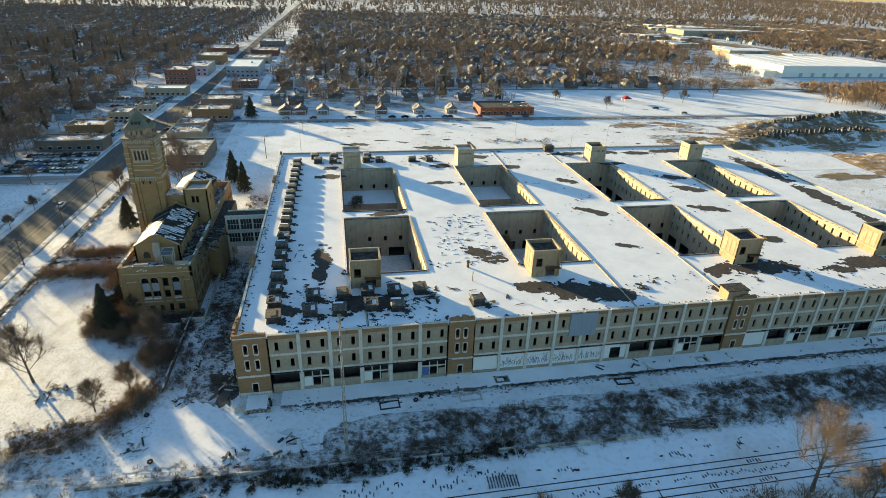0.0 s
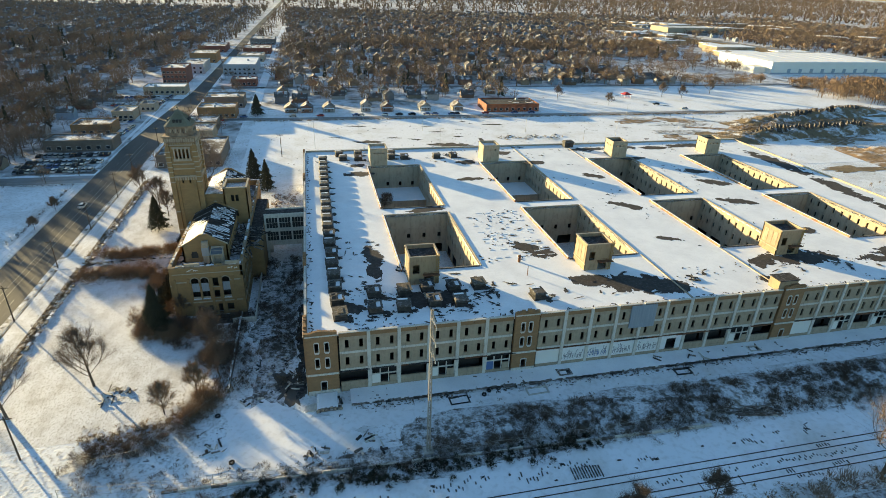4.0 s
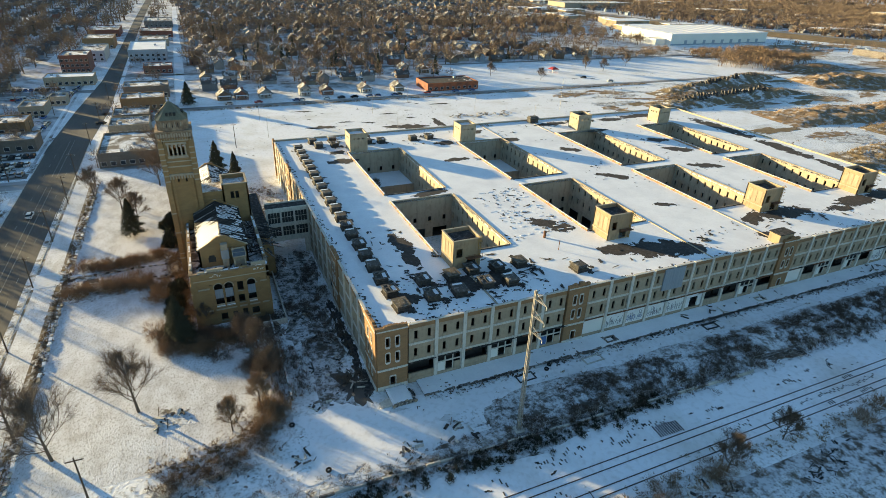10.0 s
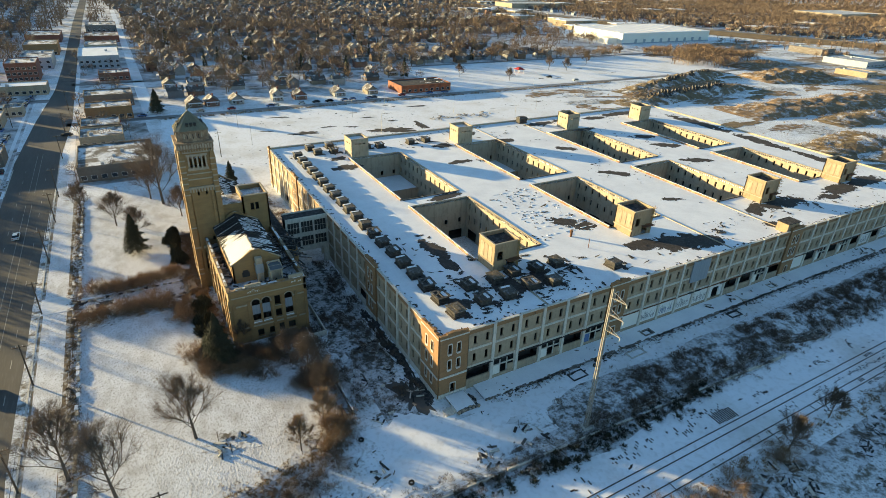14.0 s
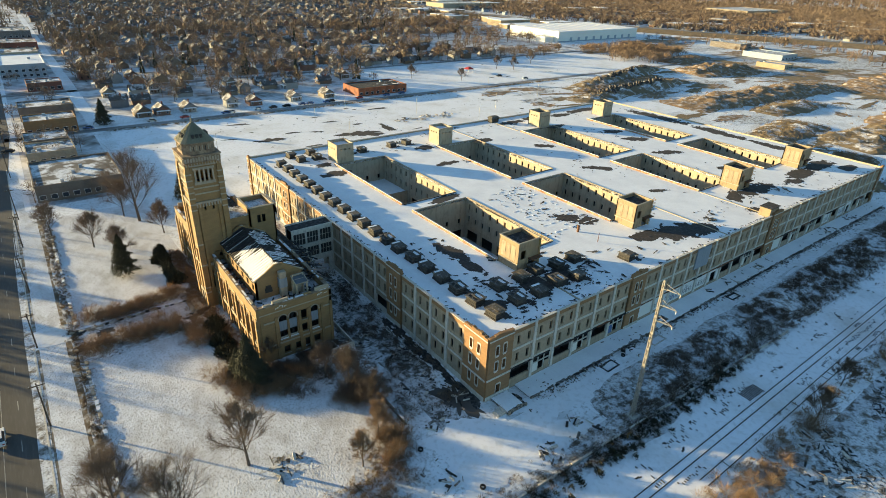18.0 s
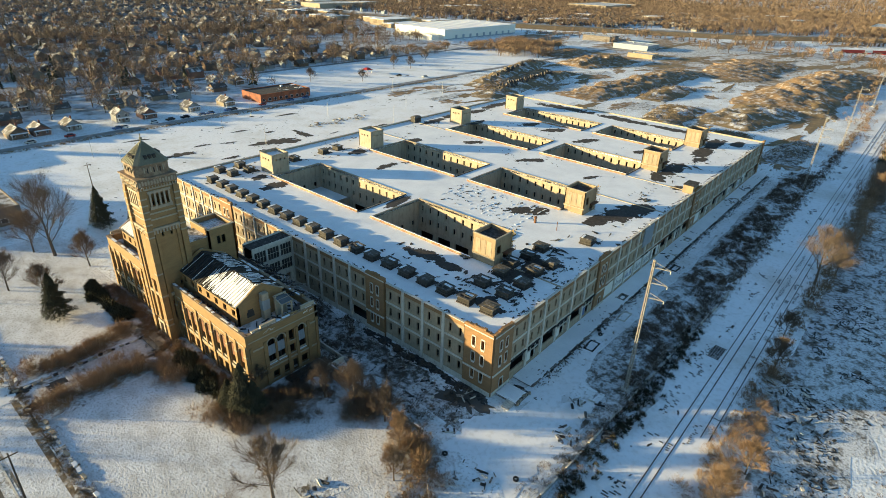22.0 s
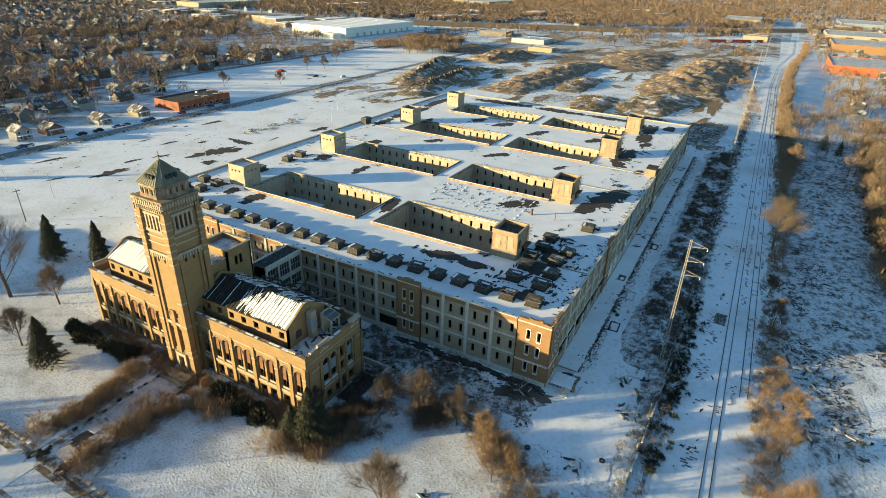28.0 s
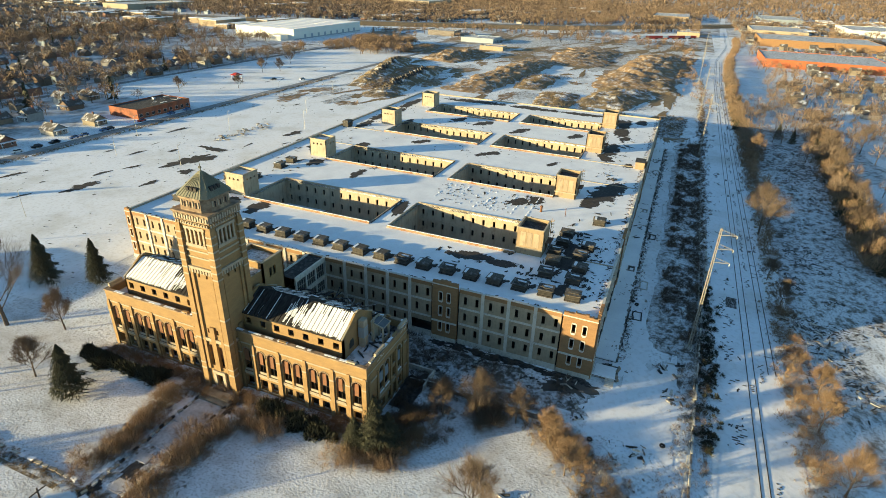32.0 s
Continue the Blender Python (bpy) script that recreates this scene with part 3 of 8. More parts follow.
def west_ground(w, ms, x, bw, k):
    part("plinth", box(x + 0.35, -0.04, G, x + bw - 0.35, 0.4, 0.35), PIER, w, "pale concrete plinth")
    if k in (3, 14):
        # dark sheet in place of the shade inside the gateway
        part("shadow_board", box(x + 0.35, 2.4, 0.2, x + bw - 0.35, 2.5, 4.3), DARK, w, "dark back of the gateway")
        part("lintel", box(x + 0.35, 0.02, 3.0, x + bw - 0.35, 0.34, 4.25), PANEL, w)
        return
    m = ms["low"]
    part("panel", m, None, w, at=pose(x + 0.35, 0.05, 0.0))


def ledge(w, length):
    """Rusted remains of a canopy over the loading doors."""
    r = random.Random(77)
    x = 6.4
    while x < length - 3:
        l = r.uniform(2.0, 7.0)
        if r.random() < 0.8:
            part("ledge", box(x, -r.uniform(0.3, 0.55), 4.12, min(x + l, length - 0.5), 0.0, 4.25 + r.uniform(0, 0.08)), BURNT if r.random() < 0.6 else RUST, w, "rusted canopy ledge")
        x += l + r.uniform(0.05, 0.8)


S_LAYOUT = [("B", 6.2, True, True), (6, 6.2), ("B", 5.4, False, True), (10, 6.17), ("B", 5.6, False, True), (13, 6.1), ("B", 2.2, True, False)]
_used = 6.2 + 37.2 + 5.4 + 61.7 + 5.6 + 79.3
S_LAYOUT[-1] = ("B", FX1 - FX0 - _used, True, False)
wall_south = factory_wall("wall_south", "long three-storey factory front with brick bays and loading doors", 0, pose(FX0, FY0, 0), S_LAYOUT, south_ground)
ledge(wall_south, FX1 - FX0)
W_LAYOUT = [("B", 7.0, True, False), (4, 5.8), ("B", 6.0, False, False), (10, 5.7), ("B", 6.0, False, False), (5, 5.66), ("B", 2.0, True, False)]
_len = 7 + 23.2 + 6 + 57 + 6 + 28.3
W_LAYOUT[-1] = ("B", FY1 - FY0 - _len, True, False)
factory_wall("wall_west", "three-storey factory side wall of tan panels and pale piers", 0, pose(FX0, FY1, 0, 0, 0, -90), W_LAYOUT[::-1], west_ground)
for nm, x0, y0, x1, y1 in (("wall_north", FX0, FY1 - 0.4, FX1, FY1), ("wall_east", FX1 - 0.4, FY0 + 0.5, FX1, FY1 - 0.4)):
    tagged(part(nm, box(x0 + 0.7 if nm == "wall_north" else x0, y0, G, x1, y1, DECK + 0.5), CREAM), "plain cream factory wall", "factory wall", kind="structure")
tagged(part("coping", box(FX0 + 0.7, FY1 - 0.5, DECK + 0.5, FX1, FY1 + 0.1, DECK + 0.66), PIER), "snowy coping along the roof edge", "coping", kind="structure")

# blue-grey sheet over two storeys of one bay
part("patch_sheet", box(70.6, -0.28, 7.4, 76.9, 0.02, 13.2), METALGREY, wall_south, "blue-grey corrugated metal sheet")


# courts
def court(i, x0, x1, y0, y1):
    c = thing("courtyard_%d" % (i + 1), "deep open courtyard with cream painted walls", "courtyard", pose(0, 0, 0), kind="structure")
    part("court_floor", box(x0, y0, G, x1, y1, 0.0), SNOW, c, "snowy courtyard floor")
    L, W = y1 - y0, x1 - x0
    n = int(L // 3.05)
    ws = [L * (k + 0.5) / n for k in range(n)]
    for z0, z1, kind in ((8.6, DECK + 0.12, 0), (4.4, 8.6, 1), (0, 4.4, 2)):
        h = z1 - z0
        if kind < 2:
            hs = [(a - 0.36, a + 0.36, 1.3 + 0.3 * kind, 3.0 + 0.3 * kind) for a in ws]
        else:
            hs = [(L * (k + 0.15) / 5, L * (k + 0.85) / 5, 0.0, 3.2) for k in range(5)]
        e = M().sheet(L, h, 0.35, hs).mesh("court_wall", CREAM)
        part("court_wall", e, None, c, at=pose(x1, y1, z0, 0, 0, -90))
        part("court_wall", e, None, c, at=pose(x0, y0, z0, 0, 0, 90))
        nn = 4
        hs = [(W * (k + 0.5) / nn - 0.5, W * (k + 0.5) / nn + 0.5, 0.9, 2.4) for k in (1, 2, 3)] if kind == 1 else \
            ([(W * 0.3, W * 0.55, 0, 3.0), (W * 0.68, W * 0.93, 0, 3.0)] if kind == 2 else [])
        s = M().sheet(W, h, 0.35, hs).mesh("court_wall", CREAM)
        part("court_wall", s, None, c, at=pose(x0, y1, z0))
        part("court_wall", s, None, c, at=pose(x1, y0, z0, 0, 0, 180))
    part("coping", box(x0 - 0.75, y0 - 0.3, DECK + 0.01, x0 - 0.36, y1 + 0.3, DECK + 0.62), RUSTCAP, c, "rust-stained coping wall")
    part("coping_snow", box(x0 - 0.70, y0 - 0.3, DECK + 0.62, x0 - 0.40, y1 + 0.3, DECK + 0.70), SNOW_CLEAN, c, "snow on the coping")
    part("gutter_pipe", M().tube((x0 - 0.15, y0, DECK + 0.3), (x0 - 0.15, y1, DECK + 0.3), 0.13, 0.13), RUST, c, "rusted pipe along the rim")
    part("coping", box(x1 + 0.36, y0 - 0.3, DECK + 0.01, x1 + 0.62, y1 + 0.3, DECK + 0.26), STONE, c)
    part("coping", box(x0, y1 + 0.36, DECK + 0.01, x1, y1 + 0.6, DECK + 0.22), STONE, c)
    part("coping", box(x0, y0 - 0.6, DECK + 0.01, x1, y0 - 0.36, DECK + 0.22), BURNT, c, "dark roof edge")
    return c


for i, c in enumerate(COURTS):
    yd = court(i, *c)
    if i in (1, 5) or c[0] > 100 and c[2] > 160:
        x0, x1, y0, y1 = c
        part("low_roof", box(x0 + 0.01, y1 - 15.6, 0.0, x1 - 0.01, y1 - 0.01, 4.35), CREAM, yd, "low building filling the end of the court")
        part("low_roof_snow", box(x0 + 0.02, y1 - 15.5, 4.35, x1 - 0.02, y1 - 0.02, 4.45), SNOW_ROOF, yd, "snow on the low court roof")
        part("low_parapet", box(x0 + 0.02, y1 - 15.65, 4.35, x1 - 0.02, y1 - 15.4, 4.9), STONE, yd)


def penthouse(x, y, w, d, top, south, flip):
    """A lift and stair house on the roof beside a court."""
    p = thing("stair_penthouse", "cream and tan stair penthouse with a caged ladder" if south else "tall cream stair penthouse on the snowy roof",
              "penthouse", pose(x, y, DECK), "stair penthouses")
    h = top - DECK
    face = M().sheet(d, h, 0.3, [] if south else [(1.5, 2.1, h - 2.0, h - 1.4), (3.0, 3.6, h - 2.0, h - 1.4), (4.6, 5.2, h - 2.0, h - 1.4)])
    fs = M().sheet(w, h, 0.3, [(w * 0.12, w * 0.34, 2.8, 5.0), (w * 0.5, w * 0.82, 0.2, 2.6)] if south else [(1.3, 1.9, h - 2.0, h - 1.4), (2.9, 3.5, h - 2.0, h - 1.4), (4.5, 5.1, h - 2.0, h - 1.4)])
    part("side_wall", face.mesh("side_wall", PENT if south else CREAM), None, p, at=pose(0, d, 0, 0, 0, -90))
    part("side_wall", face.mesh("side_wall", PENT if south else CREAM), None, p, at=pose(w, 0, 0, 0, 0, 90))
    part("front_wall", fs.mesh("front_wall", PENT if south else CREAM), None, p, "rust-streaked cream wall" if south else "", pose(0, 0.002, 0))
    part("rear_wall", M().sheet(w, h, 0.3), PENT if south else CREAM, p, at=pose(w, d - 0.002, 0, 0, 0, 180))
    part("parapet_cap", box(-0.12, -0.12, h, 0.28, d + 0.12, h + 0.18), STONE, p)
    part("parapet_cap", box(w - 0.28, -0.12, h, w + 0.12, d + 0.12, h + 0.18), STONE, p)
    part("parapet_cap", box(0.28, -0.12, h, w - 0.28, 0.28, h + 0.18), STONE, p)
    part("parapet_cap", box(0.28, d - 0.28, h, w - 0.28, d + 0.12, h + 0.18), STONE, p)
    # the black colour stands in for the dim inside of open tops
    part("flat_roof", box(0.3, 0.3, h - 1.0, w - 0.3, d - 0.3, h - 0.8), BURNT if (flip or south) else SNOW_CLEAN, p, "dark charred flat roof")
    if south:
        for k in range(3):
            part("recess_panel", box(-0.05, 1.0 + k * (d - 1.6) / 3, 2.3, 0.02, 0.7 + (k + 1) * (d - 1.6) / 3, h - 1.0), PANEL, p, "blind tan panel")
        part("band", box(-0.1, -0.06, 1.6, 0, d + 0.06, 1.9), STONE, p)
        part("landing", box(w * 0.45, -1.3, 2.6, w - 0.1, 0, 2.75), RUST, p, "rusted fire-escape landing")
        lad = M()
        for xx in (0, 0.5):
            lad.tube((w * 0.88 + xx, -0.35, 0), (w * 0.88 + xx, -0.35, h + 1.0), 0.05, 0.05, 4)
        for k in range(18):
            lad.tube((w * 0.88, -0.35, 0.3 + k * 0.42), (w * 0.88 + 0.5, -0.35, 0.3 + k * 0.42), 0.03, 0.03, 3)
        for k in range(4):
            z = h - 2.2 + k * 0.9
            lad.box(w * 0.88 - 0.15, -1.05, z, w * 0.88 + 0.65, -1.0, z + 0.08).box(w * 0.88 - 0.15, -1.0, z, w * 0.88 - 0.1, -0.3, z + 0.08).box(w * 0.88 + 0.6, -1.0, z, w * 0.88 + 0.65, -0.3, z + 0.08)
        part("ladder", lad, YELLOW, p, "caged yellow ladder")
        rail = M()
        for xx in (w * 0.45, w * 0.7, w - 0.12):
            rail.tube((xx, -1.25, 2.7), (xx, -1.25, 3.7), 0.04, 0.04, 4)
        rail.tube((w * 0.45, -1.25, 3.7), (w - 0.1, -1.25, 3.7), 0.04, 0.04, 4)
        part("railing", rail, RUST, p)
    return p


for base in (1.6, 45.4):
    for flip, x in ((False, base), (True, CX - base - 7.0)):
        penthouse(x, 114.0, 7.0, 6.6, 20.0, True, flip)
        penthouse(x + (0.6 if not flip else 0.0), 205.0, 6.4, 7.0, 19.4, False, flip)


# ---- tower building ----
hall = thing("tower_building", "abandoned buff-brick tower building with snow-patched gable roofs", "building", pose(0, 0, 0))
HX0, HX1, HY0, HY1, HTOP = -53.6, -37.0, 131.6, 195.2, 12.5
TX0, TX1, TY0, TY1 = -56.4, -48.4, 159.6, 167.6


def arched_wall(w, h, arches, lows, at, name="facade", fill=INFILL):
    """arches: (centre, width, sill, springing); lows: (centre, width, sill, head)."""
    holes = [(c - b / 2, c + b / 2, s, t + b / 2) for c, b, s, t in arches] + [(c - b / 2, c + b / 2, s, t) for c, b, s, t in lows]
    f = part(name, M().sheet(w, h, 0.55, holes), BUFF, hall, "buff brick facade with tall windows", at)
    heads, frames = {}, {}
    for c, b, s, t in arches:
        if b not in heads:
            heads[b] = M().arch(b, 0.5).mesh("arch_head", BUFF)
            frames[b] = box(-0.05, 0.28, 0, 0.05, 0.36, t + b / 2 - s).box(-b / 2, 0.29, (t - s) * 0.45, b / 2, 0.35, (t - s) * 0.45 + 0.12).mesh("mullion", BURNT)
        part("arch_head", heads[b], None, f, at=pose(c - b / 2, 0.02, t))
        hood = M()
        for i in range(9):
            hood.box(b / 2 + 0.04, -0.09, -0.22, b / 2 + 0.26, 0.04, 0.22, pose(c, 0, t, 0, -180 * (i + 0.5) / 9, 0))
        hood.box(c - b / 2 - 0.5, -0.08, t - 0.3, c - b / 2 - 0.03, 0.04, t - 0.02).box(c + b / 2 + 0.03, -0.08, t - 0.3, c + b / 2 + 0.5, 0.04, t - 0.02)
        part("arch_trim", hood, STONE if fill is not INFILL else OLDSTONE, f, "stained stone arch trim")
        part("sill", box(c - b / 2 - 0.1, -0.14, s - 0.25, c + b / 2 + 0.1, 0.2, s), STONE, f, "snowy stone sill")
        if fill is INFILL:
            part("infill", box(c - b / 2 + 0.02, 0.24, s + (t - s) * (0.42 + 0.1 * random.random()), c + b / 2 - 0.72, 0.34, t + b * 0.22), fill, f, "terracotta infill in the window")
        else:
            part("infill", box(c - b / 2 + 0.02, 0.20, s + 2.0, c + b / 2 - 0.02, 0.30, s + 4.3), fill, f, "grey boarding in the window")
            part("sill_snow", box(c - b / 2 - 0.05, -0.12, s + 0.001, c + b / 2 + 0.05, 0.1, s + 0.1), SNOW_CLEAN, f, "snow on the sill")
        part("apron", box(c - b / 2 + 0.02, 0.12, s, c + b / 2 - 0.02, 0.24, s + 0.55), STONE, f, "pale window apron")
        part("mullion", frames[b], None, f, at=pose(c, 0.0, s))
    for c, b, s, t in lows:
        part("sill", box(c - b / 2 - 0.1, -0.1, s - 0.18, c + b / 2 + 0.1, 0.2, s), STONE, f)
    return f


def band(f, w, z, h=0.35, d=0.1):
    part("stone_band", box(-0.05, -d, z, w + 0.05, 0.02, z + h), STONE, f, "pale stone band")


def coping(f, w, z):
    for k in range(int(w / 2.9)):
        if random.random() < 0.4:
            c = 1.2 + k * 2.9 + rnd(-0.3, 0.3)
            part("merlon", box(c, 0.03, z + 0.3, c + rnd(0.8, 1.9), 0.5, z + rnd(0.45, 0.7)), BUFF if k % 2 else STONE, f)
    part("coping", box(-0.1, -0.15, z, w + 0.1, 0.65, z + 0.28), OLDSTONE, f, "snow-capped stone coping")
    x = 0.0
    while x < w:
        l = rnd(0.5, 3.0)
        if rnd(0, 1) < 0.6:
            part("coping_snow", box(x, rnd(-0.08, 0.2), z + 0.28, min(w, x + l), 0.55, z + rnd(0.31, 0.38)), SNOW_CLEAN, f, "line of snow on the coping")
        x += l + rnd(0.1, 1.2)


H = HTOP - G
for side in (0, 1):
    w = TY0 - HY0 + 0.6 if side == 0 else HY1 - TY1 + 0.6
    at = pose(HX0, (TY0 + 0.6) if side == 0 else HY1, G, 0, 0, -90)
    pos = [1.9, 5.2, 7.7, 11.1, 13.6, 17.0, 19.5, 22.9, 26.3] if side == 0 else [1.9, 5.2, 8.6, 11.1, 14.5, 17.0, 20.4, 22.9, 26.2]
    pos = [p * w / 28.4 for p in pos]
    f = arched_wall(w, H, [(p, 1.86, 4.4, 9.0) for p in pos], [(p, 1.7, 0.7, 3.1) for p in pos], at)
    band(f, w, 3.7)
    band(f, w, 10.9, 0.28, 0.06)
    coping(f, w, H)
    edges = [(a + b) / 2 for a, b in zip(pos, pos[1:]) if b - a > 2.9 * w / 28.4]
    edges = [0.45] + edges + [w - 0.45]
    for e in edges:
        part("buttress", M().box(e - 0.42, -0.3, 0, e + 0.42, 0, 10.6).taper(e - 0.42, -0.3, e + 0.42, 0.3, 10.6, 11.3, 0.15), BUFF, f, "buff brick buttress")
        part("buttress_cap", box(e - 0.46, -0.35, 8.7, e + 0.46, 0.02, 8.98), STONE, f)
    for a, b in zip(pos, pos[1:]):
        if b - a < 2.9 * w / 28.4:
            part("slim_pier", box((a + b) / 2 - 0.22, -0.12, 3.9, (a + b) / 2 + 0.22, 0, 8.7), BUFF, f)

W = HX1 - HX0
for at, nm in ((pose(HX0 + 0.56, HY0, G), "facade"), (pose(HX1, HY1, G, 0, 0, 180), "facade")):
    w = W - 0.56
    f = arched_wall(w, H, [(4.8, 1.75, 4.7, 9.7), (7.0, 1.75, 4.7, 9.7), (11.9, 1.75, 4.7, 9.7)], [(9.5, 1.3, 8.0, 10.4), (9.5, 1.3, 4.9, 6.9), (5.2, 1.4, 0.9, 2.7), (7.8, 1.4, 0.9, 2.7), (9.9, 1.2, 0.4, 3.0), (12.2, 1.6, 1.0, 2.9)], at, "facade", METALGREY)
    for xa, xb in ((0.0, 3.4), (13.3, w)):
        part("stone_band", box(xa, -0.12, 9.5, xb, 0.02, 9.85), STONE, f, "pale stone band")
    band(f, w, 3.7)
    band(f, w, 11.75, 0.22, 0.06)
    coping(f, w, H)
    for e in (0.0, 3.0, 8.15, 10.4, 13.3, w - 0.62):
        part("buttress", box(e, -0.22, 0, e + 0.62, 0, 10.6), BUFF, f, "buff brick buttress")
    part("parapet_panel", box(3.0, 0.02, H + 0.36, 6.4, 0.5, H + 0.95), STONE, f, "carved stone parapet panel")
    part("parapet_panel", box(12.4, 0.02, H + 0.36, 15.6, 0.5, H + 1.15), STONE, f, "carved stone parapet panel")
    for c0, n_ in ((3.2, 7), (12.6, 6)):
        graffiti(f, c0, c0 + 0.45 * n_, H - 1.15, H - 0.15, -0.004, n_, PAINTWHITE)
w = HY1 - HY0
f = arched_wall(w, H, [], [(2.5 + k * 3.9, 1.6, zz, zz + 2.2) for k in range(16) for zz in (1.2, 5.0, 8.6)], pose(HX1, HY0, G, 0, 0, 90))
band(f, w, 3.7)
coping(f, w, H)
# floor, basement block and partitions painted near-black for the shade within
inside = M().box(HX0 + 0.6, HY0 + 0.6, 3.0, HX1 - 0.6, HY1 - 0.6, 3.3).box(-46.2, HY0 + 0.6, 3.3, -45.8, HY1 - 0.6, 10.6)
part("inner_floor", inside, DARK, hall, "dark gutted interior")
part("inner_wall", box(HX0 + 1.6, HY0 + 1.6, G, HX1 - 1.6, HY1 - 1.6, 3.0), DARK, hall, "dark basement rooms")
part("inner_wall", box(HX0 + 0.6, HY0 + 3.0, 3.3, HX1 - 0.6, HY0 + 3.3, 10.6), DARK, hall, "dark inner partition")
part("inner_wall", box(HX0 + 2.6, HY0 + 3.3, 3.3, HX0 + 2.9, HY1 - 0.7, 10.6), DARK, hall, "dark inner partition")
part("flat_roof", box(HX0 + 0.56, HY0 + 0.56, 10.6, HX1 - 0.56, HY1 - 0.56, 11.0), SHOPROOF, hall, "snowy flat roof behind the parapet")


def clerestory(y0, y1, burnt):
    """The raised middle of a wing: low walls with square windows and a gabled roof."""
    x0, x1, eave, ridge = -51.2, -40.6, 15.4, 18.2
    n = 7
    L = y1 - y0
    h = eave - 11.0
    hs = [(L * (k + 0.5) / n - 0.62, L * (k + 0.5) / n + 0.62, 1.9, 3.3) for k in range(n)]
    f = part("clerestory", M().sheet(L, h, 0.35, hs), BUFF, hall, "raised brick clerestory with square windows", pose(x0, y1, 11.0, 0, 0, -90))
    part("clerestory", M().sheet(L, h, 0.35, hs), BUFF, hall, "", pose(x1, y0, 11.0, 0, 0, 90))
    # near-black sheet behind the clerestory windows, for shade inside
    part("back_wall", box(-46, y0 + 0.4, 11.0, -45.6, y1 - 0.4, eave), DARK, hall)
    for y, s in ((y0, 1), (y1, -1)):
        g = M()
        a, b = y, y + 0.4 * s
        prof = [(x0, 11.0), (x1, 11.0), (x1, eave), ((x0 + x1) / 2 + 0.9, ridge + 0.2), ((x0 + x1) / 2 - 0.9, ridge + 0.2), (x0, eave)]
        g.quad(*[(x, a, z) for x, z in prof])
        g.quad(*[(x, b, z) for x, z in prof[::-1]])
        for (xa, za), (xb, zb) in zip(prof, prof[1:] + prof[:1]):
            g.quad((xa, a, za), (xa, b, za), (xb, b, zb), (xb, a, zb))
        gp = part("gable", g, BUFF, hall, "buff brick gable end")
        part("gable_window", M().box(-49.3, y - 0.04 * s, 12.2, -47.7, y - 0.005 * s, 13.4).box(-49.1, y - 0.04 * s, 13.4, -47.9, y - 0.005 * s, 13.9), DARK, gp, "dark arched gable window")
        cp = M()
        for xa, xb in ((x0 - 0.2, (x0 + x1) / 2), (x1 + 0.2, (x0 + x1) / 2)):
            cp.tube((xa, y + 0.2 * s, eave + 0.05), (xb, y + 0.2 * s, ridge + 0.28), 0.22, 0.22, 4)
        part("gable_coping", cp, STONE, gp)
    mid = (x0 + x1) / 2
    for xa, nm in ((x0 - 0.3, "west"), (x1 + 0.3, "east")):
        for k in range(24):
            m = M()
            ya, yb = y0 + 0.4 + (L - 0.8) * k / 24, y0 + 0.4 + (L - 0.8) * (k + 1) / 24 - 0.10
            m.tube((xa, ya + 0.05, eave + 0.04), (mid, ya + 0.05, ridge + 0.04), 0.07, 0.07, 4)
            m.quad((xa, ya, eave), (xa, yb, eave), (mid, yb, ridge), (mid, ya, ridge))
            m.quad((xa, ya, eave - 0.25), (mid, ya, ridge - 0.25), (mid, yb, ridge - 0.25), (xa, yb, eave - 0.25))
            m.quad((xa, ya, eave), (xa, ya, eave - 0.25), (xa, yb, eave - 0.25), (xa, yb, eave))
            part("roof_plank", m, CHAR, hall)
        if nm == "west":
            r = random.Random(burnt)
            sn = M()
            for k in range(110):
                u = (k + 0.5) / 110
                near = u < 0.60 if burnt == 1 else u > 0.28
                if not near and r.random() > 0.16:
                    continue
                ya, yb = y0 + 0.5 + (L - 1.0) * k / 110, y0 + 0.5 + (L - 1.0) * (k + 0.8) / 110
                edge = abs(u - (0.60 if burnt == 1 else 0.28))
                lo, hi = (r.uniform(0.0, 0.08), r.uniform(0.92, 1.0)) if near and edge > 0.2 else (max(0.0, r.uniform(-0.1, 0.3) + 0.5 * (0.2 - edge)), r.uniform(0.4, 1.0))
                if r.random() < 0.06:
                    hi = min(hi, lo + r.uniform(0.3, 0.7))
                if near and edge > 0.1:
                    yb = y0 + 0.5 + (L - 1.0) * (k + 1) / 110
                p = lambda y, t, e: (xa + (mid - xa) * t, y, eave + (ridge - eave) * t + e)
                sn.quad(p(ya, lo, .07), p(yb, lo, .07), p(yb, hi, .07), p(ya, hi, .07))
                sn.quad(p(ya, lo, .0), p(yb, lo, .0), p(yb, lo, .07), p(ya, lo, .07))
            tagged(part("roof_snow", sn, SNOW_CLEAN, hall, "melting snow on the roof slope"), kind="stuff")


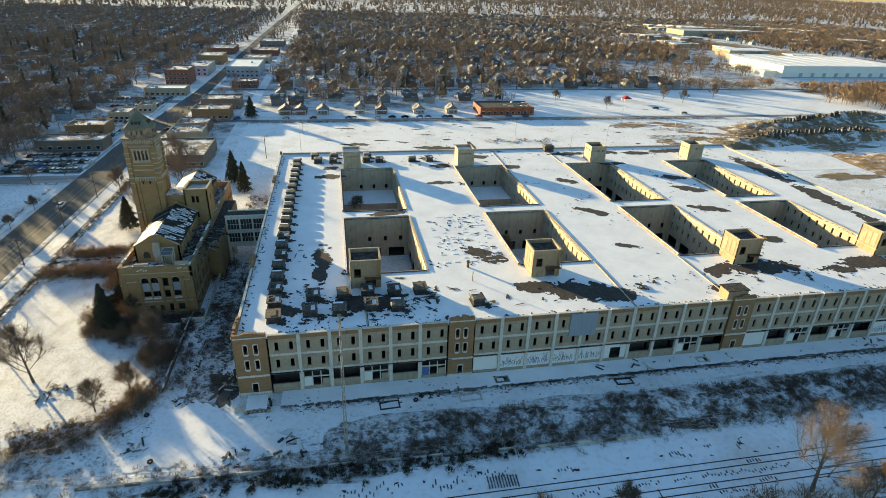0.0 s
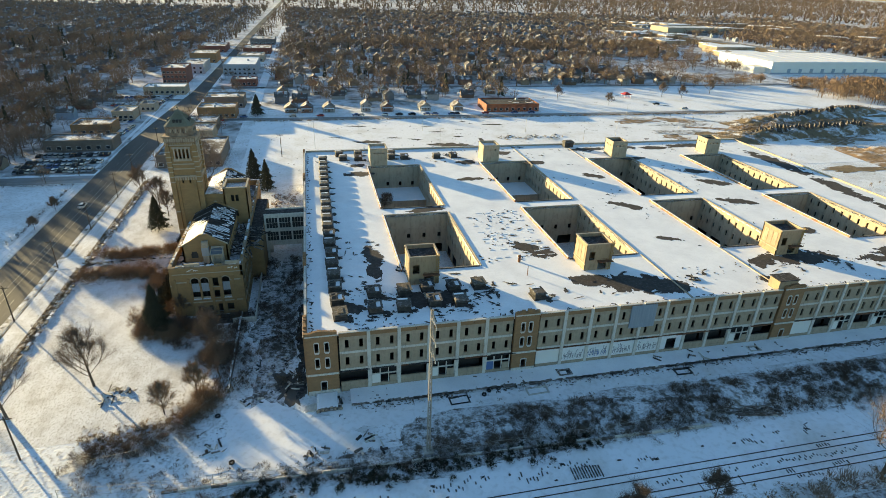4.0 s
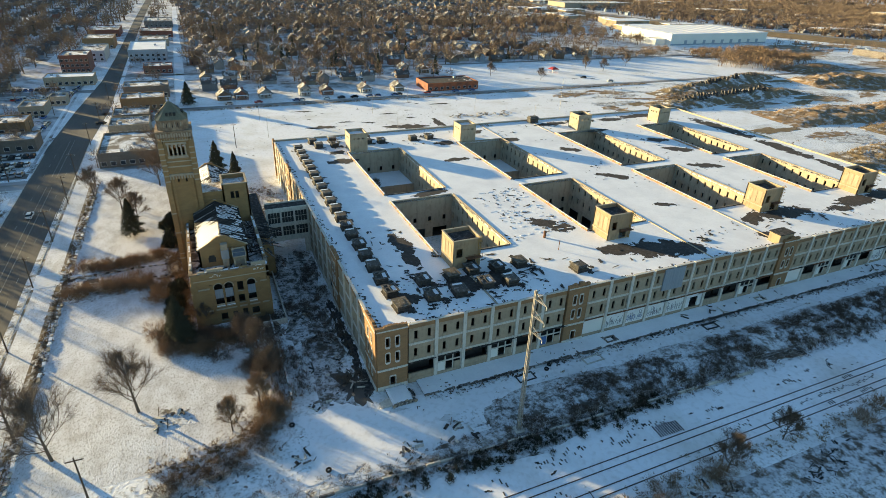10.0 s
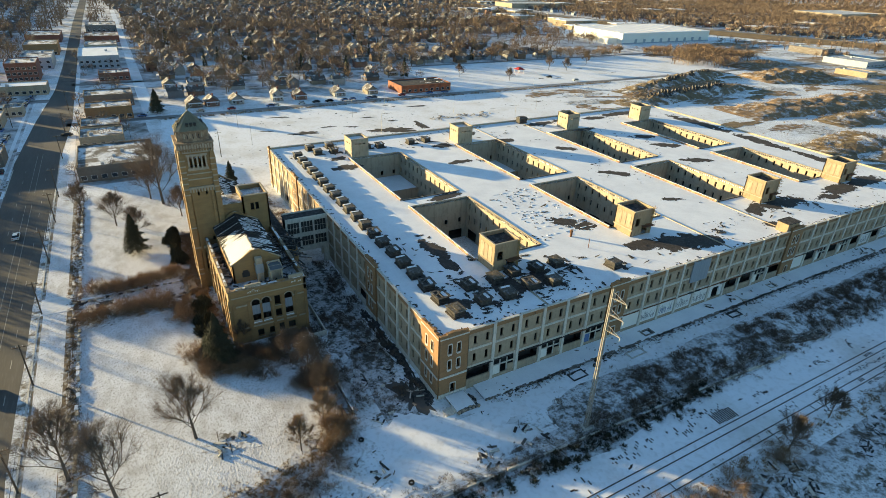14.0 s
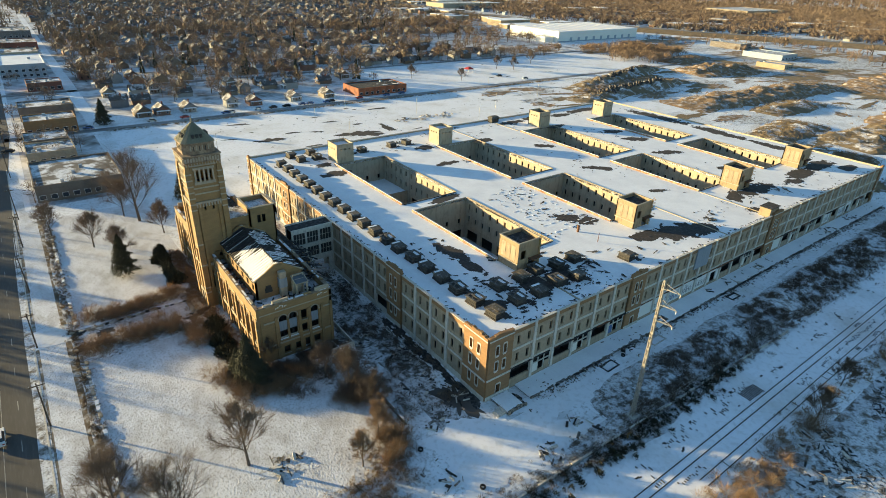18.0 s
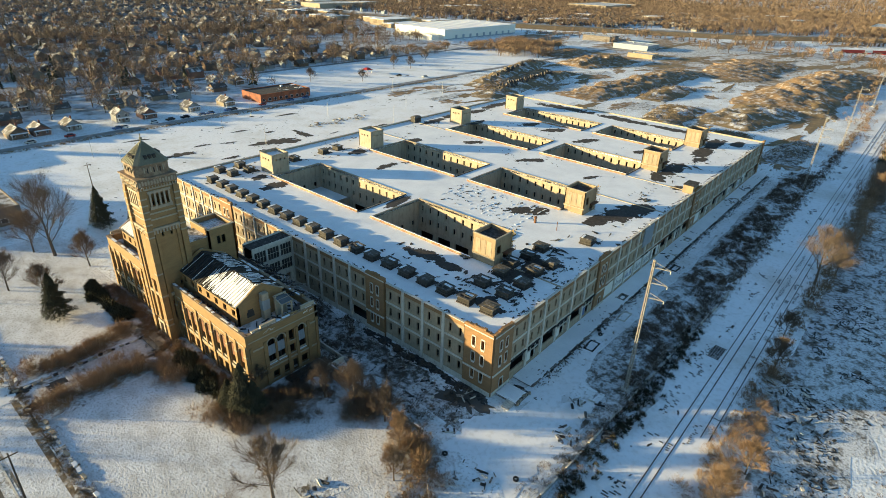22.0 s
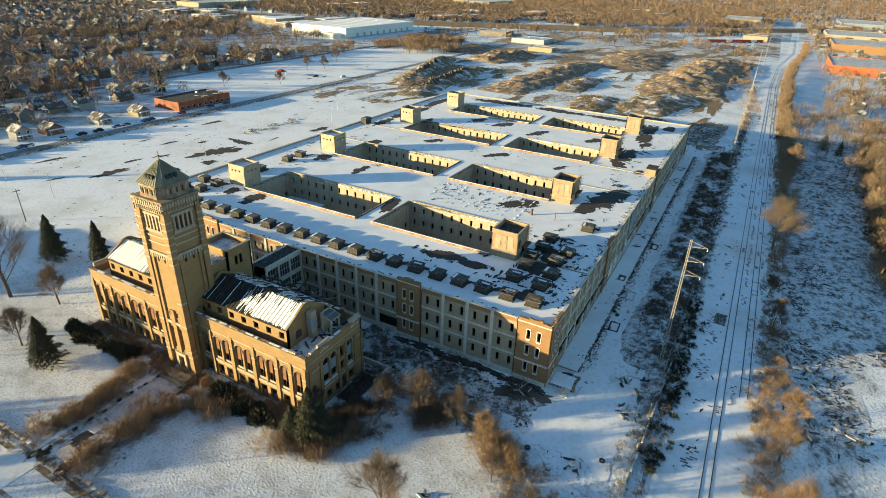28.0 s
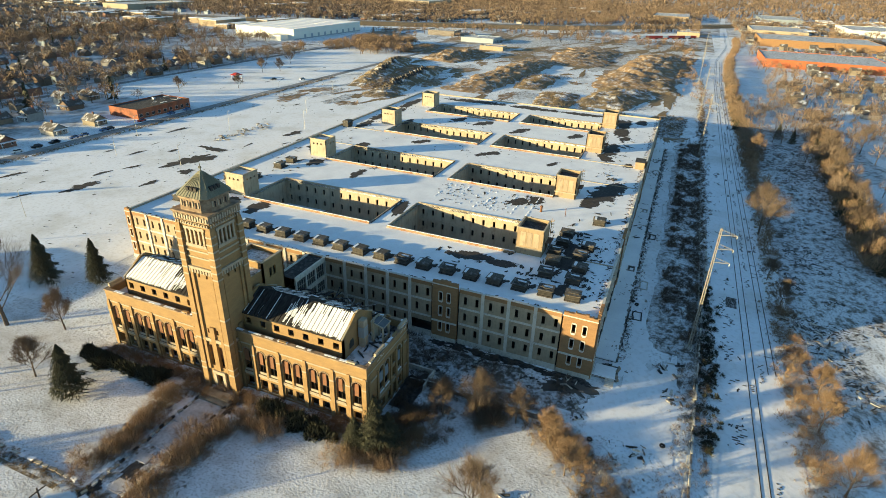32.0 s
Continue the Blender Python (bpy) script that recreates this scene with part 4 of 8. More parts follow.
def slope_snow(y0, y1, seed):
    """Streaks of snow left on the burnt rear slope."""
    r = random.Random(seed)
    m = M()
    for k in range(150):
        y, l = r.uniform(y0 + 0.5, y1 - 1.4), r.uniform(0.2, 1.0)
        a = r.uniform(0.0, 0.9)
        b = min(1.0, a + r.uniform(0.08, 0.4))
        if noise.noise(Vector((y / 5.0, a * 2, seed))) < -0.12:
            continue
        p = lambda yy, t: (-40.3 - 5.6 * t, yy, 15.4 + 2.8 * t + 0.06)
        m.quad(p(y, a), p(y, b), p(y + l, b), p(y + l, a))
    tagged(part("roof_snow", m, SNOW_CLEAN, hall, "streaks of snow on the burnt roof"), kind="stuff")


slope_snow(137.6, 160.6, 3)
slope_snow(169.0, 191.4, 4)
clerestory(137.6, 160.6, 1)
clerestory(169.0, 191.4, 2)

# stair block and bulkheads on the flat roof
SBX, SBY, SBT = -43.6, 160.8, 22.0
SBH = SBT - 11.0
part("stair_block", M().sheet(6.4, SBH, 0.35, [(1.9, 2.75, 7.0, 9.0), (3.1, 3.95, 7.0, 9.0), (2.4, 3.4, 2.4, 4.2)]), BUFF, hall, "brick stair block with paired windows", pose(SBX, SBY, 11.0))
part("stair_block", M().sheet(8.0, SBH, 0.35, [(3, 4, 6.6, 8.4)]), BUFF, hall, "", pose(SBX + 6.4, SBY, 11.0, 0, 0, 90))
part("stair_block", M().sheet(8.0, SBH, 0.35, [(3, 4, 6.6, 8.4)]), BUFF, hall, "", pose(SBX, SBY + 8.0, 11.0, 0, 0, -90))
part("stair_block", M().sheet(6.4, SBH, 0.35), BUFF, hall, "", pose(SBX + 6.4, SBY + 8.0, 11.0, 0, 0, 180))
part("stair_block_roof", box(SBX + 0.36, SBY + 0.36, SBT - 1.3, SBX + 6.04, SBY + 7.64, SBT - 1.0), SNOW_THIN, hall, "burnt and snowy roof of the stair block")
# near-black sheet behind the stair windows, for shade inside
part("back_wall", box(SBX + 0.5, SBY + 2.0, 11.0, SBX + 5.9, SBY + 2.2, SBT - 1.4), DARK, hall)
cpm = M().box(SBX - 0.1, SBY - 0.1, SBT, SBX + 6.5, SBY + 0.42, SBT + 0.2).box(SBX - 0.1, SBY + 7.58, SBT, SBX + 6.5, SBY + 8.1, SBT + 0.2).box(SBX - 0.1, SBY + 0.42, SBT, SBX + 0.42, SBY + 7.58, SBT + 0.2).box(SBX + 5.98, SBY + 0.42, SBT, SBX + 6.5, SBY + 7.58, SBT + 0.2)
part("coping", cpm, STONE, hall)
part("lean_to", box(TX1 - 0.3, 161.2, 11.0, SBX - 0.01, 167.4, 20.4), BUFF, hall, "soot-darkened brick link behind the tower")
part("lean_to_roof", box(TX1, 161.1, 20.4, SBX - 0.02, 167.5, 20.6), SNOW_THIN, hall)
# burnt wreckage over the rear of the south wing
wr = random.Random(21)
for k in range(70):
    x, y = wr.uniform(-40.5, -33.6), wr.uniform(139, 158.5)
    l, w_ = wr.uniform(0.8, 3.2), wr.uniform(0.06, 0.16)
    part("charred_beam", M().box(-l, -w_, -0.1, l, w_, 0.14, pose(x, y, 11.4 + 2.6 * max(0, (-38.5 - x) / 2.0) * wr.random() + wr.uniform(0, 0.5), wr.uniform(-14, 14), wr.uniform(-24, 24), wr.uniform(0, 180))), BURNT if k % 3 else BOARD, hall)
for k in range(44):
    x, y = (wr.uniform(-52.6, -38), wr.uniform(133, 136.6)) if k < 26 else (wr.uniform(-52.4, -50.8), wr.uniform(137, 158))
    part("charred_beam", M().box(-wr.uniform(0.3, 1.2), -0.1, -0.1, wr.uniform(0.3, 1.2), 0.1, 0.15, pose(x, y, 11.1 + 0.004 * k, wr.uniform(-8, 8), wr.uniform(-10, 10), wr.uniform(0, 180))), BURNT, hall)
part("lower_wing", box(HX1, 150, G, -33.5, 182, 10.4), BUFF, hall, "lower brick rear wing")
part("lower_wing_roof", box(HX1, 150.3, 10.4, -33.8, 181.7, 10.6), BURNT, hall, "charred and snowy rear roof")
bk = M().box(-44.0, 133.4, 11.0, -43.7, 133.7, 14.5).box(-41.7, 133.4, 11.0, -41.4, 133.7, 14.5).box(-44.0, 135.4, 11.0, -43.7, 135.7, 16.0).box(-41.7, 135.4, 11, -41.4, 135.7, 16.0).box(-44.0, 135.7, 11, -41.4, 136.0, 15.8).box(-43.7, 133.45, 11.0, -41.7, 133.65, 12.1)
bulk = part("roof_bulkhead", bk, STONE, hall, "open-sided roof bulkhead with a sloping skylight")
tilt_ = pose(-42.7, 134.6, 15.2, 16, 0, 0)
part("skylight_frame", M().box(-1.45, -1.5, -0.08, -1.3, 1.5, 0.1, tilt_).box(1.3, -1.5, -0.08, 1.45, 1.5, 0.1, tilt_).box(-1.3, -1.5, -0.08, 1.3, -1.35, 0.1, tilt_).box(-1.3, 1.35, -0.08, 1.3, 1.5, 0.1, tilt_).box(-1.3, -0.05, 0.04, 1.3, 0.05, 0.09, tilt_), STONE, bulk, "pale skylight frame")
part("skylight_glass", M().box(-1.3, -1.35, -0.04, 1.3, 1.35, 0.04, tilt_), OLDGLASS, bulk, "dull dark skylight glass")
for k, (z0, z1, dx) in enumerate(((11.0, 13.2, 0.15), (13.2, 15.4, 0.0), (15.4, 16.9, 0.12))):
    part("chimney", M().box(-46.5 + dx, 136.1 + 0.05 * k, z0, -44.8 - dx, 137.35, z1), (STONE, METALGREY, STONE)[k], hall, "patched pale chimney against the gable")

# tower
tower = part("tower", M(), None, hall, "tall buff brick tower with pale stone bands")
tw, td = TX1 - TX0, TY1 - TY0
SH = 37.0


def tower_face(w, at, door):
    holes = [(w / 2 - 1.75, w / 2 - 0.45, 5.2, 10.2), (w / 2 + 0.45, w / 2 + 1.75, 5.2, 10.2), (w / 2 - 1.3, w / 2 - 0.6, 13.0, 14.0), (w / 2 + 0.6, w / 2 + 1.3, 13.0, 14.0)]
    for k in range(4):
        c = w / 2 + (k - 1.5) * 0.95
        holes.append((c - 0.28, c + 0.28, 32.2, 34.6))
    for c in (w / 2 - 0.9, w / 2 + 0.9):
        holes.append((c - 0.22, c + 0.22, 25.2, 26.2))
    if door:
        holes.append((w / 2 - 0.8, w / 2 + 0.8, 0.5, 3.4))
    f = part("tower_face", M().sheet(w - 2.4, SH - G, 0.5, [(a - 1.2, b - 1.2, c, d) for a, b, c, d in holes]), BUFF, tower, "", at @ pose(1.2, 0.5, 0))
    o = pose(-1.2, -0.5, 0)
    for c in (w / 2 - 1.1, w / 2 + 1.1):
        part("arch_head", M().arch(1.3, 0.45), BUFF, f, at=o @ pose(c - 0.65, 0.52, 10.2 - 0.65))
        part("infill", box(c - 0.5, 0.86, 7.0, c + 0.2, 0.95, 9.8), INFILL, f, "terracotta infill", o)
    for c, cw, z0, z1 in ((w / 2 - 2.2, 0.32, 4.4, 27.0), (w / 2, 0.55, 4.4, 27.0), (w / 2 + 2.2, 0.32, 4.4, 27.0)):
        part("rib", box(c - cw, 0.18, z0, c + cw, 0.5, z1 - (0 if cw < 0.5 else 12.4)), BUFF, f, "brick rib", o)
    part("corbel", box(1.2, 0.1, 27.0, w - 1.2, 0.5, 27.5), STONE, f, "carved stone corbel course", o)
    for k in range(9):
        c = 1.4 + (w - 2.8) * k / 8
        part("corbel_block", box(c - 0.17, 0.14, 26.2, c + 0.17, 0.5, 27.0), STONE, f, "", o)
    part("frieze", box(1.2, 0.2, 11.2, w - 1.2, 0.5, 11.9), STONE, f, "carved stone frieze", o)
    for k in range(6):
        z = 29.2 + k * 1.3
        if z < 31.5 or z > 35:
            part("stone_band", box(1.2, 0.36, z, w - 1.2, 0.5, z + 0.3), STONE, f, "", o)
    for k in range(5):
        c = w / 2 + (k - 2) * 0.95
        part("belfry_column", box(c - 0.19, 0.3, 32.1, c + 0.19, 0.5, 34.9), STONE, f, "pale stone belfry column", o)
    part("belfry_sill", box(w / 2 - 2.3, 0.25, 31.5, w / 2 + 2.3, 0.5, 32.1), STONE, f, "pale stone belfry sill", o)
    part("belfry_lintel", box(w / 2 - 2.3, 0.28, 34.9, w / 2 + 2.3, 0.5, 35.4), STONE, f, "pale stone belfry lintel", o)
    if door:
        d = M().box(w / 2 - 1.5, 0.1, 0, w / 2 - 0.8, 0.5, 4.2).box(w / 2 + 0.8, 0.1, 0, w / 2 + 1.5, 0.5, 4.2).box(w / 2 - 0.8, 0.1, 3.4, w / 2 + 0.8, 0.5, 4.2)
        part("door_surround", d, STONE, f, "pale stone door surround", o)
    return f


tower_face(td, pose(TX0, TY1, G, 0, 0, -90), True)
tower_face(tw, pose(TX0, TY0, G), False)
tower_face(td, pose(TX1, TY0, G, 0, 0, 90), False)
tower_face(tw, pose(TX1, TY1, G, 0, 0, 180), False)
for x in (TX0, TX1 - 1.2):
    for y in (TY0, TY1 - 1.2):
        b = M().box(x, y, G, x + 1.2, y + 1.2, 33.5)
        b.taper(x, y, x + 1.2, y + 1.2, 33.5, 35.2, 0.22)
        p = part("corner_buttress", b, BUFF, tower, "buff brick corner buttress")
        for z, h in ((3.2, 0.4), (4.6, 0.3), (10.6, 0.35), (16.0, 0.35), (24.6, 0.3), (26.0, 0.3), (27.4, 0.3), (28.8, 0.3), (30.2, 0.3), (31.6, 0.3), (33.0, 0.3)):
            part("stone_band", box(x - 0.05, y - 0.05, z, x + 1.25, y + 1.25, z + h), STONE, p)
# near-black core gives the tower openings their shade
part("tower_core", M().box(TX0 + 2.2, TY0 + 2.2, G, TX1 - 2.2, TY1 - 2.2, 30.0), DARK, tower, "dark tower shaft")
# cornice, drum, roof
part("tower_cornice", M().box(TX0 + 0.1, TY0 + 0.1, 35.6, TX1 - 0.1, TY1 - 0.1, 37.0).box(TX0 - 0.15, TY0 - 0.15, 37.0, TX1 + 0.15, TY1 + 0.15, 37.3), OLDSTONE, tower, "carved stone cornice")
cx, cy = (TX0 + TX1) / 2, (TY0 + TY1) / 2
for k in range(4):
    t = Matrix.Translation((cx, cy, 0)) @ Matrix.Rotation(k * math.pi / 2, 4, "Z")
    for j in range(-6, 7):
        part("cornice_carving", M().box(3.88, j * 0.58 - 0.17, 35.8 + 0.12 * (j % 2), 4.06, j * 0.58 + 0.17, 36.6 + 0.2 * (j % 2), t).box(3.88, j * 0.58 - 0.09, 34.9, 4.0, j * 0.58 + 0.09, 35.5, t), STONE, tower)


def octagon(m, r0, r1, z0, z1, cut=0.26):
    """An eight-sided block; cut: how much of each corner is taken off."""
    n = len(m.v)
    for r, z in ((r0, z0), (r1, z1)):
        c = r * (1 - 2 * cut)
        m.v += [(cx + a, cy + b, z) for a, b in ((r, -c), (r, c), (c, r), (-c, r), (-r, c), (-r, -c), (-c, -r), (c, -r))]
    for i in range(8):
        j = (i + 1) % 8
        m.f.append((n + i, n + j, n + 8 + j, n + 8 + i))
    m.f += [tuple(n + i for i in reversed(range(8))), tuple(n + 8 + i for i in range(8))]
    return m


part("drum", octagon(octagon(M(), 3.45, 3.35, 37.3, 39.5, 0.17), 3.6, 3.6, 39.5, 39.8, 0.17), OLDSTONE, tower, "eight-sided carved stone drum")
for k in range(8):
    a = k * math.pi / 4
    for j in range(-3, 4):
        t = Matrix.Translation((cx, cy, 0)) @ Matrix.Rotation(a, 4, "Z")
        r, ln = (3.42, 0.62) if k % 2 == 0 else (3.52, 0.16)
        # even blocks are dark, painting the shade of recesses between the stone carvings
        part("drum_carving", M().box(r - 0.05, j * ln - 0.1, 38.0 + 0.15 * (j % 2), r + 0.1, j * ln + 0.1, 39.0 + 0.2 * (j % 2), t), STONE if j % 2 else ROOFING, tower)
roofm = octagon(M(), 3.5, 0.14, 39.8, 43.6, 0.10)
spire = part("tower_roof", roofm, COPPER, tower, "weathered green-gold copper roof")
for k in range(4):
    for j in (-1, 0, 1):
        t = Matrix.Translation((cx, cy, 0)) @ Matrix.Rotation(k * math.pi / 2, 4, "Z")
        part("louvre", M().box(1.9, j * 0.85 - 0.27, 40.55, 2.78, j * 0.85 + 0.27, 41.35, t), DARK, spire, "dark roof louvre")
    for j in range(-4, 5):
        t = Matrix.Translation((cx, cy, 0)) @ Matrix.Rotation(k * math.pi / 2, 4, "Z")
        u = j / 4
        m = M().tube(t @ Vector((3.52, u * 2.6, 39.84)), t @ Vector((0.35, u * 0.2, 43.42)), 0.05, 0.05, 4)
        part("seam", m, COPPER, spire)
part("finial", M().tube((cx, cy, 43.2), (cx, cy, 45.2), 0.14, 0.05).tube((cx, cy, 44.0), (cx, cy, 44.3), 0.28, 0.28), COPPER, spire, "copper finial")

# covered bridge from the tower building to the factory
bridge = thing("link_bridge", "glazed concrete link building with large dark windows", "building", pose(0, 0, 0))
for y, rz, x in ((161.0, 0, -33.5), (165.8, 180, FX0)):
    Lb = FX0 + 33.5
    hs = [(0.5 + k * 3.7, 3.7 + k * 3.7, z0, z1) for k in range(3) for z0, z1 in ((5.9, 8.8), (9.9, 13.2))] + [(0.8, Lb - 1.4, 0.0, 4.4)]
    fb = part("link_wall", M().sheet(Lb - 0.3, 13.4 - G, 0.4, hs), PIER, bridge, "pale concrete window wall", pose(x, y, G, 0, 0, rz))
    for x0, x1, z0, z1 in hs[:-1]:
        part("glass", box(x0, 0.3, z0, x1, 0.34, z1), DARK, fb, "dark window glass")
        mm = M()
        for k in range(1, 4):
            xx = x0 + (x1 - x0) * k / 4
            mm.box(xx - 0.04, 0.14, z0, xx + 0.04, 0.2, z1)
        mm.box(x0, 0.14, (z0 + z1) / 2 - 0.04, x1, 0.2, (z0 + z1) / 2 + 0.04)
        part("mullions", mm, PIER, fb)
part("link_roof", box(-33.4, 161.45, 12.9, FX0 - 0.02, 165.35, 13.1), BURNT, bridge, "charred roof of the link with a little snow")
part("link_floor", box(-33.4, 161.45, 4.4, FX0 - 0.05, 165.35, 4.7), DARK, bridge)


# ---- roof vents ----
def vent_proto(kind):
    v = thing("roof_vent", "", "roof vent", pose(0, 0, -50), "vents on the factory roof")
    w, d, h = 2.5, 2.9, 1.5
    part("curb", box(-w / 2 - 0.25, -d / 2 - 0.25, 0, w / 2 + 0.25, d / 2 + 0.25, 0.28), ROOFING, v, "tarred curb")
    b = part("body", box(-w / 2, -d / 2, 0.28, w / 2, d / 2, h), VENTMAT, v)
    for k in range(3):
        z = 0.45 + k * 0.27
        part("louvre", box(-w / 2 - 0.09, -d / 2 - 0.09, z, w / 2 + 0.09, d / 2 + 0.09, z + 0.1), VENTMAT, v)
    if kind == 0:
        part("cap", M().taper(-w / 2 - 0.35, -d / 2 - 0.35, w / 2 + 0.35, d / 2 + 0.35, h, h + 0.32, 0.35), VENTTOP, v, "low hipped cap")
        part("cap_snow", box(-w / 2 - 0.05, d / 2 - 0.7, h + 0.32, w / 2 - 0.4, d / 2 - 0.1, h + 0.37), SNOW_CLEAN, v, "strip of snow on the cap")
    elif kind == 1:
        m = M()
        for a in ((-w / 2 - 0.3, -d / 2 - 0.3, w / 2 + 0.3, -d / 2 + 0.15), (-w / 2 - 0.3, d / 2 - 0.15, w / 2 + 0.3, d / 2 + 0.3), (-w / 2 - 0.3, -d / 2 + 0.15, -w / 2 + 0.15, d / 2 - 0.15), (w / 2 - 0.15, -d / 2 + 0.15, w / 2 + 0.3, d / 2 - 0.15), (-0.2, -d / 2 + 0.15, 0.2, d / 2 - 0.15)):
            m.box(a[0], a[1], h, a[2], a[3], h + 0.16)
        part("cap_frame", m, VENTTOP, v, "open rotted cap frame")
        part("cap_snow", box(0.2, -d / 2 + 0.15, h - 0.1, w / 2 - 0.15, d / 2 - 0.5, h + 0.04), SNOW_CLEAN, v, "snow inside the open cap")
        part("loose_board", M().box(-1.3, -0.12, 0, 1.2, 0.12, 0.06, pose(-0.1, 0.5, h + 0.2, 0, 4, 32)), VENTTAN, v)
    else:
        part("cap", M().box(-w / 2 - 0.3, -d / 2 - 0.3, h, w / 2 + 0.3, d / 2 + 0.3, h + 0.14).box(-0.5, -d / 2 + 0.2, h + 0.14, 0.6, d / 2 - 0.4, h + 0.24), VENTTAN, v, "tan sheet cap")
    return v


VENTS = [vent_proto(k) for k in range(3)]
LABELS = ["dark box vent with hipped cap, snow around it", "dark box vent with an open rotted top", "dark box vent with a tan sheet cap"]
spots = [(-14.9 - 0.6 * math.sin(k * 0.16), 103.2 + k * 5.75, 0 if k > 8 else (1 if k in (1, 2, 5, 7) else 0)) for k in range(20)]
spots[0] = (-14.6, 103.0, 2)
spots += [(-7.2, 104.4, 1), (-7.0, 110.8, 1), (-1.2, 104.2, 0), (-0.2, 110.6, 2), (5.6, 105.2, 1), (5.4, 111.6, 1), (11.2, 104.2, 0), (11.4, 110.6, 1), (17.4, 110.8, 2), (29.4, 104.0, 0),
          (-7.4, 214, 0), (-1.5, 213.6, 1), (-8.4, 219.5, 0), (-1.0, 219.5, 0), (11.2, 213.6, 0), (16.4, 213.2, 1), (12, 219, 0), (29.2, 213, 0), (35.8, 213.2, 1)]
for x, y, k in spots:
    v = copy_thing(VENTS[k], pose(x + rnd(-.15, .15), y + rnd(-.15, .15), DECK, 0, 0, rnd(-4, 4)))
    v["label"] = LABELS[k]
for v in VENTS:
    for o in list(v.children_recursive) + [v]:
        bpy.data.objects.remove(o)


# bare patches in the roof snow
def patch(name, x, y, rx, ry, turn, seed, z=DECK + 0.012, material=ROOFING, parent=None, label=""):
    r = random.Random(seed)
    n = 76
    ph = [r.uniform(0, 6.28) for _ in range(6)]
    m = M()
    ring = []
    for i in range(n):
        a = 2 * math.pi * i / n
        k = 1 + 0.22 * math.sin(2 * a + ph[0]) + 0.16 * math.sin(3 * a + ph[1]) + 0.12 * math.sin(5 * a + ph[2]) + 0.12 * math.sin(9 * a + ph[3]) + 0.10 * math.sin(14 * a + ph[4]) + r.choice((-0.16, 0.0, 0.0, 0.12)) * r.random()
        ring.append((k * rx * math.cos(a), k * ry * math.sin(a), z))
    c, s = math.cos(radians(turn)), math.sin(radians(turn))
    ring = [(x + c * a - s * b, y + s * a + c * b, zz) for a, b, zz in ring]
    for p, q in zip(ring, ring[1:] + ring[:1]):
        m.quad((x, y, z), p, q)
    return part(name, m, material, parent, label)


def bare_area(x, y, rx, ry, turn, seed, cell=0.3, z=DECK + 0.012):
    """Bare tarred roofing with a ragged edge and islands of snow."""
    m = M()
    c, sn = math.cos(radians(turn)), math.sin(radians(turn))
    nx, ny = int(rx * 1.3 / cell), int(ry * 1.3 / cell)
    for j in range(-ny, ny + 1):
        for i in range(-nx, nx + 1):
            a, b = i * cell, j * cell
            q = (a / rx) ** 2 + (b / ry) ** 2
            n = noise.fractal(Vector((a / 2.6 + seed * 7.1, b / 2.6, seed * 0.37)), 0.9, 2.0, 4)
            if q + 0.8 * n < 0.92:
                h_ = cell / 2
                ps = [(a - h_, b - h_), (a + h_, b - h_), (a + h_, b + h_), (a - h_, b + h_)]
                m.quad(*[(x + c * u - sn * v, y + sn * u + c * v, z) for u, v in ps])
    return part("bare_patch", m, ROOFING, deck, "bare tarred roofing in the snow")


for k, (x, y, rx, ry, t) in enumerate(((56, 106, 10, 4.5, -12), (63.5, 103.0, 4.5, 3.0, 0), (46, 109.0, 7, 2.6, -8), (108, 112.0, 11, 4.2, -5), (96, 111.6, 6, 2.6, 20), (89.5, 102.5, 3.0, 1.6, 0),
                                       (36.5, 128, 7.5, 3.0, -48), (79.4, 153.6, 6, 2.4, -40), (168.5, 190, 4.0, 18, 2), (168, 158, 3.8, 16, 0), (167.5, 133, 3.2, 13, 0), (139, 111, 9, 3.6, 0), (128, 108, 5, 2.2, 0), (-2.7, 196, 5.2, 2.6, 0),
                                       (-5, 130, 2.2, 6.5, 10), (-5.6, 122, 1.8, 3.4, 0), (124, 171, 6, 2.8, -30), (125, 184, 5.5, 2.6, -20), (35.5, 186, 4.4, 2.2, 0), (96, 218, 8, 2.4, 0), (57, 216.5, 5, 2.6, 0),
                                       (112, 219, 9, 2.6, 0), (128, 217, 7, 2.4, 0), (156, 111.5, 10, 3.6, 0), (163, 104, 6, 2.6, 0), (14, 159, 6, 2.0, 8), (148, 219, 14, 2.6, 0), (66.5, 202, 5, 2.4, 0), (108.5, 203, 5.5, 2.2, 0), (82, 184, 5, 2.2, -35), (120, 152, 6.5, 2.6, -20), (40, 205.5, 5, 2.4, 0), (-2.5, 206, 3.4, 2.0, 0),
                                       (122, 128, 5, 2.4, -20), (79, 128, 4, 1.6, -20), (-12, 106, 3.0, 2.0, -30), (2, 107, 4.0, 3.4, -20), (9, 107.4, 4.5, 2.6, 10))):
    bare_area(x, y, rx, ry, t, k, 0.34 if y < 135 and x < 70 else 0.45, DECK + 0.012 + 0.0006 * k)
# one small dark patch just south-east of each vent
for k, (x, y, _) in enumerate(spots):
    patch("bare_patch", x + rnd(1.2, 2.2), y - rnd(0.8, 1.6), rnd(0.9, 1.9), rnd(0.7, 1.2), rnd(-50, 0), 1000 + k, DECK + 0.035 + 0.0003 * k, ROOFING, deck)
rr = random.Random(5)
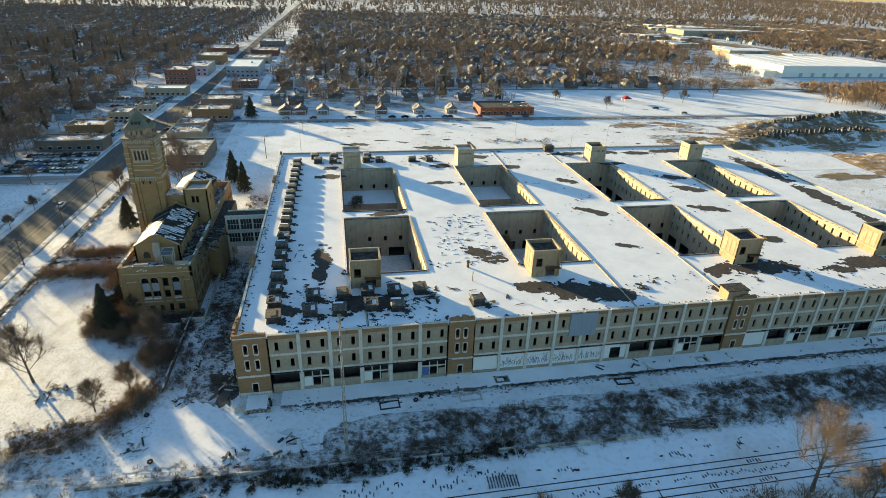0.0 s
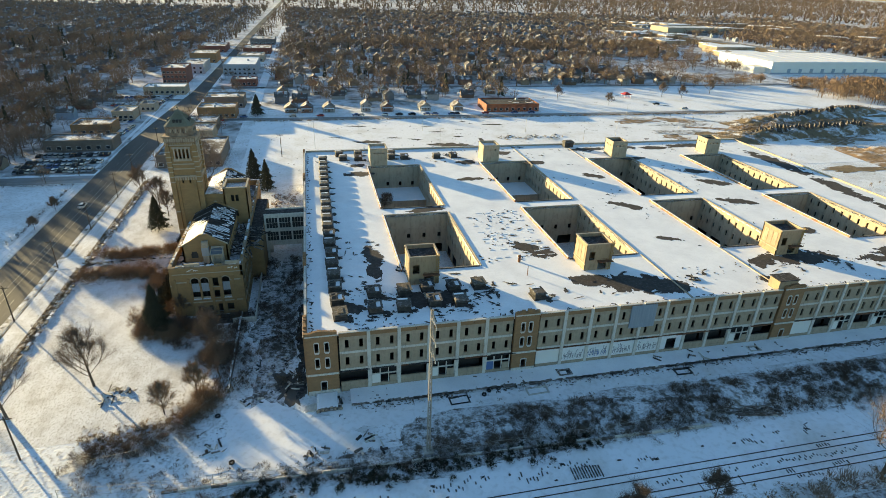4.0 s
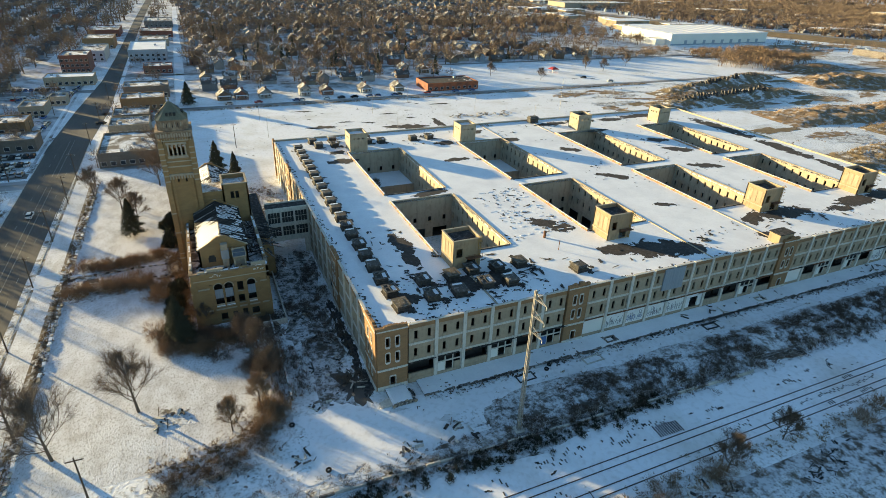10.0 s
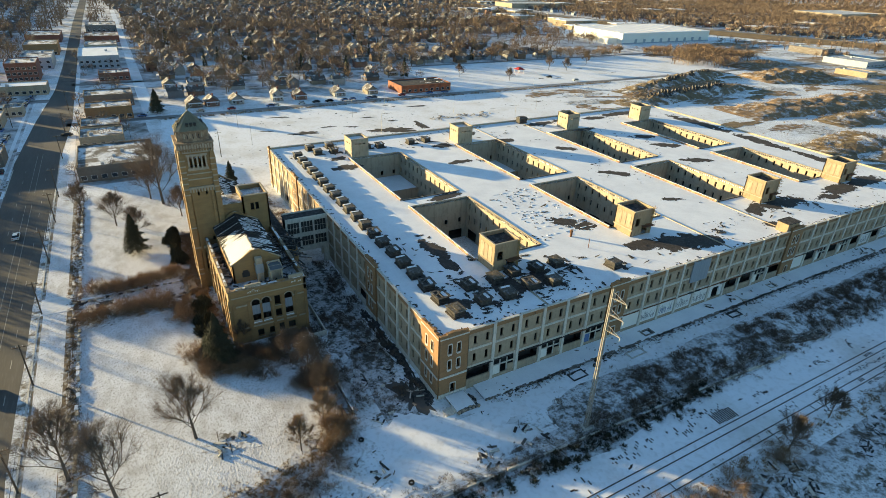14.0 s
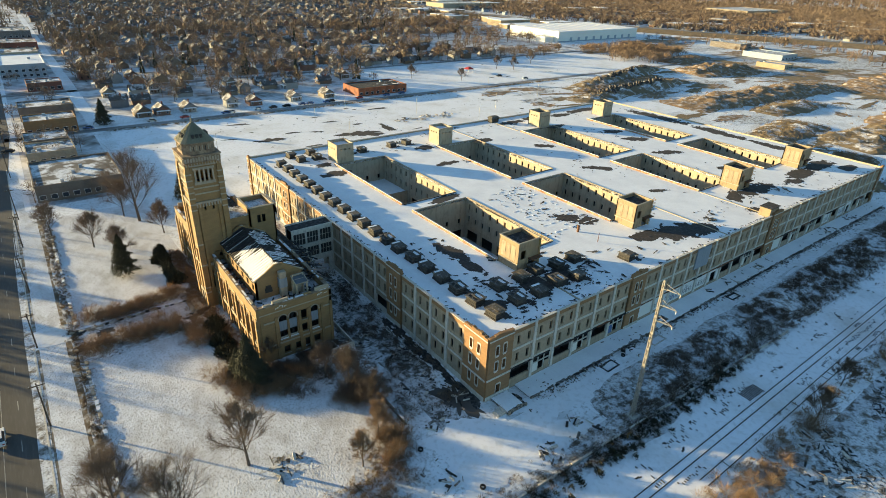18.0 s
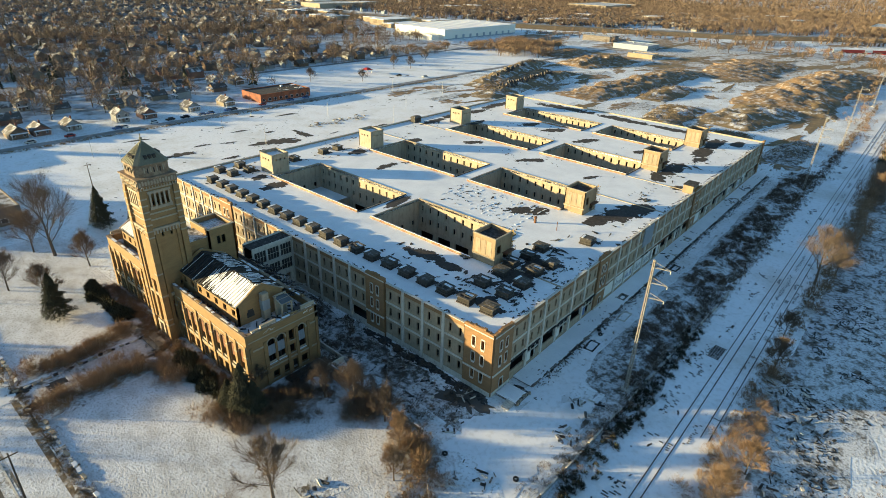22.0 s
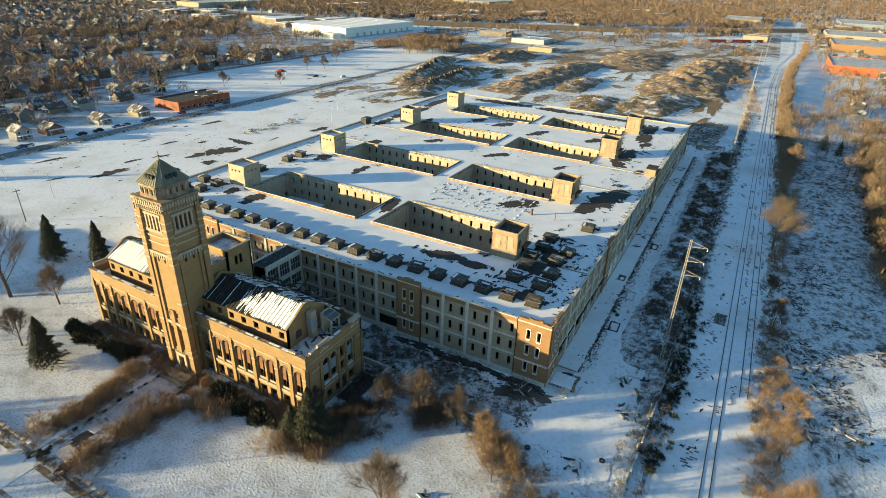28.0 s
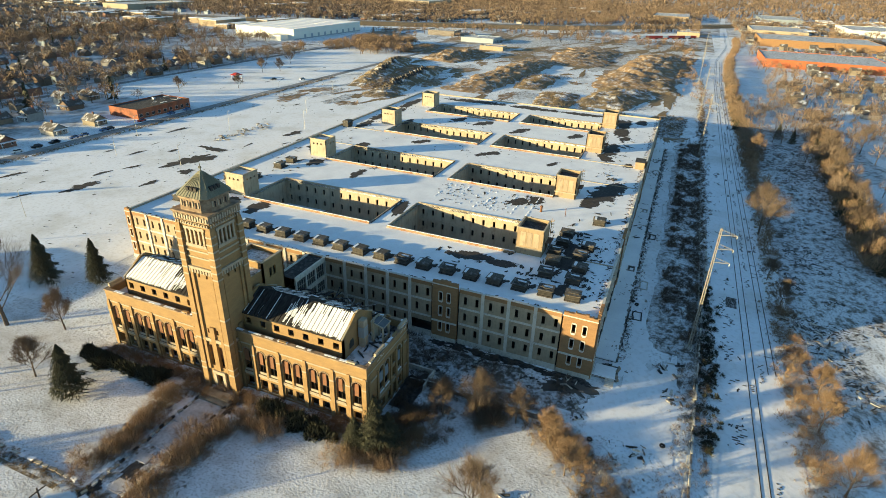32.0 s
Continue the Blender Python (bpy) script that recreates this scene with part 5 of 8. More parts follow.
for k in range(220):
    if k < 90:
        x, y = rr.uniform(-9, 22), rr.uniform(99.5, 118)
        if k < 30:
            x, y = rr.uniform(-12, -3), rr.uniform(112, 140)
    elif k < 110:
        x, y = rr.uniform(25, 42), rr.uniform(121, 157)
    else:
        x, y = rr.uniform(-5, 170), rr.choice((rr.uniform(207, 224), rr.uniform(98, 112)))
    if any(a - 1.5 < x < b + 1 and c - 1 < y < d + 1 for a, b, c, d in COURTS):
        continue
    patch("bare_patch", x, y, rr.uniform(0.25, 1.3), rr.uniform(0.15, 0.5), rr.choice((0, 15, -40, 80)), 100 + k, DECK + 0.04 + 0.0004 * k, ROOFING, deck)
rows_ = M()
for j in range(14):
    for i in range(6):
        if rr.random() < 0.5:
            a = 25.5 + i * 2.9 + rr.uniform(-.3, .3)
            rows_.taper(a, 124 + j * 2.3, a + rr.uniform(0.9, 2.2), 124.35 + j * 2.3 + rr.uniform(0, .25), DECK + 0.001, DECK + rr.uniform(0.05, 0.11), 0.12)
tagged(part("snow_ridges", rows_, SNOW_ROOF, deck, "rows of low snow ridges on the roof"), kind="stuff")
# ridges of the expansion joints
for x, y0, y1 in ((64.6, FY0 + 0.6, 120.0), (64.6, 205, FY1 - 0.6), (4.4, FY0 + 0.6, 113.5), (CX - 64.6, FY0 + 0.6, 120), (CX - 64.6, 205, FY1 - 0.6)):
    part("expansion_joint", box(x - 0.16, y0, DECK, x + 0.16, y1, DECK + 0.2), STONE, deck, "raised roof joint")
    # low dark strip along the east side of the joint
    part("expansion_joint_snow", box(x + 0.16, y0, DECK, x + 0.30, y1, DECK + 0.12), ROOFING, deck)


# ---- many small shapes at once ----
def tri_mesh(name, tris, material):
    """tris: an array (n, 3, 3) of loose triangles."""
    n = len(tris)
    me = bpy.data.meshes.new(name)
    me.vertices.add(n * 3)
    me.vertices.foreach_set("co", np.asarray(tris, dtype=np.float32).ravel())
    me.loops.add(n * 3)
    me.loops.foreach_set("vertex_index", np.arange(n * 3, dtype=np.int32))
    me.polygons.add(n)
    me.polygons.foreach_set("loop_start", np.arange(0, n * 3, 3, dtype=np.int32))
    me.materials.append(material)
    me.update(calc_edges=True)
    return me


def blades(rng, start, end, width):
    """Thin triangles from start to end points, each turned at random about its own line."""
    d = end - start
    o = np.cross(d, rng.normal(size=d.shape))
    o *= (width / (np.linalg.norm(o, axis=1) + 1e-9))[:, None]
    return np.stack([start - o / 2, start + o / 2, end], axis=1)


def tree_template(seed, twigs, wide, limbs=7):
    """A bare tree one unit high, as loose blades."""
    rng = np.random.default_rng(seed)
    out = [blades(rng, np.zeros((2, 3)), np.tile([[0.0, 0, 0.75]], (2, 1)), np.full(2, wide * 2.2))]
    def shell(n, k):
        a, u = rng.uniform(0, 2 * np.pi, n), rng.uniform(-0.55, 1, n)
        r = np.sqrt(1 - u * u) * 0.42 * rng.uniform(0.8, 1.1, n)
        return np.stack([r * np.cos(a) * k, r * np.sin(a) * k, 0.58 + 0.40 * u * k], axis=1)
    e = shell(limbs, 0.85)
    s = np.zeros((limbs, 3))
    s[:, 2] = rng.uniform(0.2, 0.45, limbs)
    out.append(blades(rng, s, e, np.full(limbs, wide * 1.3)))
    s = shell(twigs, 1.0) * np.array([1, 1, 1])
    c = np.array([0, 0, 0.42])
    inner = c + (s - c) * rng.uniform(0.35, 0.72, (twigs, 1)) + rng.normal(0, 0.03, (twigs, 3))
    out.append(blades(rng, inner, s + rng.normal(0, 0.035, (twigs, 3)), wide * rng.uniform(0.7, 1.3, twigs)))
    return np.concatenate(out)


def bush_template(seed, n, wide, up=0.7):
    """A rounded leafless bush about one unit high: short twigs fanning out over a dome."""
    rng = np.random.default_rng(seed)
    a, u = rng.uniform(0, 2 * np.pi, n), rng.uniform(0.02, 1, n) ** 0.8
    r = np.sqrt(1 - u * u) * 0.62
    lump = 1 + 0.22 * np.sin(3 * a + seed) * (1 - u)
    e = np.stack([r * lump * np.cos(a), r * lump * np.sin(a), 0.06 + 0.9 * u], axis=1) * rng.uniform(0.72, 1.05, (n, 1))
    s = e * rng.uniform(0.35, 0.75, (n, 1)) + rng.normal(0, 0.05, (n, 3))
    s[:, 2] = np.maximum(s[:, 2] * 0.85, -0.02)
    return blades(rng, s, e + rng.normal(0, 0.05, (n, 3)), wide * rng.uniform(0.6, 1.4, n))


def scatter(rng, templates, xy, z, size, spread=1.0):
    """Copies of the templates at the places xy, turned and sized."""
    out = []
    which = rng.integers(0, len(templates), len(xy))
    for k, t in enumerate(templates):
        sel = which == k
        p, s = xy[sel], size[sel]
        a = rng.uniform(0, 2 * np.pi, len(p))
        c, sn = np.cos(a), np.sin(a)
        w = spread * rng.uniform(0.85, 1.2, len(p))
        x = (t[None, :, :, 0] * c[:, None, None] - t[None, :, :, 1] * sn[:, None, None]) * (s * w)[:, None, None] + p[:, 0, None, None]
        y = (t[None, :, :, 0] * sn[:, None, None] + t[None, :, :, 1] * c[:, None, None]) * (s * w)[:, None, None] + p[:, 1, None, None]
        zz = t[None, :, :, 2] * s[:, None, None] + z
        out.append(np.stack([x, y, zz], axis=-1).reshape(-1, 3, 3))
    return np.concatenate(out)


def stuff(name, tris, material, label, category):
    ob = new(name, tri_mesh(name, tris, material))
    return tagged(ob, label, category, kind="stuff")


def inside(x, y, boxes, pad=0.0):
    h = np.zeros(len(x), bool)
    for a, b, c, d in boxes:
        h |= (x > a - pad) & (x < b + pad) & (y > c - pad) & (y < d + pad)
    return h


# ---- buildings round the place ----
def windows_on(parent, w, h, n, storeys, z0=0.9, ww=1.0, wh=1.3, y=-0.03):
    for s in range(storeys):
        for k in range(n):
            c = w * (k + 0.5) / n
            z = z0 + s * 3.2
            wd = part("window", box(c - ww / 2 - 0.08, y - 0.03, z - 0.08, c + ww / 2 + 0.08, y + 0.05, z + wh + 0.08), PAINTWHITE, parent)
            part("pane", box(c - ww / 2, y - 0.045, z, c + ww / 2, y - 0.031, z + wh), GLASS, wd)


def shop(x0, y0, x1, y1, h, material, label, bays=4, storeys=1, roof=SNOW_ROOF, face="south"):
    w, d = x1 - x0, y1 - y0
    s = thing("commercial_building", label, "building", pose(x0, y0, G))
    part("wall", box(0, 0, 0, w, d, h), material, s)
    part("roof", box(0.3, 0.3, h - 0.02, w - 0.3, d - 0.3, h + 0.06), roof, s, "flat snowy roof")
    par = M().box(-0.05, -0.05, h, w + 0.05, 0.3, h + 0.55).box(-0.05, d - 0.3, h, w + 0.05, d + 0.05, h + 0.55).box(-0.05, 0.3, h, 0.3, d - 0.3, h + 0.55).box(w - 0.3, 0.3, h, w + 0.05, d - 0.3, h + 0.55)
    part("parapet", par, material, s)
    f = part("front", box(0.1, -0.02, 0.1, w - 0.1, 0, h - 0.1), material, s)
    windows_on(f, w, h, bays, storeys, 1.0, min(1.8, w / max(bays, 1) * 0.6), 1.5, -0.03)
    for k in range(random.randint(1, 3)):
        xx, yy = rnd(1.5, w - 3), rnd(1.5, d - 3)
        part("roof_unit", box(xx, yy, h + 0.06, xx + rnd(1, 1.8), yy + rnd(1, 1.8), h + rnd(0.9, 1.5)), METALGREY, s, "grey roof unit")
    return s


GREYRENDER = mat("grey_brown_render", (0.20, 0.165, 0.13), 0.9, (0.13, 0.105, 0.085), 0.2, 0.52, 0.2, (0.09, 0.075, 0.06), 1.2, 0.5, 0.3, 0.03)
SHOPS = [
    (-84.5, 256, -58, 286, 5.4, GREYRENDER, "grey-brown shop with a red band along its side wall", 8, 1), (-84.3, 300, -67.5, 316, 4.8, PANEL, "single-storey shop with snow-covered roof", 5, 1),
    (-84, 318.5, -68, 334, 5.0, GREYRENDER, "low shop with a ridged snowy roof", 5, 1), (-82.5, 350, -61.5, 365, 6.0, ORANGE, "brown brick shop building beside the avenue", 6, 1),
    (-83, 380, -59.5, 396, 6.2, GREYRENDER, "dark brown shop with a snowy roof", 6, 1), (-75.5, 457, -57.5, 472, 4.6, REDBRICK, "pinkish low shop with a snowy roof", 5, 1),
    (-87, 507, -61, 556, 8.5, METALGREY, "large grey two-storey store with a broad white roof", 7, 2), (-84, 590, -60, 616, 5.5, STONE, "low shop by the avenue", 5, 1),
    (-84.5, 651, -56.5, 682, 5.5, REDBRICK, "brick shop by the avenue", 5, 1), (-84, 735, -56, 770, 6.5, BOARD, "dark store by the avenue", 6, 1),
    (-139, 287, -110, 300, 4.8, GREYRENDER, "long brown shop with a snowy roof behind parked cars", 7, 1), (-137, 316, -118.5, 331, 5.2, ORANGE, "orange-brown brick shop with a snowy roof", 5, 1),
    (-127.5, 350, -116.5, 366, 4.6, PANEL, "small pale shop beside a car lot", 4, 1), (-118, 372, -110, 382, 4.2, STONE, "small low shop by the avenue", 3, 1),
    (-128.5, 425, -102, 440, 5.0, PANEL, "long low pale shop with a snowy roof", 8, 1), (-125.5, 470, -108.5, 494, 11.0, REDBRICK, "three-storey red-brown brick block", 6, 3),
    (-122, 514, -103, 552, 7.5, METALGREY, "blue-grey shop by the avenue", 4, 2), (-125, 582, -102, 612, 8.0, ORANGE, "brown hall by the avenue", 5, 1), (-130, 660, -103, 700, 6.0, REDBRICK, "brick store by the avenue", 5, 1),
]
for k, s in enumerate(SHOPS):
    shop(*s, SNOW_ROOF if k in (6, 14) else SHOPROOF)

orange = shop(93.5, 356, 130, 377, 4.6, mat("faded_orange_brick", (0.36, 0.11, 0.045), 0.85, (0.16, 0.06, 0.035), 0.3, 0.52, 0.12, (0.08, 0.045, 0.035), 2, 0.5), "derelict orange brick building with a ruined roof", 9, 1, BURNT)
for k in range(14):
    x, y = rnd(2, 33), rnd(2, 18)
    part("roof_debris", M().box(-rnd(.5, 2.2), -rnd(.1, .5), 0, rnd(.5, 2.2), rnd(.1, .5), rnd(.1, .4), pose(x, y, 5.3, rnd(-8, 8), rnd(-8, 8), rnd(0, 180))), BOARD if k % 2 else SNOW_CLEAN, orange)

wh = thing("warehouse", "long white warehouse with a snow-covered flat roof", "building", pose(448, 514, G))
part("wall", box(0, 0, 0, 150, 84, 11.5), WHITEWALL, wh)
part("roof", box(-0.4, -0.4, 11.5, 150.4, 84.4, 12.0), SNOW_CLEAN, wh, "snowy roof edge")
for k in range(8):
    part("roof_seam", box(18 * k + 8, 0, 12.0, 18 * k + 8.6, 84, 12.12), WHITEWALL, wh)
for k in range(9):
    part("dock_door", box(20 + k * 14, -0.2, 1.0, 24 + k * 14, 0.02, 5.0), METALGREY, wh)
for k in range(3):
    part("dock_door", box(-0.2, 20 + k * 18, 1.0, 0.02, 25 + k * 18, 5.0), METALGREY, wh)
part("annex", box(-14, 8, 0, 0, 24, 6), WHITEWALL, wh, "low white annex")
part("stain_band", box(0, -0.12, 0, 150, -0.004, 1.2), METALGREY, wh, "grey base band")

FAR = [
    (552, -96, 640, 16, 7.5, PAINTORANGE, "long orange-red brick plant with a pale roof", 16, 1), (780, -140, 880, 2, 9, ORANGE, "tan brick factory in the distance", 0, 1),
    (614, 380, 640, 418, 6.0, BOARD, "long weathered brown shed", 9, 1), (566, 310, 600, 352, 5.0, METALGREY, "pale shed with a broad snowy roof", 5, 1), (502, 278, 518, 305, 4.0, PANEL, "low tan shed with a snowy roof", 4, 1),
    (960, -80, 1080, 0, 8, STONE, "pale hall far off", 0, 1), (640, 1000, 760, 1060, 9, STONE, "pale works far off", 0, 1),
    (1200, 100, 1330, 170, 9, PANEL, "tan works far off", 0, 1), (1250, 700, 1420, 800, 10, STONE, "pale works far off", 0, 1),
    (850, 78, 880, 110, 6, PANEL, "low tan shed beside the scrapyard", 0, 1), (1080, -260, 1220, -160, 9, WHITEWALL, "white hall far off", 0, 1),
    (760, -330, 900, -250, 8, STONE, "pale hall far off", 0, 1), (1300, -120, 1450, -40, 9, METALGREY, "grey hall far off", 0, 1),
]
for k, s in enumerate(FAR):
    shop(*s, SNOW_THIN)


# ---- houses ----
rng = np.random.default_rng(11)
CLEAR = [(-109, -58, -2000, 790), (-102, -84, 780, 2000), (-92, -62, 2000, 4000), (-143, -106, 190, 520), (-60, -50, 350, 1000), (-60, 270, 60, 350), (131, 425, 351, 445), (90, 134, 350, 382), (440, 630, 500, 606), (740, 880, 270, 470), (700, 780, 430, 520), (650, 735, 510, 600), (610, 700, 590, 680), (575, 660, 670, 1100), (940, 1030, 110, 220), (850, 960, 200, 290), (735, 860, 80, 205), (250, 1400, 25, 75)] + [(a - 3, c + 3, b - 3, d + 3) for a, b, c, d, *_ in SHOPS + FAR]


def house_proto(k, storeys, w, d):
    hs = thing("house", "", "house", pose(0, 0, -60), "houses along the streets")
    h = 2.9 if storeys == 1 else 4.6
    part("wall", box(-w / 2, -d / 2, 0, w / 2, d / 2, h), SIDINGS[k], hs)
    r = M()
    e, top = 0.45, h + w * 0.36
    for a, b in ((-1, 1), (1, -1)):
        r.quad((a * (w / 2 + e), -d / 2 - e, h - 0.3), (0, -d / 2 - e, top), (0, d / 2 + e, top), (a * (w / 2 + e), d / 2 + e, h - 0.3))
        r.quad((a * (w / 2 + e), -d / 2 - e, h - 0.5), (a * (w / 2 + e), d / 2 + e, h - 0.5), (0, d / 2 + e, top - 0.2), (0, -d / 2 - e, top - 0.2))
        r.quad((a * (w / 2 + e), -d / 2 - e, h - 0.3), (a * (w / 2 + e), d / 2 + e, h - 0.3), (a * (w / 2 + e), d / 2 + e, h - 0.5), (a * (w / 2 + e), -d / 2 - e, h - 0.5))
    part("roof", r, SHINGLE, hs, "gabled roof with melting snow")
    for y, s in ((-d / 2 + 0.01, 1), (d / 2 - 0.01, -1)):
        g = M()
        g.quad((-w / 2, y, h), (w / 2, y, h), (0, y, h + w * 0.33))
        part("gable", g, SIDINGS[k], hs)
    for s in range(storeys):
        for x in (-w * 0.28, w * 0.28):
            wd = part("window", box(x - 0.55, -d / 2 - 0.06, 1.0 + 2.1 * s, x + 0.55, -d / 2 - 0.002, 2.4 + 2.1 * s), PAINTWHITE, hs)
            part("pane", box(x - 0.45, -d / 2 - 0.08, 1.1 + 2.1 * s, x + 0.45, -d / 2 - 0.062, 2.3 + 2.1 * s), GLASS, wd)
    part("door", box(-0.5, -d / 2 - 0.06, 0.3, 0.5, -d / 2 - 0.002, 2.4), SIDINGS[3], hs)
    part("porch_roof", box(-w * 0.45, -d / 2 - 1.8, 2.6, w * 0.45, -d / 2, 2.8), SNOW_CLEAN, hs, "snowy porch roof")
    for x in (-w * 0.42, w * 0.42):
        part("porch_post", box(x - 0.08, -d / 2 - 1.75, 0, x + 0.08, -d / 2 - 1.6, 2.6), PAINTWHITE, hs)
    part("chimney", box(w * 0.1, d * 0.1, h + 0.5, w * 0.1 + 0.7, d * 0.1 + 0.7, top + 0.7), REDBRICK, hs)
    return hs


HOUSES = [house_proto(k, st, w, d) for k, st, w, d in ((0, 2, 6.4, 8.4), (1, 1, 7.4, 9.4), (2, 2, 6.4, 8.8), (3, 1, 7.8, 9), (4, 2, 6.6, 8.6), (5, 1, 7.4, 9.4), (0, 1, 7.2, 8.6), (1, 1, 7, 9))]
HLABEL = ["white two-storey house with a snowy gable roof", "cream bungalow with a snowy gable roof", "grey two-storey house under snow", "brown bungalow with a snowy roof", "blue-grey two-storey house with a porch",
          "brick bungalow with a snowy roof", "white bungalow with snow on its roof", "cream bungalow with a porch and snowy roof"]
places = []
for row, y in enumerate(range(362, 1500, 31)):
    for x in range(-52, 1300, 13):
        places.append((x + rng.uniform(-4, 4), y + rng.uniform(-7, 7) + (8 if row % 2 else 0), (0 if row % 2 == 0 else 180) + 90 * int(rng.random() < 0.45)))
for col, x in enumerate(range(-150, -800, -34)):
    for y in range(-60, 1500, 13):
        places.append((x + rng.uniform(-3, 3), y + rng.uniform(-2, 2), 90 if col % 2 else -90))
for row, y in enumerate(range(-160, 20, 34)):
    for x in range(300, 1300, 17):
        places.append((x + rng.uniform(-2, 2), y + rng.uniform(-3, 3), 180 if row % 2 else 0))
places = [p for p in places if not (p[1] < 376 and p[0] > -60 and p[0] < 95)] + [(x, 366.5, 0) for x in (-30.5, -21, -7.5, 16, 29.5, 54, 76)]
P = np.array(places)
ok = ~inside(P[:, 0], P[:, 1], CLEAR, 6) & (rng.random(len(P)) < 0.88)
# works and open land to the east
ok &= ~((P[:, 0] > 300) & (P[:, 0] < 760) & (P[:, 1] > 60) & (P[:, 1] < 640))
ok &= ~((P[:, 0] > 430) & (P[:, 0] < 760) & (P[:, 1] > 0) & (P[:, 1] < 1000) & (rng.random(len(P)) < 0.75))
P = P[ok]
P = P[np.argsort(np.hypot(P[:, 0] + 20, P[:, 1] - 250))]
for i, (x, y, a) in enumerate(P[:110]):
    k = int(rng.integers(0, len(HOUSES)))
    h = copy_thing(HOUSES[k], pose(x, y, G, 0, 0, a + rng.uniform(-3, 3)))
    h["label"] = HLABEL[k]
for v in HOUSES:
    for o in list(v.children_recursive) + [v]:
        bpy.data.objects.remove(o)
bodies = [M() for _ in SIDINGS]
roofs, panes = M(), M()
for x, y, a in P[110:5400]:
    k = int(rng.choice(len(SIDINGS), p=[0.3, 0.2, 0.15, 0.1, 0.1, 0.15]))
    t = pose(x, y, G, 0, 0, a + rng.uniform(-4, 4))
    w, d, h = rng.uniform(6, 7.6), rng.uniform(8, 10.5), rng.choice((2.8, 3.2, 4.8))
    b = bodies[k]
    b.box(-w / 2, -d / 2, 0, w / 2, d / 2, h, t)
    for yy in (-d / 2, d / 2):
        b.quad(*[t @ Vector(p) for p in ((-w / 2, yy, h), (w / 2, yy, h), (0, yy, h + 0.34 * w))])
    e, top = 0.45, h + 0.36 * w
    for s in (-1, 1):
        roofs.quad(*[t @ Vector(p) for p in ((s * (w / 2 + e), -d / 2 - e, h - 0.25), (0, -d / 2 - e, top), (0, d / 2 + e, top), (s * (w / 2 + e), d / 2 + e, h - 0.25))])
    for xx in (-w * 0.28, w * 0.28):
        panes.quad(*[t @ Vector(p) for p in ((xx - 0.5, -d / 2 - 0.03, 1.0), (xx + 0.5, -d / 2 - 0.03, 1.0), (xx + 0.5, -d / 2 - 0.03, 2.3), (xx - 0.5, -d / 2 - 0.03, 2.3))])
for k, b in enumerate(bodies):
    tagged(part("distant_house_walls", b, SIDINGS[k]), "walls of small distant houses among bare trees", "houses", kind="stuff")
tagged(part("distant_house_roofs", roofs, SHINGLE), "snow-patched gable roofs of distant houses", "roofs", kind="stuff")
tagged(part("distant_house_windows", panes, GLASS), "dark windows of distant houses", "windows", kind="stuff")

FARWOODS = mat("distant_bare_woods", (0.235, 0.165, 0.112), 0.95, (0.165, 0.118, 0.083), 0.01, 0.5, 0.15, None, 4, 0, 0, 0, vary=0.25)
# ---- woods among and beyond the houses ----
near_t = [tree_template(s, 100, 0.019) for s in range(6)]
street_t = [tree_template(10 + s, 90, 0.023) for s in range(6)]
mid_t = [tree_template(20 + s, 21, 0.062, 3) for s in range(5)]
far_t = [tree_template(40 + s, 10, 0.103, 2) for s in range(5)]


def woods(n, x0, x1, y0, y1, keep):
    x, y = rng.uniform(x0, x1, n), rng.uniform(y0, y1, n)
    ok = keep(x, y) & ~inside(x, y, CLEAR, 2)
    return np.stack([x[ok], y[ok]], axis=1)


def east_open(x, y):
    """Land with few trees: works, railways and the spoil heaps."""
    return (x > 150) & (y > 58) & (y < 352) | (x > 330) & (y > 58) & (y < 520) | (y < 58) & (y > 30) & (x > -200)


def clumpy(x, y, s=90.0, t=0.0):
    return np.array([noise.noise(Vector((a / s, b / s, 3.1))) for a, b in zip(x, y)]) > t


pn = woods(2700, -420, 460, 370, 760, lambda x, y: ~east_open(x, y) & ((x < -118) | (x > -58)) & clumpy(x, y, 70, -0.3) & (rng.random(len(x)) < np.clip((y - 350) / 80, 0.25, 1.0)))
pw = woods(2300, -420, -122, -120, 420, lambda x, y: ((x < -200) & (y > 255)) | ((x < -150) & (y > 300)) | (x < -260) | ((x < -146) & (y > 40) & (y < 236)) | (rng.random(len(x)) < 0.05))
stuff("street_trees", scatter(rng, street_t, np.concatenate([pn, pw]), G, rng.uniform(6.5, 14, len(pn) + len(pw)) * np.where(rng.random(len(pn) + len(pw)) < 0.2, 1.25, 1.0)), WOODS, "bare leafless trees between the houses", "trees")
pm = woods(9500, -1000, 1300, 700, 1500, lambda x, y: (clumpy(x, y, 110, -0.15) | (x < 300)) & ~((x > 430) & (x < 760) & (y < 1000) & (rng.random(len(x)) < 0.4)))
pm2 = woods(4600, -1100, -400, -200, 760, lambda x, y: clumpy(x, y, 110, -0.2))
pm3 = woods(4500, 250, 1400, -420, 30, lambda x, y: clumpy(x, y, 70, -0.05) & (x > 0))
pm4 = woods(9000, 430, 1900, 60, 1000, lambda x, y: (clumpy(x, y, 70, -0.08) | (x > 1000)) & ~((x < 640) & (y < 350)) & ((x > 560) | (y > 610)))
pm5 = woods(9500, 720, 1700, 120, 1200, lambda x, y: clumpy(x, y, 60, -0.12))
pe_ = np.concatenate([pm3, pm4])
pe_ok = np.hypot(pe_[:, 0] + 60, pe_[:, 1] - 30) < 950
edge_t = [tree_template(30 + s, 44, 0.036, 4) for s in range(5)]
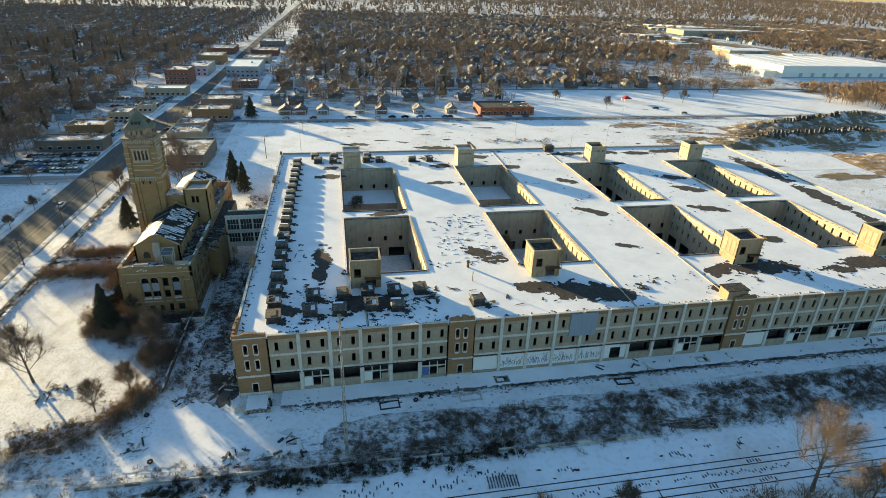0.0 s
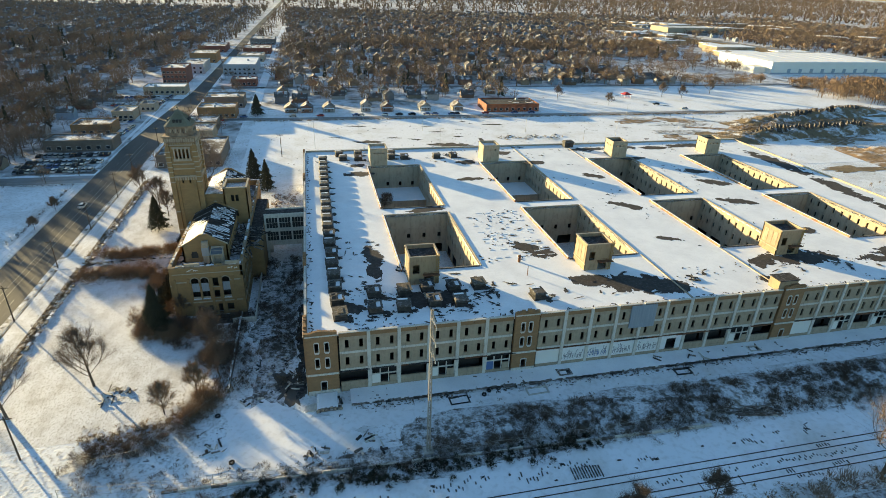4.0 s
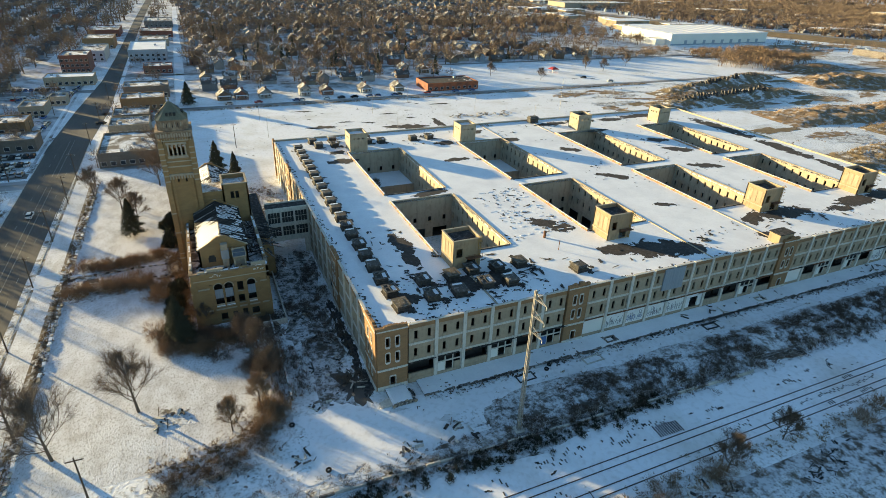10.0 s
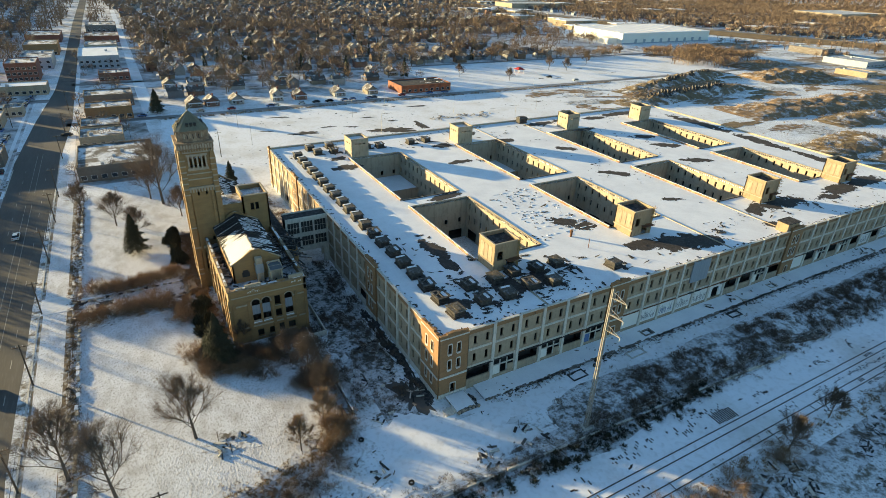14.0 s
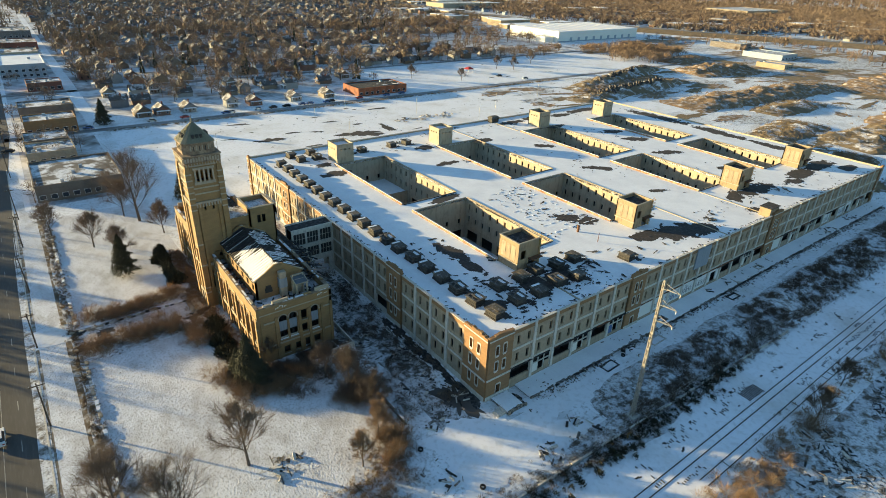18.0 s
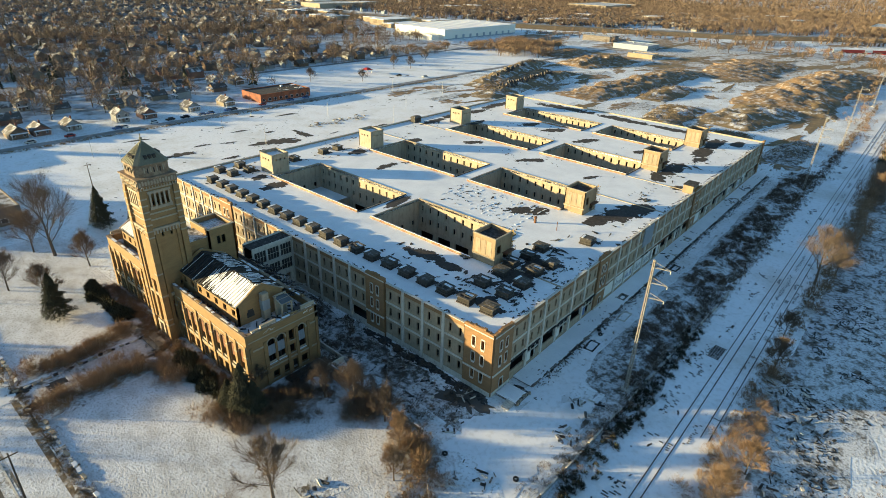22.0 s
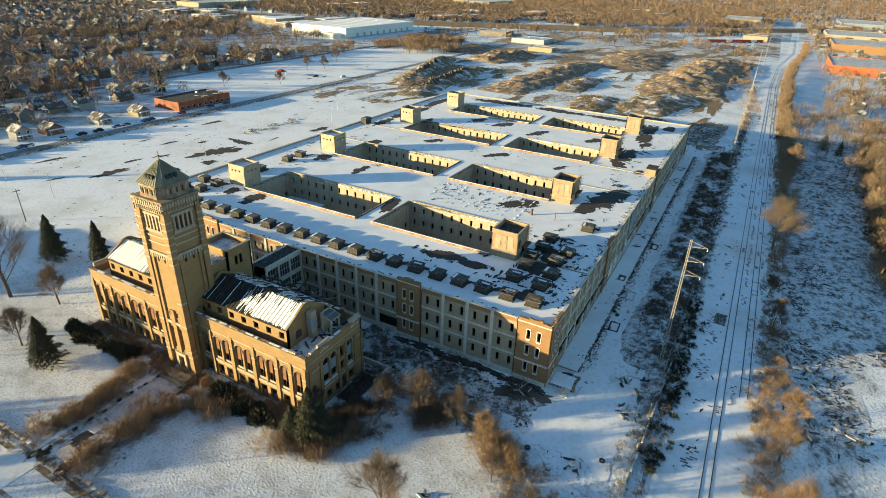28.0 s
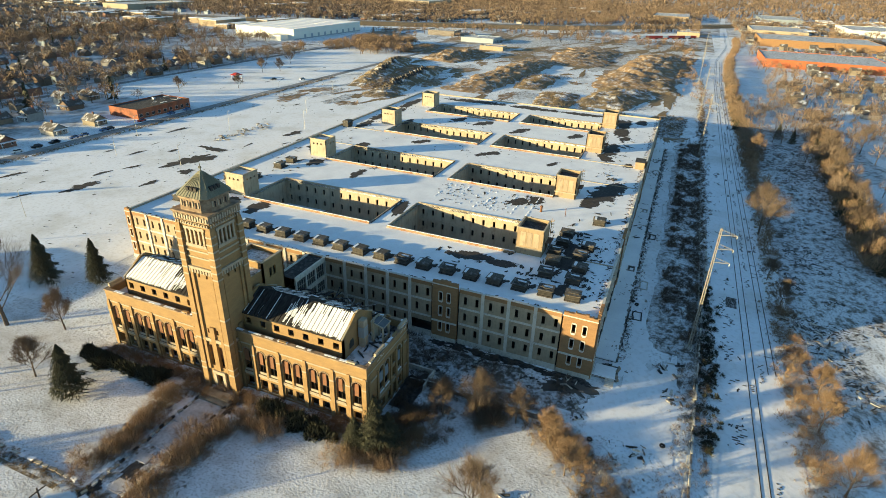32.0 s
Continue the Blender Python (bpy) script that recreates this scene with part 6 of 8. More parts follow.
stuff("edge_trees", scatter(rng, edge_t, pe_[pe_ok], G, rng.uniform(5, 11, int(pe_ok.sum()))), WOODS, "bare trees round the works and gardens", "trees")
pm = np.concatenate([pm, pm2, pe_[~pe_ok], pm5])
stuff("distant_trees", scatter(rng, mid_t, pm, G, rng.uniform(8, 14, len(pm))), FARWOODS, "bare distant trees between roofs", "trees")
pf = np.concatenate([woods(15000, -2600, 3400, 1500, 3900, lambda x, y: clumpy(x, y, 160, -0.3)), woods(9000, 1400, 3900, -900, 1500, lambda x, y: clumpy(x, y, 120, -0.1)), woods(3000, -2600, -1000, 0, 1500, lambda x, y: x < 0)])
pf = np.concatenate([pf, woods(14000, -5000, 5000, 1500, 5000, lambda x, y: (np.hypot(x, y) > 2400) & (np.hypot(x, y) < 4900)), woods(7000, 1500, 5000, -3500, 1500, lambda x, y: np.hypot(x, y) < 4900)])
_w = scatter(rng, far_t, pf, 0.0, rng.uniform(11, 19, len(pf)), 1.5)
_u = np.clip((np.hypot(_w[:, 0, 0], _w[:, 0, 1]) - 2600) / 2300, 0, 1)
_w[:, :, 2] += (G + 26.0 * _u * _u * (3 - 2 * _u))[:, None]
stuff("far_woods", _w, FARWOODS, "far bare woods towards the horizon", "woods")


ever_t = []
for s in range(3):
    g_ = np.random.default_rng(700 + s)
    u = np.sort(g_.random(70))
    a, r = g_.uniform(0, 2 * np.pi, 70), 0.27 * (1.05 - u) * g_.uniform(0.5, 1, 70)
    ever_t.append(blades(g_, np.stack([0.2 * r * np.cos(a), 0.2 * r * np.sin(a), 0.1 + 0.9 * u], axis=1), np.stack([r * np.cos(a), r * np.sin(a), 0.02 + 0.9 * u], axis=1), np.full(70, 0.12)))
pe = np.concatenate([woods(150, -420, 430, 362, 800, lambda x, y: ~east_open(x, y)), woods(60, -500, -150, 250, 700, lambda x, y: x < 0)])
stuff("garden_evergreens", scatter(rng, ever_t, pe, G, rng.uniform(7, 15, len(pe))), NEEDLE, "dark evergreens standing among bare trees", "trees")
# low works and stores far off
hw, hr = M(), M()
for x0, x1, y0, y1, n in ((980, 1500, -420, -20, 46), (620, 1020, 1010, 1230, 40), (450, 600, 640, 980, 14), (760, 1000, 560, 900, 10), (1000, 1500, 200, 520, 14)):
    for x, y in woods(n, x0, x1, y0, y1, lambda x, y: x > 0):
        w, d, h = rng.uniform(14, 60), rng.uniform(12, 34), rng.uniform(4, 8)
        hw.box(x, y, G, x + w, y + d, G + h)
        hr.box(x - 0.4, y - 0.4, G + h, x + w + 0.4, y + d + 0.4, G + h + 0.5)
tagged(part("distant_works_walls", hw, PANEL), "low tan and pale works far off", "buildings", kind="stuff")
tagged(part("distant_works_roofs", hr, SNOW_ROOF), "flat snowy roofs of far works", "roofs", kind="stuff")


# ---- near ground: platform, railway, scrub ----
dock = thing("loading_platform", "snow-covered concrete loading platform along the factory", "platform", pose(0, 0, 0), kind="structure")
PLAT = G + 0.5     # top of the platform
for k in range(15):
    x0 = -13.8 + k * 12.6
    part("platform_slab", box(x0 + 0.03, 91.7, G, x0 + 12.57, 96.4, PLAT - 0.06), BOARD, dock)
    sn, xa = M(), x0
    while xa < x0 + 12.6:
        xb = min(x0 + 12.6, xa + rnd(0.3, 1.1))
        sn.box(xa, 91.75 + rnd(-0.12, 0.3), G + 0.2, xb, 96.4, PLAT)
        xa = xb
    part("platform_snow", sn, SNOW_ROOF, dock, "snow on the platform with a ragged edge")
    xa = x0
    while xa < x0 + 12.4:
        l = rnd(0.8, 4.5)
        if rnd(0, 1) < 0.8:
            part("edge_beam", M().box(0, -0.22, 0, min(l, x0 + 12.55 - xa), rnd(0.05, 0.25), 0.28, pose(xa, 91.5 + rnd(-0.15, 0.15), PLAT - 0.25 + rnd(-0.1, 0.05), rnd(-8, 8), 0, rnd(-2, 2))), BURNT if rnd(0, 1) < 0.6 else BOARD, dock, "weathered timber edge beam")
        xa += l + rnd(0.1, 0.9)
porch = thing("entrance_steps", "broken snowy concrete porch and steps at the factory corner", "steps", pose(-20.6, 90.2, G))
part("landing", M().taper(0.0, 0.7, 4.4, 5.9, 0, 0.62, 0.2), BOARD, porch, "crumbling porch platform")
part("landing_snow", M().taper(0.0, 0.9, 4.35, 5.88, 0.5, 0.76, 0.45), SNOW_ROOF, porch, "smooth snow on the porch")
for k in range(5):
    part("step", box(-0.45 * (k + 1), 1.2, 0, -0.45 * k, 3.0, 0.6 - 0.11 * k), PIER, porch)
pq = random.Random(9)
for k in range(16):
    u = k / 15
    part("broken_edge", M().box(-0.3, -0.22, -0.2, 0.34, 0.2, pq.uniform(0.1, 0.35), pose(0.2 + 4.4 * u, 0.6 + 0.5 * math.sin(u * 3.0), 0.45, pq.uniform(-20, 20), pq.uniform(-15, 15), pq.uniform(-30, 30))), (PANEL, BURNT, BOARD)[k % 3], porch)
for k in range(5):
    part("broken_edge", M().box(-0.25, -0.4, -0.3, 0.25, 0.4, 0.25, pose(4.5 + pq.uniform(-.1, .3), 1.2 + k * 0.7, 0.35, pq.uniform(-15, 15), 0, pq.uniform(-20, 20))), (BURNT, BOARD)[k % 2], porch)
TYRES = [(13.5, 90.0), (14.8, 91.0), (-39.4, 93.4), (-35.5, 80.9)]
for x, y in TYRES:
    ty = thing("old_tyre", "old black tyre lying in the snow", "tyre", pose(x, y, G + 0.1, rnd(-8, 8), rnd(-8, 8), 0))
    tm = M()
    for k in range(16):
        tm.box(0.26, -0.105, 0, 0.5, 0.105, 0.24, Matrix.Rotation(2 * math.pi * k / 16, 4, "Z"))
    part("tread", tm, TYRE, ty)


def debris(name, label, x, y, z, n, rad, seed, mats=(BOARD, BURNT, PIER), size=1.6):
    d = thing(name, label, "debris", pose(x, y, z))
    r = random.Random(seed)
    for k in range(n):
        a, q = r.uniform(0, 6.28), rad * math.sqrt(r.random())
        l, w, h = r.uniform(0.25, size * 0.7), r.uniform(0.06, 0.26), r.uniform(0.06, 0.25)
        t = pose(q * math.cos(a), q * math.sin(a), 0.02 * k % 0.3, r.uniform(-10, 10), r.uniform(-12, 12), r.uniform(0, 180))
        part("plank" if k % 3 else "chunk", M().box(-l, -w, -0.02, l, w, h, t), mats[k % len(mats)], d)
    return d


DEB = "heap of broken boards and rubble in the snow"
for k, (x, y, n, rad) in enumerate(((66, 93.5, 6, 2.2), (56, 93.8, 4, 1.5), (70, 76, 18, 3.2), (-11, 81, 12, 3), (12, 48.5, 46, 7), (-7, 43.5, 30, 6), (22, 51, 30, 5), (-60, 103.5, 14, 3), (-33, 97, 10, 2.5), (-26, 100, 16, 3.0),
                                    (-39, 84.5, 10, 2.0), (-30, 108, 16, 3.5), (-27, 118, 14, 3), (-31, 128, 14, 3), (130, 92.5, 12, 4), (150, 93, 16, 4), (95, 79, 12, 3), (40, 76.5, 12, 4), (16, 77, 12, 3.5), (-21, 80, 12, 2.5), (-16, 74, 10, 2))):
    debris("debris_heap", DEB, x, y, PLAT if 91 < y < 96 and x > -14 else G, n, rad, k)
for k, (x, y, n, rad) in enumerate(((70.8, 106, 9, 1.6), (115.3, 106.3, 9, 1.8), (19, 107.4, 9, 2.0), (1.0, 122.2, 8, 1.4), (44.0, 184, 8, 1.8), (34, 216, 8, 1.6), (66, 223, 6, 2))):
    debris("roof_wreckage", "collapsed dark skylight frame on the snowy roof", x, y, DECK + 0.02, n, rad, 50 + k, (BURNT, BOARD, BURNT))
bh = thing("roof_hut", "small dark rooftop hut at the roof edge", "hut", pose(89.5, 222.6, DECK))
part("wall", box(-2, -1.3, 0, 2, 1.3, 2.0), VENTMAT, bh)
part("roof", M().taper(-2.4, -1.7, 2.4, 1.7, 2.0, 2.8, 0.7), VENTTOP, bh, "snow-dusted hut roof")
part("door", box(-0.5, -1.36, 0, 0.4, -1.3, 1.7), DARK, bh)
ch = thing("roof_chimney", "short rusty iron chimney on the snowy roof", "chimney", pose(31.0, 121.2, DECK))
part("flue", M().tube((0, 0, 0), (0, 0, 1.5), 0.35, 0.35, 10), RUST, ch)
part("cowl", M().tube((0, 0, 1.55), (0, 0, 1.9), 0.5, 0.3, 10), RUST, ch)
rp = thing("roof_pipe", "thin dark vent pipe on the roof", "pipe", pose(30.5, 114, DECK))
part("pipe", M().tube((0, 0, 0), (0, 0, 2.6), 0.09, 0.09, 6), RUST, rp)
kb = thing("brick_kiosk", "low tan roof housing above the front wall", "housing", pose(66.3 + 23.2, 98.4, DECK))
part("wall", box(-2.6, -1.5, 0, 2.6, 1.7, 2.6), PENT, kb)
part("roof", box(-2.8, -1.7, 2.6, 2.8, 1.9, 2.8), BURNT, kb)


# railway
CORRIDOR = ((-260, 64.5, 7.6), (170, 65.2, 7.6), (420, 64.8, 6.2), (565, 60.8, 6.4), (640, 53.5, 6.0), (712, 46.0, 5.8), (1074, 39.4, 5.2), (1405, 29.0, 4.0))


def centre(x):
    """The middle of the railway land at x, and its half width."""
    for (xa, ya, wa), (xb, yb, wb) in zip(CORRIDOR, CORRIDOR[1:]):
        if x <= xb:
            u = (x - xa) / (xb - xa)
            return ya + (yb - ya) * u, wa + (wb - wa) * u
    return CORRIDOR[-1][1:]


bm_ = M()
XS = list(range(-80, 1410, 15))
for xa, xb in zip(XS, XS[1:]):
    (ya, wa), (yb, wb) = centre(xa), centre(xb)
    bm_.quad((xa, ya - wa, G + 0.03), (xb, yb - wb, G + 0.03), (xb, yb + wb, G + 0.03), (xa, ya + wa, G + 0.03))
bed = part("ballast_bed", bm_, SNOW_FIELD)
tagged(bed, "snowy railway ballast bed", "railway bed", kind="structure")
RAILDARK = mat("dark_rail", (0.075, 0.05, 0.036), 0.7, (0.045, 0.034, 0.028), 1.0, 0.5, 0.2, None, 6, 0, 0.2, 0.02, metal=0.2)


def track(off, x0, x1, seed, sleepers):
    t = thing("railway_track", "rusty railway track half buried in snow", "railway track", pose(0, 0, G + 0.03))
    for s in (-0.74, 0.74):
        m = M()
        xs = [x0] + [x for x in XS if x0 < x < x1] + [x1]
        for xa, xb in zip(xs, xs[1:]):
            ya, yb = centre(xa)[0] + off + s, centre(xb)[0] + off + s
            m.quad((xa, ya - 0.075, 0.08), (xb, yb - 0.075, 0.08), (xb, yb + 0.075, 0.08), (xa, ya + 0.075, 0.08))
            m.quad((xa, ya - 0.075, 0), (xb, yb - 0.075, 0), (xb, yb - 0.075, 0.08), (xa, ya - 0.075, 0.08))
            m.quad((xa, ya + 0.075, 0.08), (xb, yb + 0.075, 0.08), (xb, yb + 0.075, 0), (xa, ya + 0.075, 0))
        part("rail", m, RAILDARK, t)
    r = random.Random(seed)
    me = box(-0.10, -1.0, 0.0, 0.10, 1.0, 0.05).mesh("sleeper", BOARD)
    for k in range(sleepers):
        x = x0 + (x1 - x0) * (r.random() ** 1.6)
        if noise.noise(Vector((x / 9, off, seed))) > -0.1:
            part("sleeper", me, None, t, at=pose(round(x / 0.62) * 0.62, centre(x)[0] + off, 0, 0, 0, r.uniform(-2, 2)))
    return t


track(-0.6, -130, 1000, 3, 24)
track(-4.9, -4, 560, 4, 12)


OLDWOOD = mat("old_sleeper", (0.10, 0.085, 0.072), 0.9, (0.05, 0.043, 0.038), 1.0, 0.5, 0.2, (0.6, 0.61, 0.64), 1.1, 0.55, 0.3, 0.03)


def ladder(off, wob, x0, x1, lo, hi, seed, cut, label):
    """Ends of old sleepers lying across the line, in broken runs."""
    r = random.Random(seed)
    m = M()
    x = x0
    while x < x1:
        if noise.noise(Vector((x / 7.0, seed * 3.3, 1.0))) + 0.5 * noise.noise(Vector((x / 31.0, seed * 1.7, 5.0))) > cut:
            l = r.uniform(lo, hi) / 2
            m.box(-0.11, -l, 0, 0.11, l, r.uniform(0.04, 0.12), pose(x, centre(x)[0] + off + r.gauss(0, wob), G + 0.03, 0, 0, r.gauss(0, 5)))
        x += 0.62
    return tagged(part("sleeper_ends", m, OLDWOOD), label, "sleepers", kind="stuff")


ladder(2.9, 0.7, -110, 330, 0.4, 1.3, 1, 0.34, "row of dark half-buried sleepers beside the track")
ladder(4.0, 0.6, -70, 200, 0.3, 0.8, 2, 0.40, "row of dark half-buried sleepers beside the track")
ladder(-0.6, 0.05, -110, 420, 0.4, 0.9, 3, 0.56, "dark sleepers showing between the rails")
ladder(-2.7, 0.25, -110, 420, 0.25, 0.6, 4, 0.02, "row of dark half-buried sleepers between the tracks")
ladder(-4.9, 0.1, -4, 420, 0.5, 0.9, 5, 0.50, "dark sleepers showing between the rails")
ladder(-6.4, 0.25, 20, 380, 0.25, 0.6, 6, 0.10, "dark sleeper ends beside the siding")
for k in range(34):
    x = rnd(-45, 120)
    patch("ballast_spot", x, rnd(66, 70), rnd(0.15, 0.7), rnd(0.1, 0.3), rnd(-20, 20), 300 + k, G + 0.05 + 0.0003 * k, BURNT, bed)
stack = thing("sleeper_stack", "old sleepers laid side by side in the snow", "sleepers", pose(23.0, 67.2, G + 0.03, 0, 0, -3))
for k in range(11):
    part("sleeper", box(k * 0.52, -1.3 + rnd(-.15, .15), 0, k * 0.52 + 0.2, 1.2 + rnd(-.15, .15), 0.14), OLDWOOD, stack)


timber = thing("timber_pile", "long snowy timbers piled beside the railway", "timber", pose(66, 75.0, G, 0, 0, -3))
for k in range(12):
    part("plank", M().box(-rnd(2.5, 5.0), -0.15, 0, rnd(2.5, 5.0), 0.15, 0.2, pose(rnd(-2, 3), rnd(-1.3, 1.3), 0.15 * (k % 4), 0, rnd(-2, 2), rnd(-16, 16))), BOARD, timber)
rail_wall = thing("low_wall", "low broken concrete wall along the railway land", "wall", pose(0, 0, G))
for k in range(40):
    x = -46 + 2.6 * k
    if rnd(0, 1) < 0.82:
        part("wall_block", M().box(0, -0.16, 0, 2.5, 0.16, rnd(0.35, 0.75), pose(x, 76.2 - 0.033 * (x + 43), 0, rnd(-4, 4), 0, rnd(-2, 1))), PIER if k % 3 else BOARD, rail_wall)


def bushes(name, label, material, templates, n, region, size, seed, category="shrubs", z=G):
    """region: a function that gives n places from a generator."""
    g = np.random.default_rng(seed)
    xy = region(g, n)
    return stuff(name, scatter(g, templates, xy, z, g.uniform(size[0], size[1], len(xy)), 1.0), material, label, category)


def strip(x0, x1, y0, y1, clump=0.0, s=7.0):
    def f(g, n):
        x, y = g.uniform(x0, x1, n), g.uniform(y0, y1, n)
        k = np.array([noise.noise(Vector((a / s, b / s, 9.7))) for a, b in zip(x, y)]) > clump
        return np.stack([x[k], y[k]], axis=1)
    return f


def line(pts, width):
    def f(g, n):
        out = []
        segs = list(zip(pts, pts[1:]))
        ln = np.array([math.hypot(b[0] - a[0], b[1] - a[1]) for a, b in segs])
        w = g.choice(len(segs), n, p=ln / ln.sum())
        u = g.random(n)
        for i, t in zip(w, u):
            a, b = segs[i]
            out.append((a[0] + (b[0] - a[0]) * t, a[1] + (b[1] - a[1]) * t))
        return np.array(out) + g.normal(0, width, (n, 2))
    return f


BT = [bush_template(60 + s, 58, 0.029) for s in range(5)]
BF = [bush_template(160 + s, 170, 0.013) for s in range(5)]
BW = [bush_template(70 + s, 60, 0.10) for s in range(4)]
GT = [bush_template(80 + s, 26, 0.09) for s in range(4)]
bushes("scrub_band", "dark leafless scrub between platform and railway", SCRUB, BT, 3900, strip(-2, 190, 75.2, 84.6, -0.15), (0.7, 2.0), 1, "shrubs", G + 0.5)
bushes("scrub_band", "dense dark hedgerow along the railway fence", SCRUB, BT, 700, line([(-60, 74.2), (-20, 74.0), (20, 73.8), (200, 74.4), (420, 75)], 0.9), (0.6, 1.9), 42)
bushes("scrub_band", "dark low evergreen scrub along the fence", YEW, BW, 200, line([(-34, 73.5), (-18, 73), (12, 73), (30, 73.4)], 1.1), (0.6, 1.7), 2)
bushes("scrub_band", "thin leafless scrub beyond the platform", SCRUB, BT, 1300, line([(-60, 80), (-30, 77), (20, 75), (300, 74)], 1.5), (0.5, 1.8), 3)
bushes("dry_grass_tufts", "straw-coloured grass on the snowy bank", STRAW, GT, 700, strip(-5, 190, 73.5, 88, -0.05, 5), (0.3, 0.8), 4, "grass")
bushes("yard_scrub", "dark leafless scrub in the factory yard", SCRUB, BT, 1000, strip(-36.5, -23, 100, 160, -0.15, 6), (0.6, 2.2), 5)
bushes("yard_scrub", "tangled leafless scrub below the tower building", SCRUB, BT, 420, strip(-53, -37, 117, 130.5, -0.05, 5), (0.8, 2.6), 6)
bushes("russet_shrubs", "russet leafless shrubs along the building base", RUSSET, BF, 560, line([(-56, 133), (-56, 158), (-58.5, 158), (-58.5, 169), (-56.5, 169), (-56, 194)], 1.1), (0.8, 2.2), 7)
bushes("russet_shrubs", "russet leafless hedge beside the front path", RUSSET, BF, 150, line([(-82.5, 170), (-76, 169), (-68, 169.5), (-61, 171)], 1.5), (1.0, 4.0), 8)
bushes("russet_shrubs", "russet leafless hedge beside the front path", RUSSET, BF, 180, line([(-83, 155.5), (-76, 157), (-66, 156.5), (-62, 153), (-62, 147)], 1.6), (1.0, 4.2), 9)
bushes("russet_shrubs", "low russet weeds over rubble beside the factory wall", RUSSET, BT, 420, strip(-35, -23.5, 186, 217, -0.2, 6), (0.4, 1.3), 49)
bushes("scrub_band", "dark thicket below the lawn corner", SCRUB, BF, 80, line([(-62, 85.5), (-52, 86.5), (-44, 88.5)], 1.5), (1.0, 2.6), 51)
bushes("dark_hedge", "dark clipped yew bushes by the tower building", YEW, [bush_template(90 + s, 260, 0.10) for s in range(3)], 64, line([(-59, 176), (-60, 186), (-59.5, 198)], 0.6), (1.8, 3.2), 10)
bushes("dark_hedge", "dark yew bushes by the tower building", YEW, [bush_template(95 + s, 260, 0.10) for s in range(3)], 40, line([(-58, 151), (-58.6, 143), (-59, 136)], 0.7), (1.6, 3.2), 11)
bushes("russet_shrubs", "brown shrubs below the spruces", RUSSET, BF, 170, line([(-61, 133), (-59.5, 125), (-54, 123.5), (-49, 123)], 1.3), (1.4, 3.4), 45)
bushes("yard_scrub", "dense grey-brown thicket beside the yard wall", SCRUB, BF, 60, line([(-45, 113), (-42, 110.5), (-39.5, 112.5), (-42.5, 115)], 1.3), (2.0, 4.6), 46)
bushes("yard_scrub", "dense dark scrub at the foot of the building", SCRUB, BF, 130, line([(-53.5, 128.5), (-48, 126), (-46.5, 124.5)], 1.2), (1.2, 3.0), 47)
bushes("russet_shrubs", "russet shrubs at the edge of the lawn", RUSSET, BF, 44, line([(-43.5, 101), (-41.8, 96.5), (-45, 93)], 1.2), (1.2, 3.8), 12)
bushes("scrub_band", "leafless scrub at the corner of the lawn", SCRUB, BT, 130, line([(-62, 88), (-54, 88), (-47, 90), (-41, 95), (-39, 112), (-38.5, 128)], 1.4), (0.8, 2.6), 13)
bushes("dry_grass_tufts", "straw-coloured grass at the edge of the lawn", STRAW, GT, 800, line([(-62, 90), (-50, 92), (-43, 97), (-39, 104)], 1.8), (0.3, 1.0), 14, "grass")
bushes("dry_grass_tufts", "straw-coloured grass along the avenue border", STRAW, GT, 1500, line([(-84.5, 92), (-84.5, 152), (-84.5, 166), (-84.0, 240)], 0.7), (0.25, 0.8), 15, "grass")
bushes("scrub_band", "low leafless scrub along the avenue border", SCRUB, BT, 300, line([(-84.5, 92), (-84.5, 152), (-84.5, 166), (-84.0, 240)], 0.8), (0.4, 1.2), 16)
bushes("russet_shrubs", "russet thicket south of the railway", RUSSET, BF, 240, line([(-60, 50), (-36, 54), (-20, 54.5), (12, 55.5), (30, 54.5)], 2.0), (0.8, 3.4), 17)
bushes("dry_grass_tufts", "straw-coloured grass south of the railway", STRAW, GT, 1500, line([(-60, 56), (10, 57), (60, 56), (330, 55)], 1.4), (0.4, 1.3), 18, "grass")
bushes("scrub_band", "dark scrub on the rough ground", SCRUB, BT, 1300, strip(-60, 240, 18, 55, 0.18, 10), (0.5, 1.8), 19)
bushes("scrub_band", "snowy tussocks of dead scrub on the rough field", SCRUB, BT, 2100, strip(84, 215, 25, 54, -0.05, 6), (0.4, 1.3), 43)
bushes("scrub_band", "brown thicket along the railway", RUSSET, BT, 900, line([(60, 54.5), (170, 54.2), (330, 55.5), (440, 54.5), (560, 50), (640, 43), (720, 35), (840, 31)], 1.3), (1.0, 4.5), 20)
bushes("dry_grass_tufts", "tufts of dead grass on the lawn", STRAW, GT, 900, strip(-82, -44, 92, 152, 0.12, 9), (0.10, 0.3), 21, "grass")
bushes("dry_grass_tufts", "tufts of dead grass on the lawn", STRAW, GT, 600, strip(-82, -60, 172, 235, 0.12, 9), (0.10, 0.3), 22, "grass")

# low bank of tipped earth between the platform and the railway
bank = M()
NX_, NY_ = 232, 16
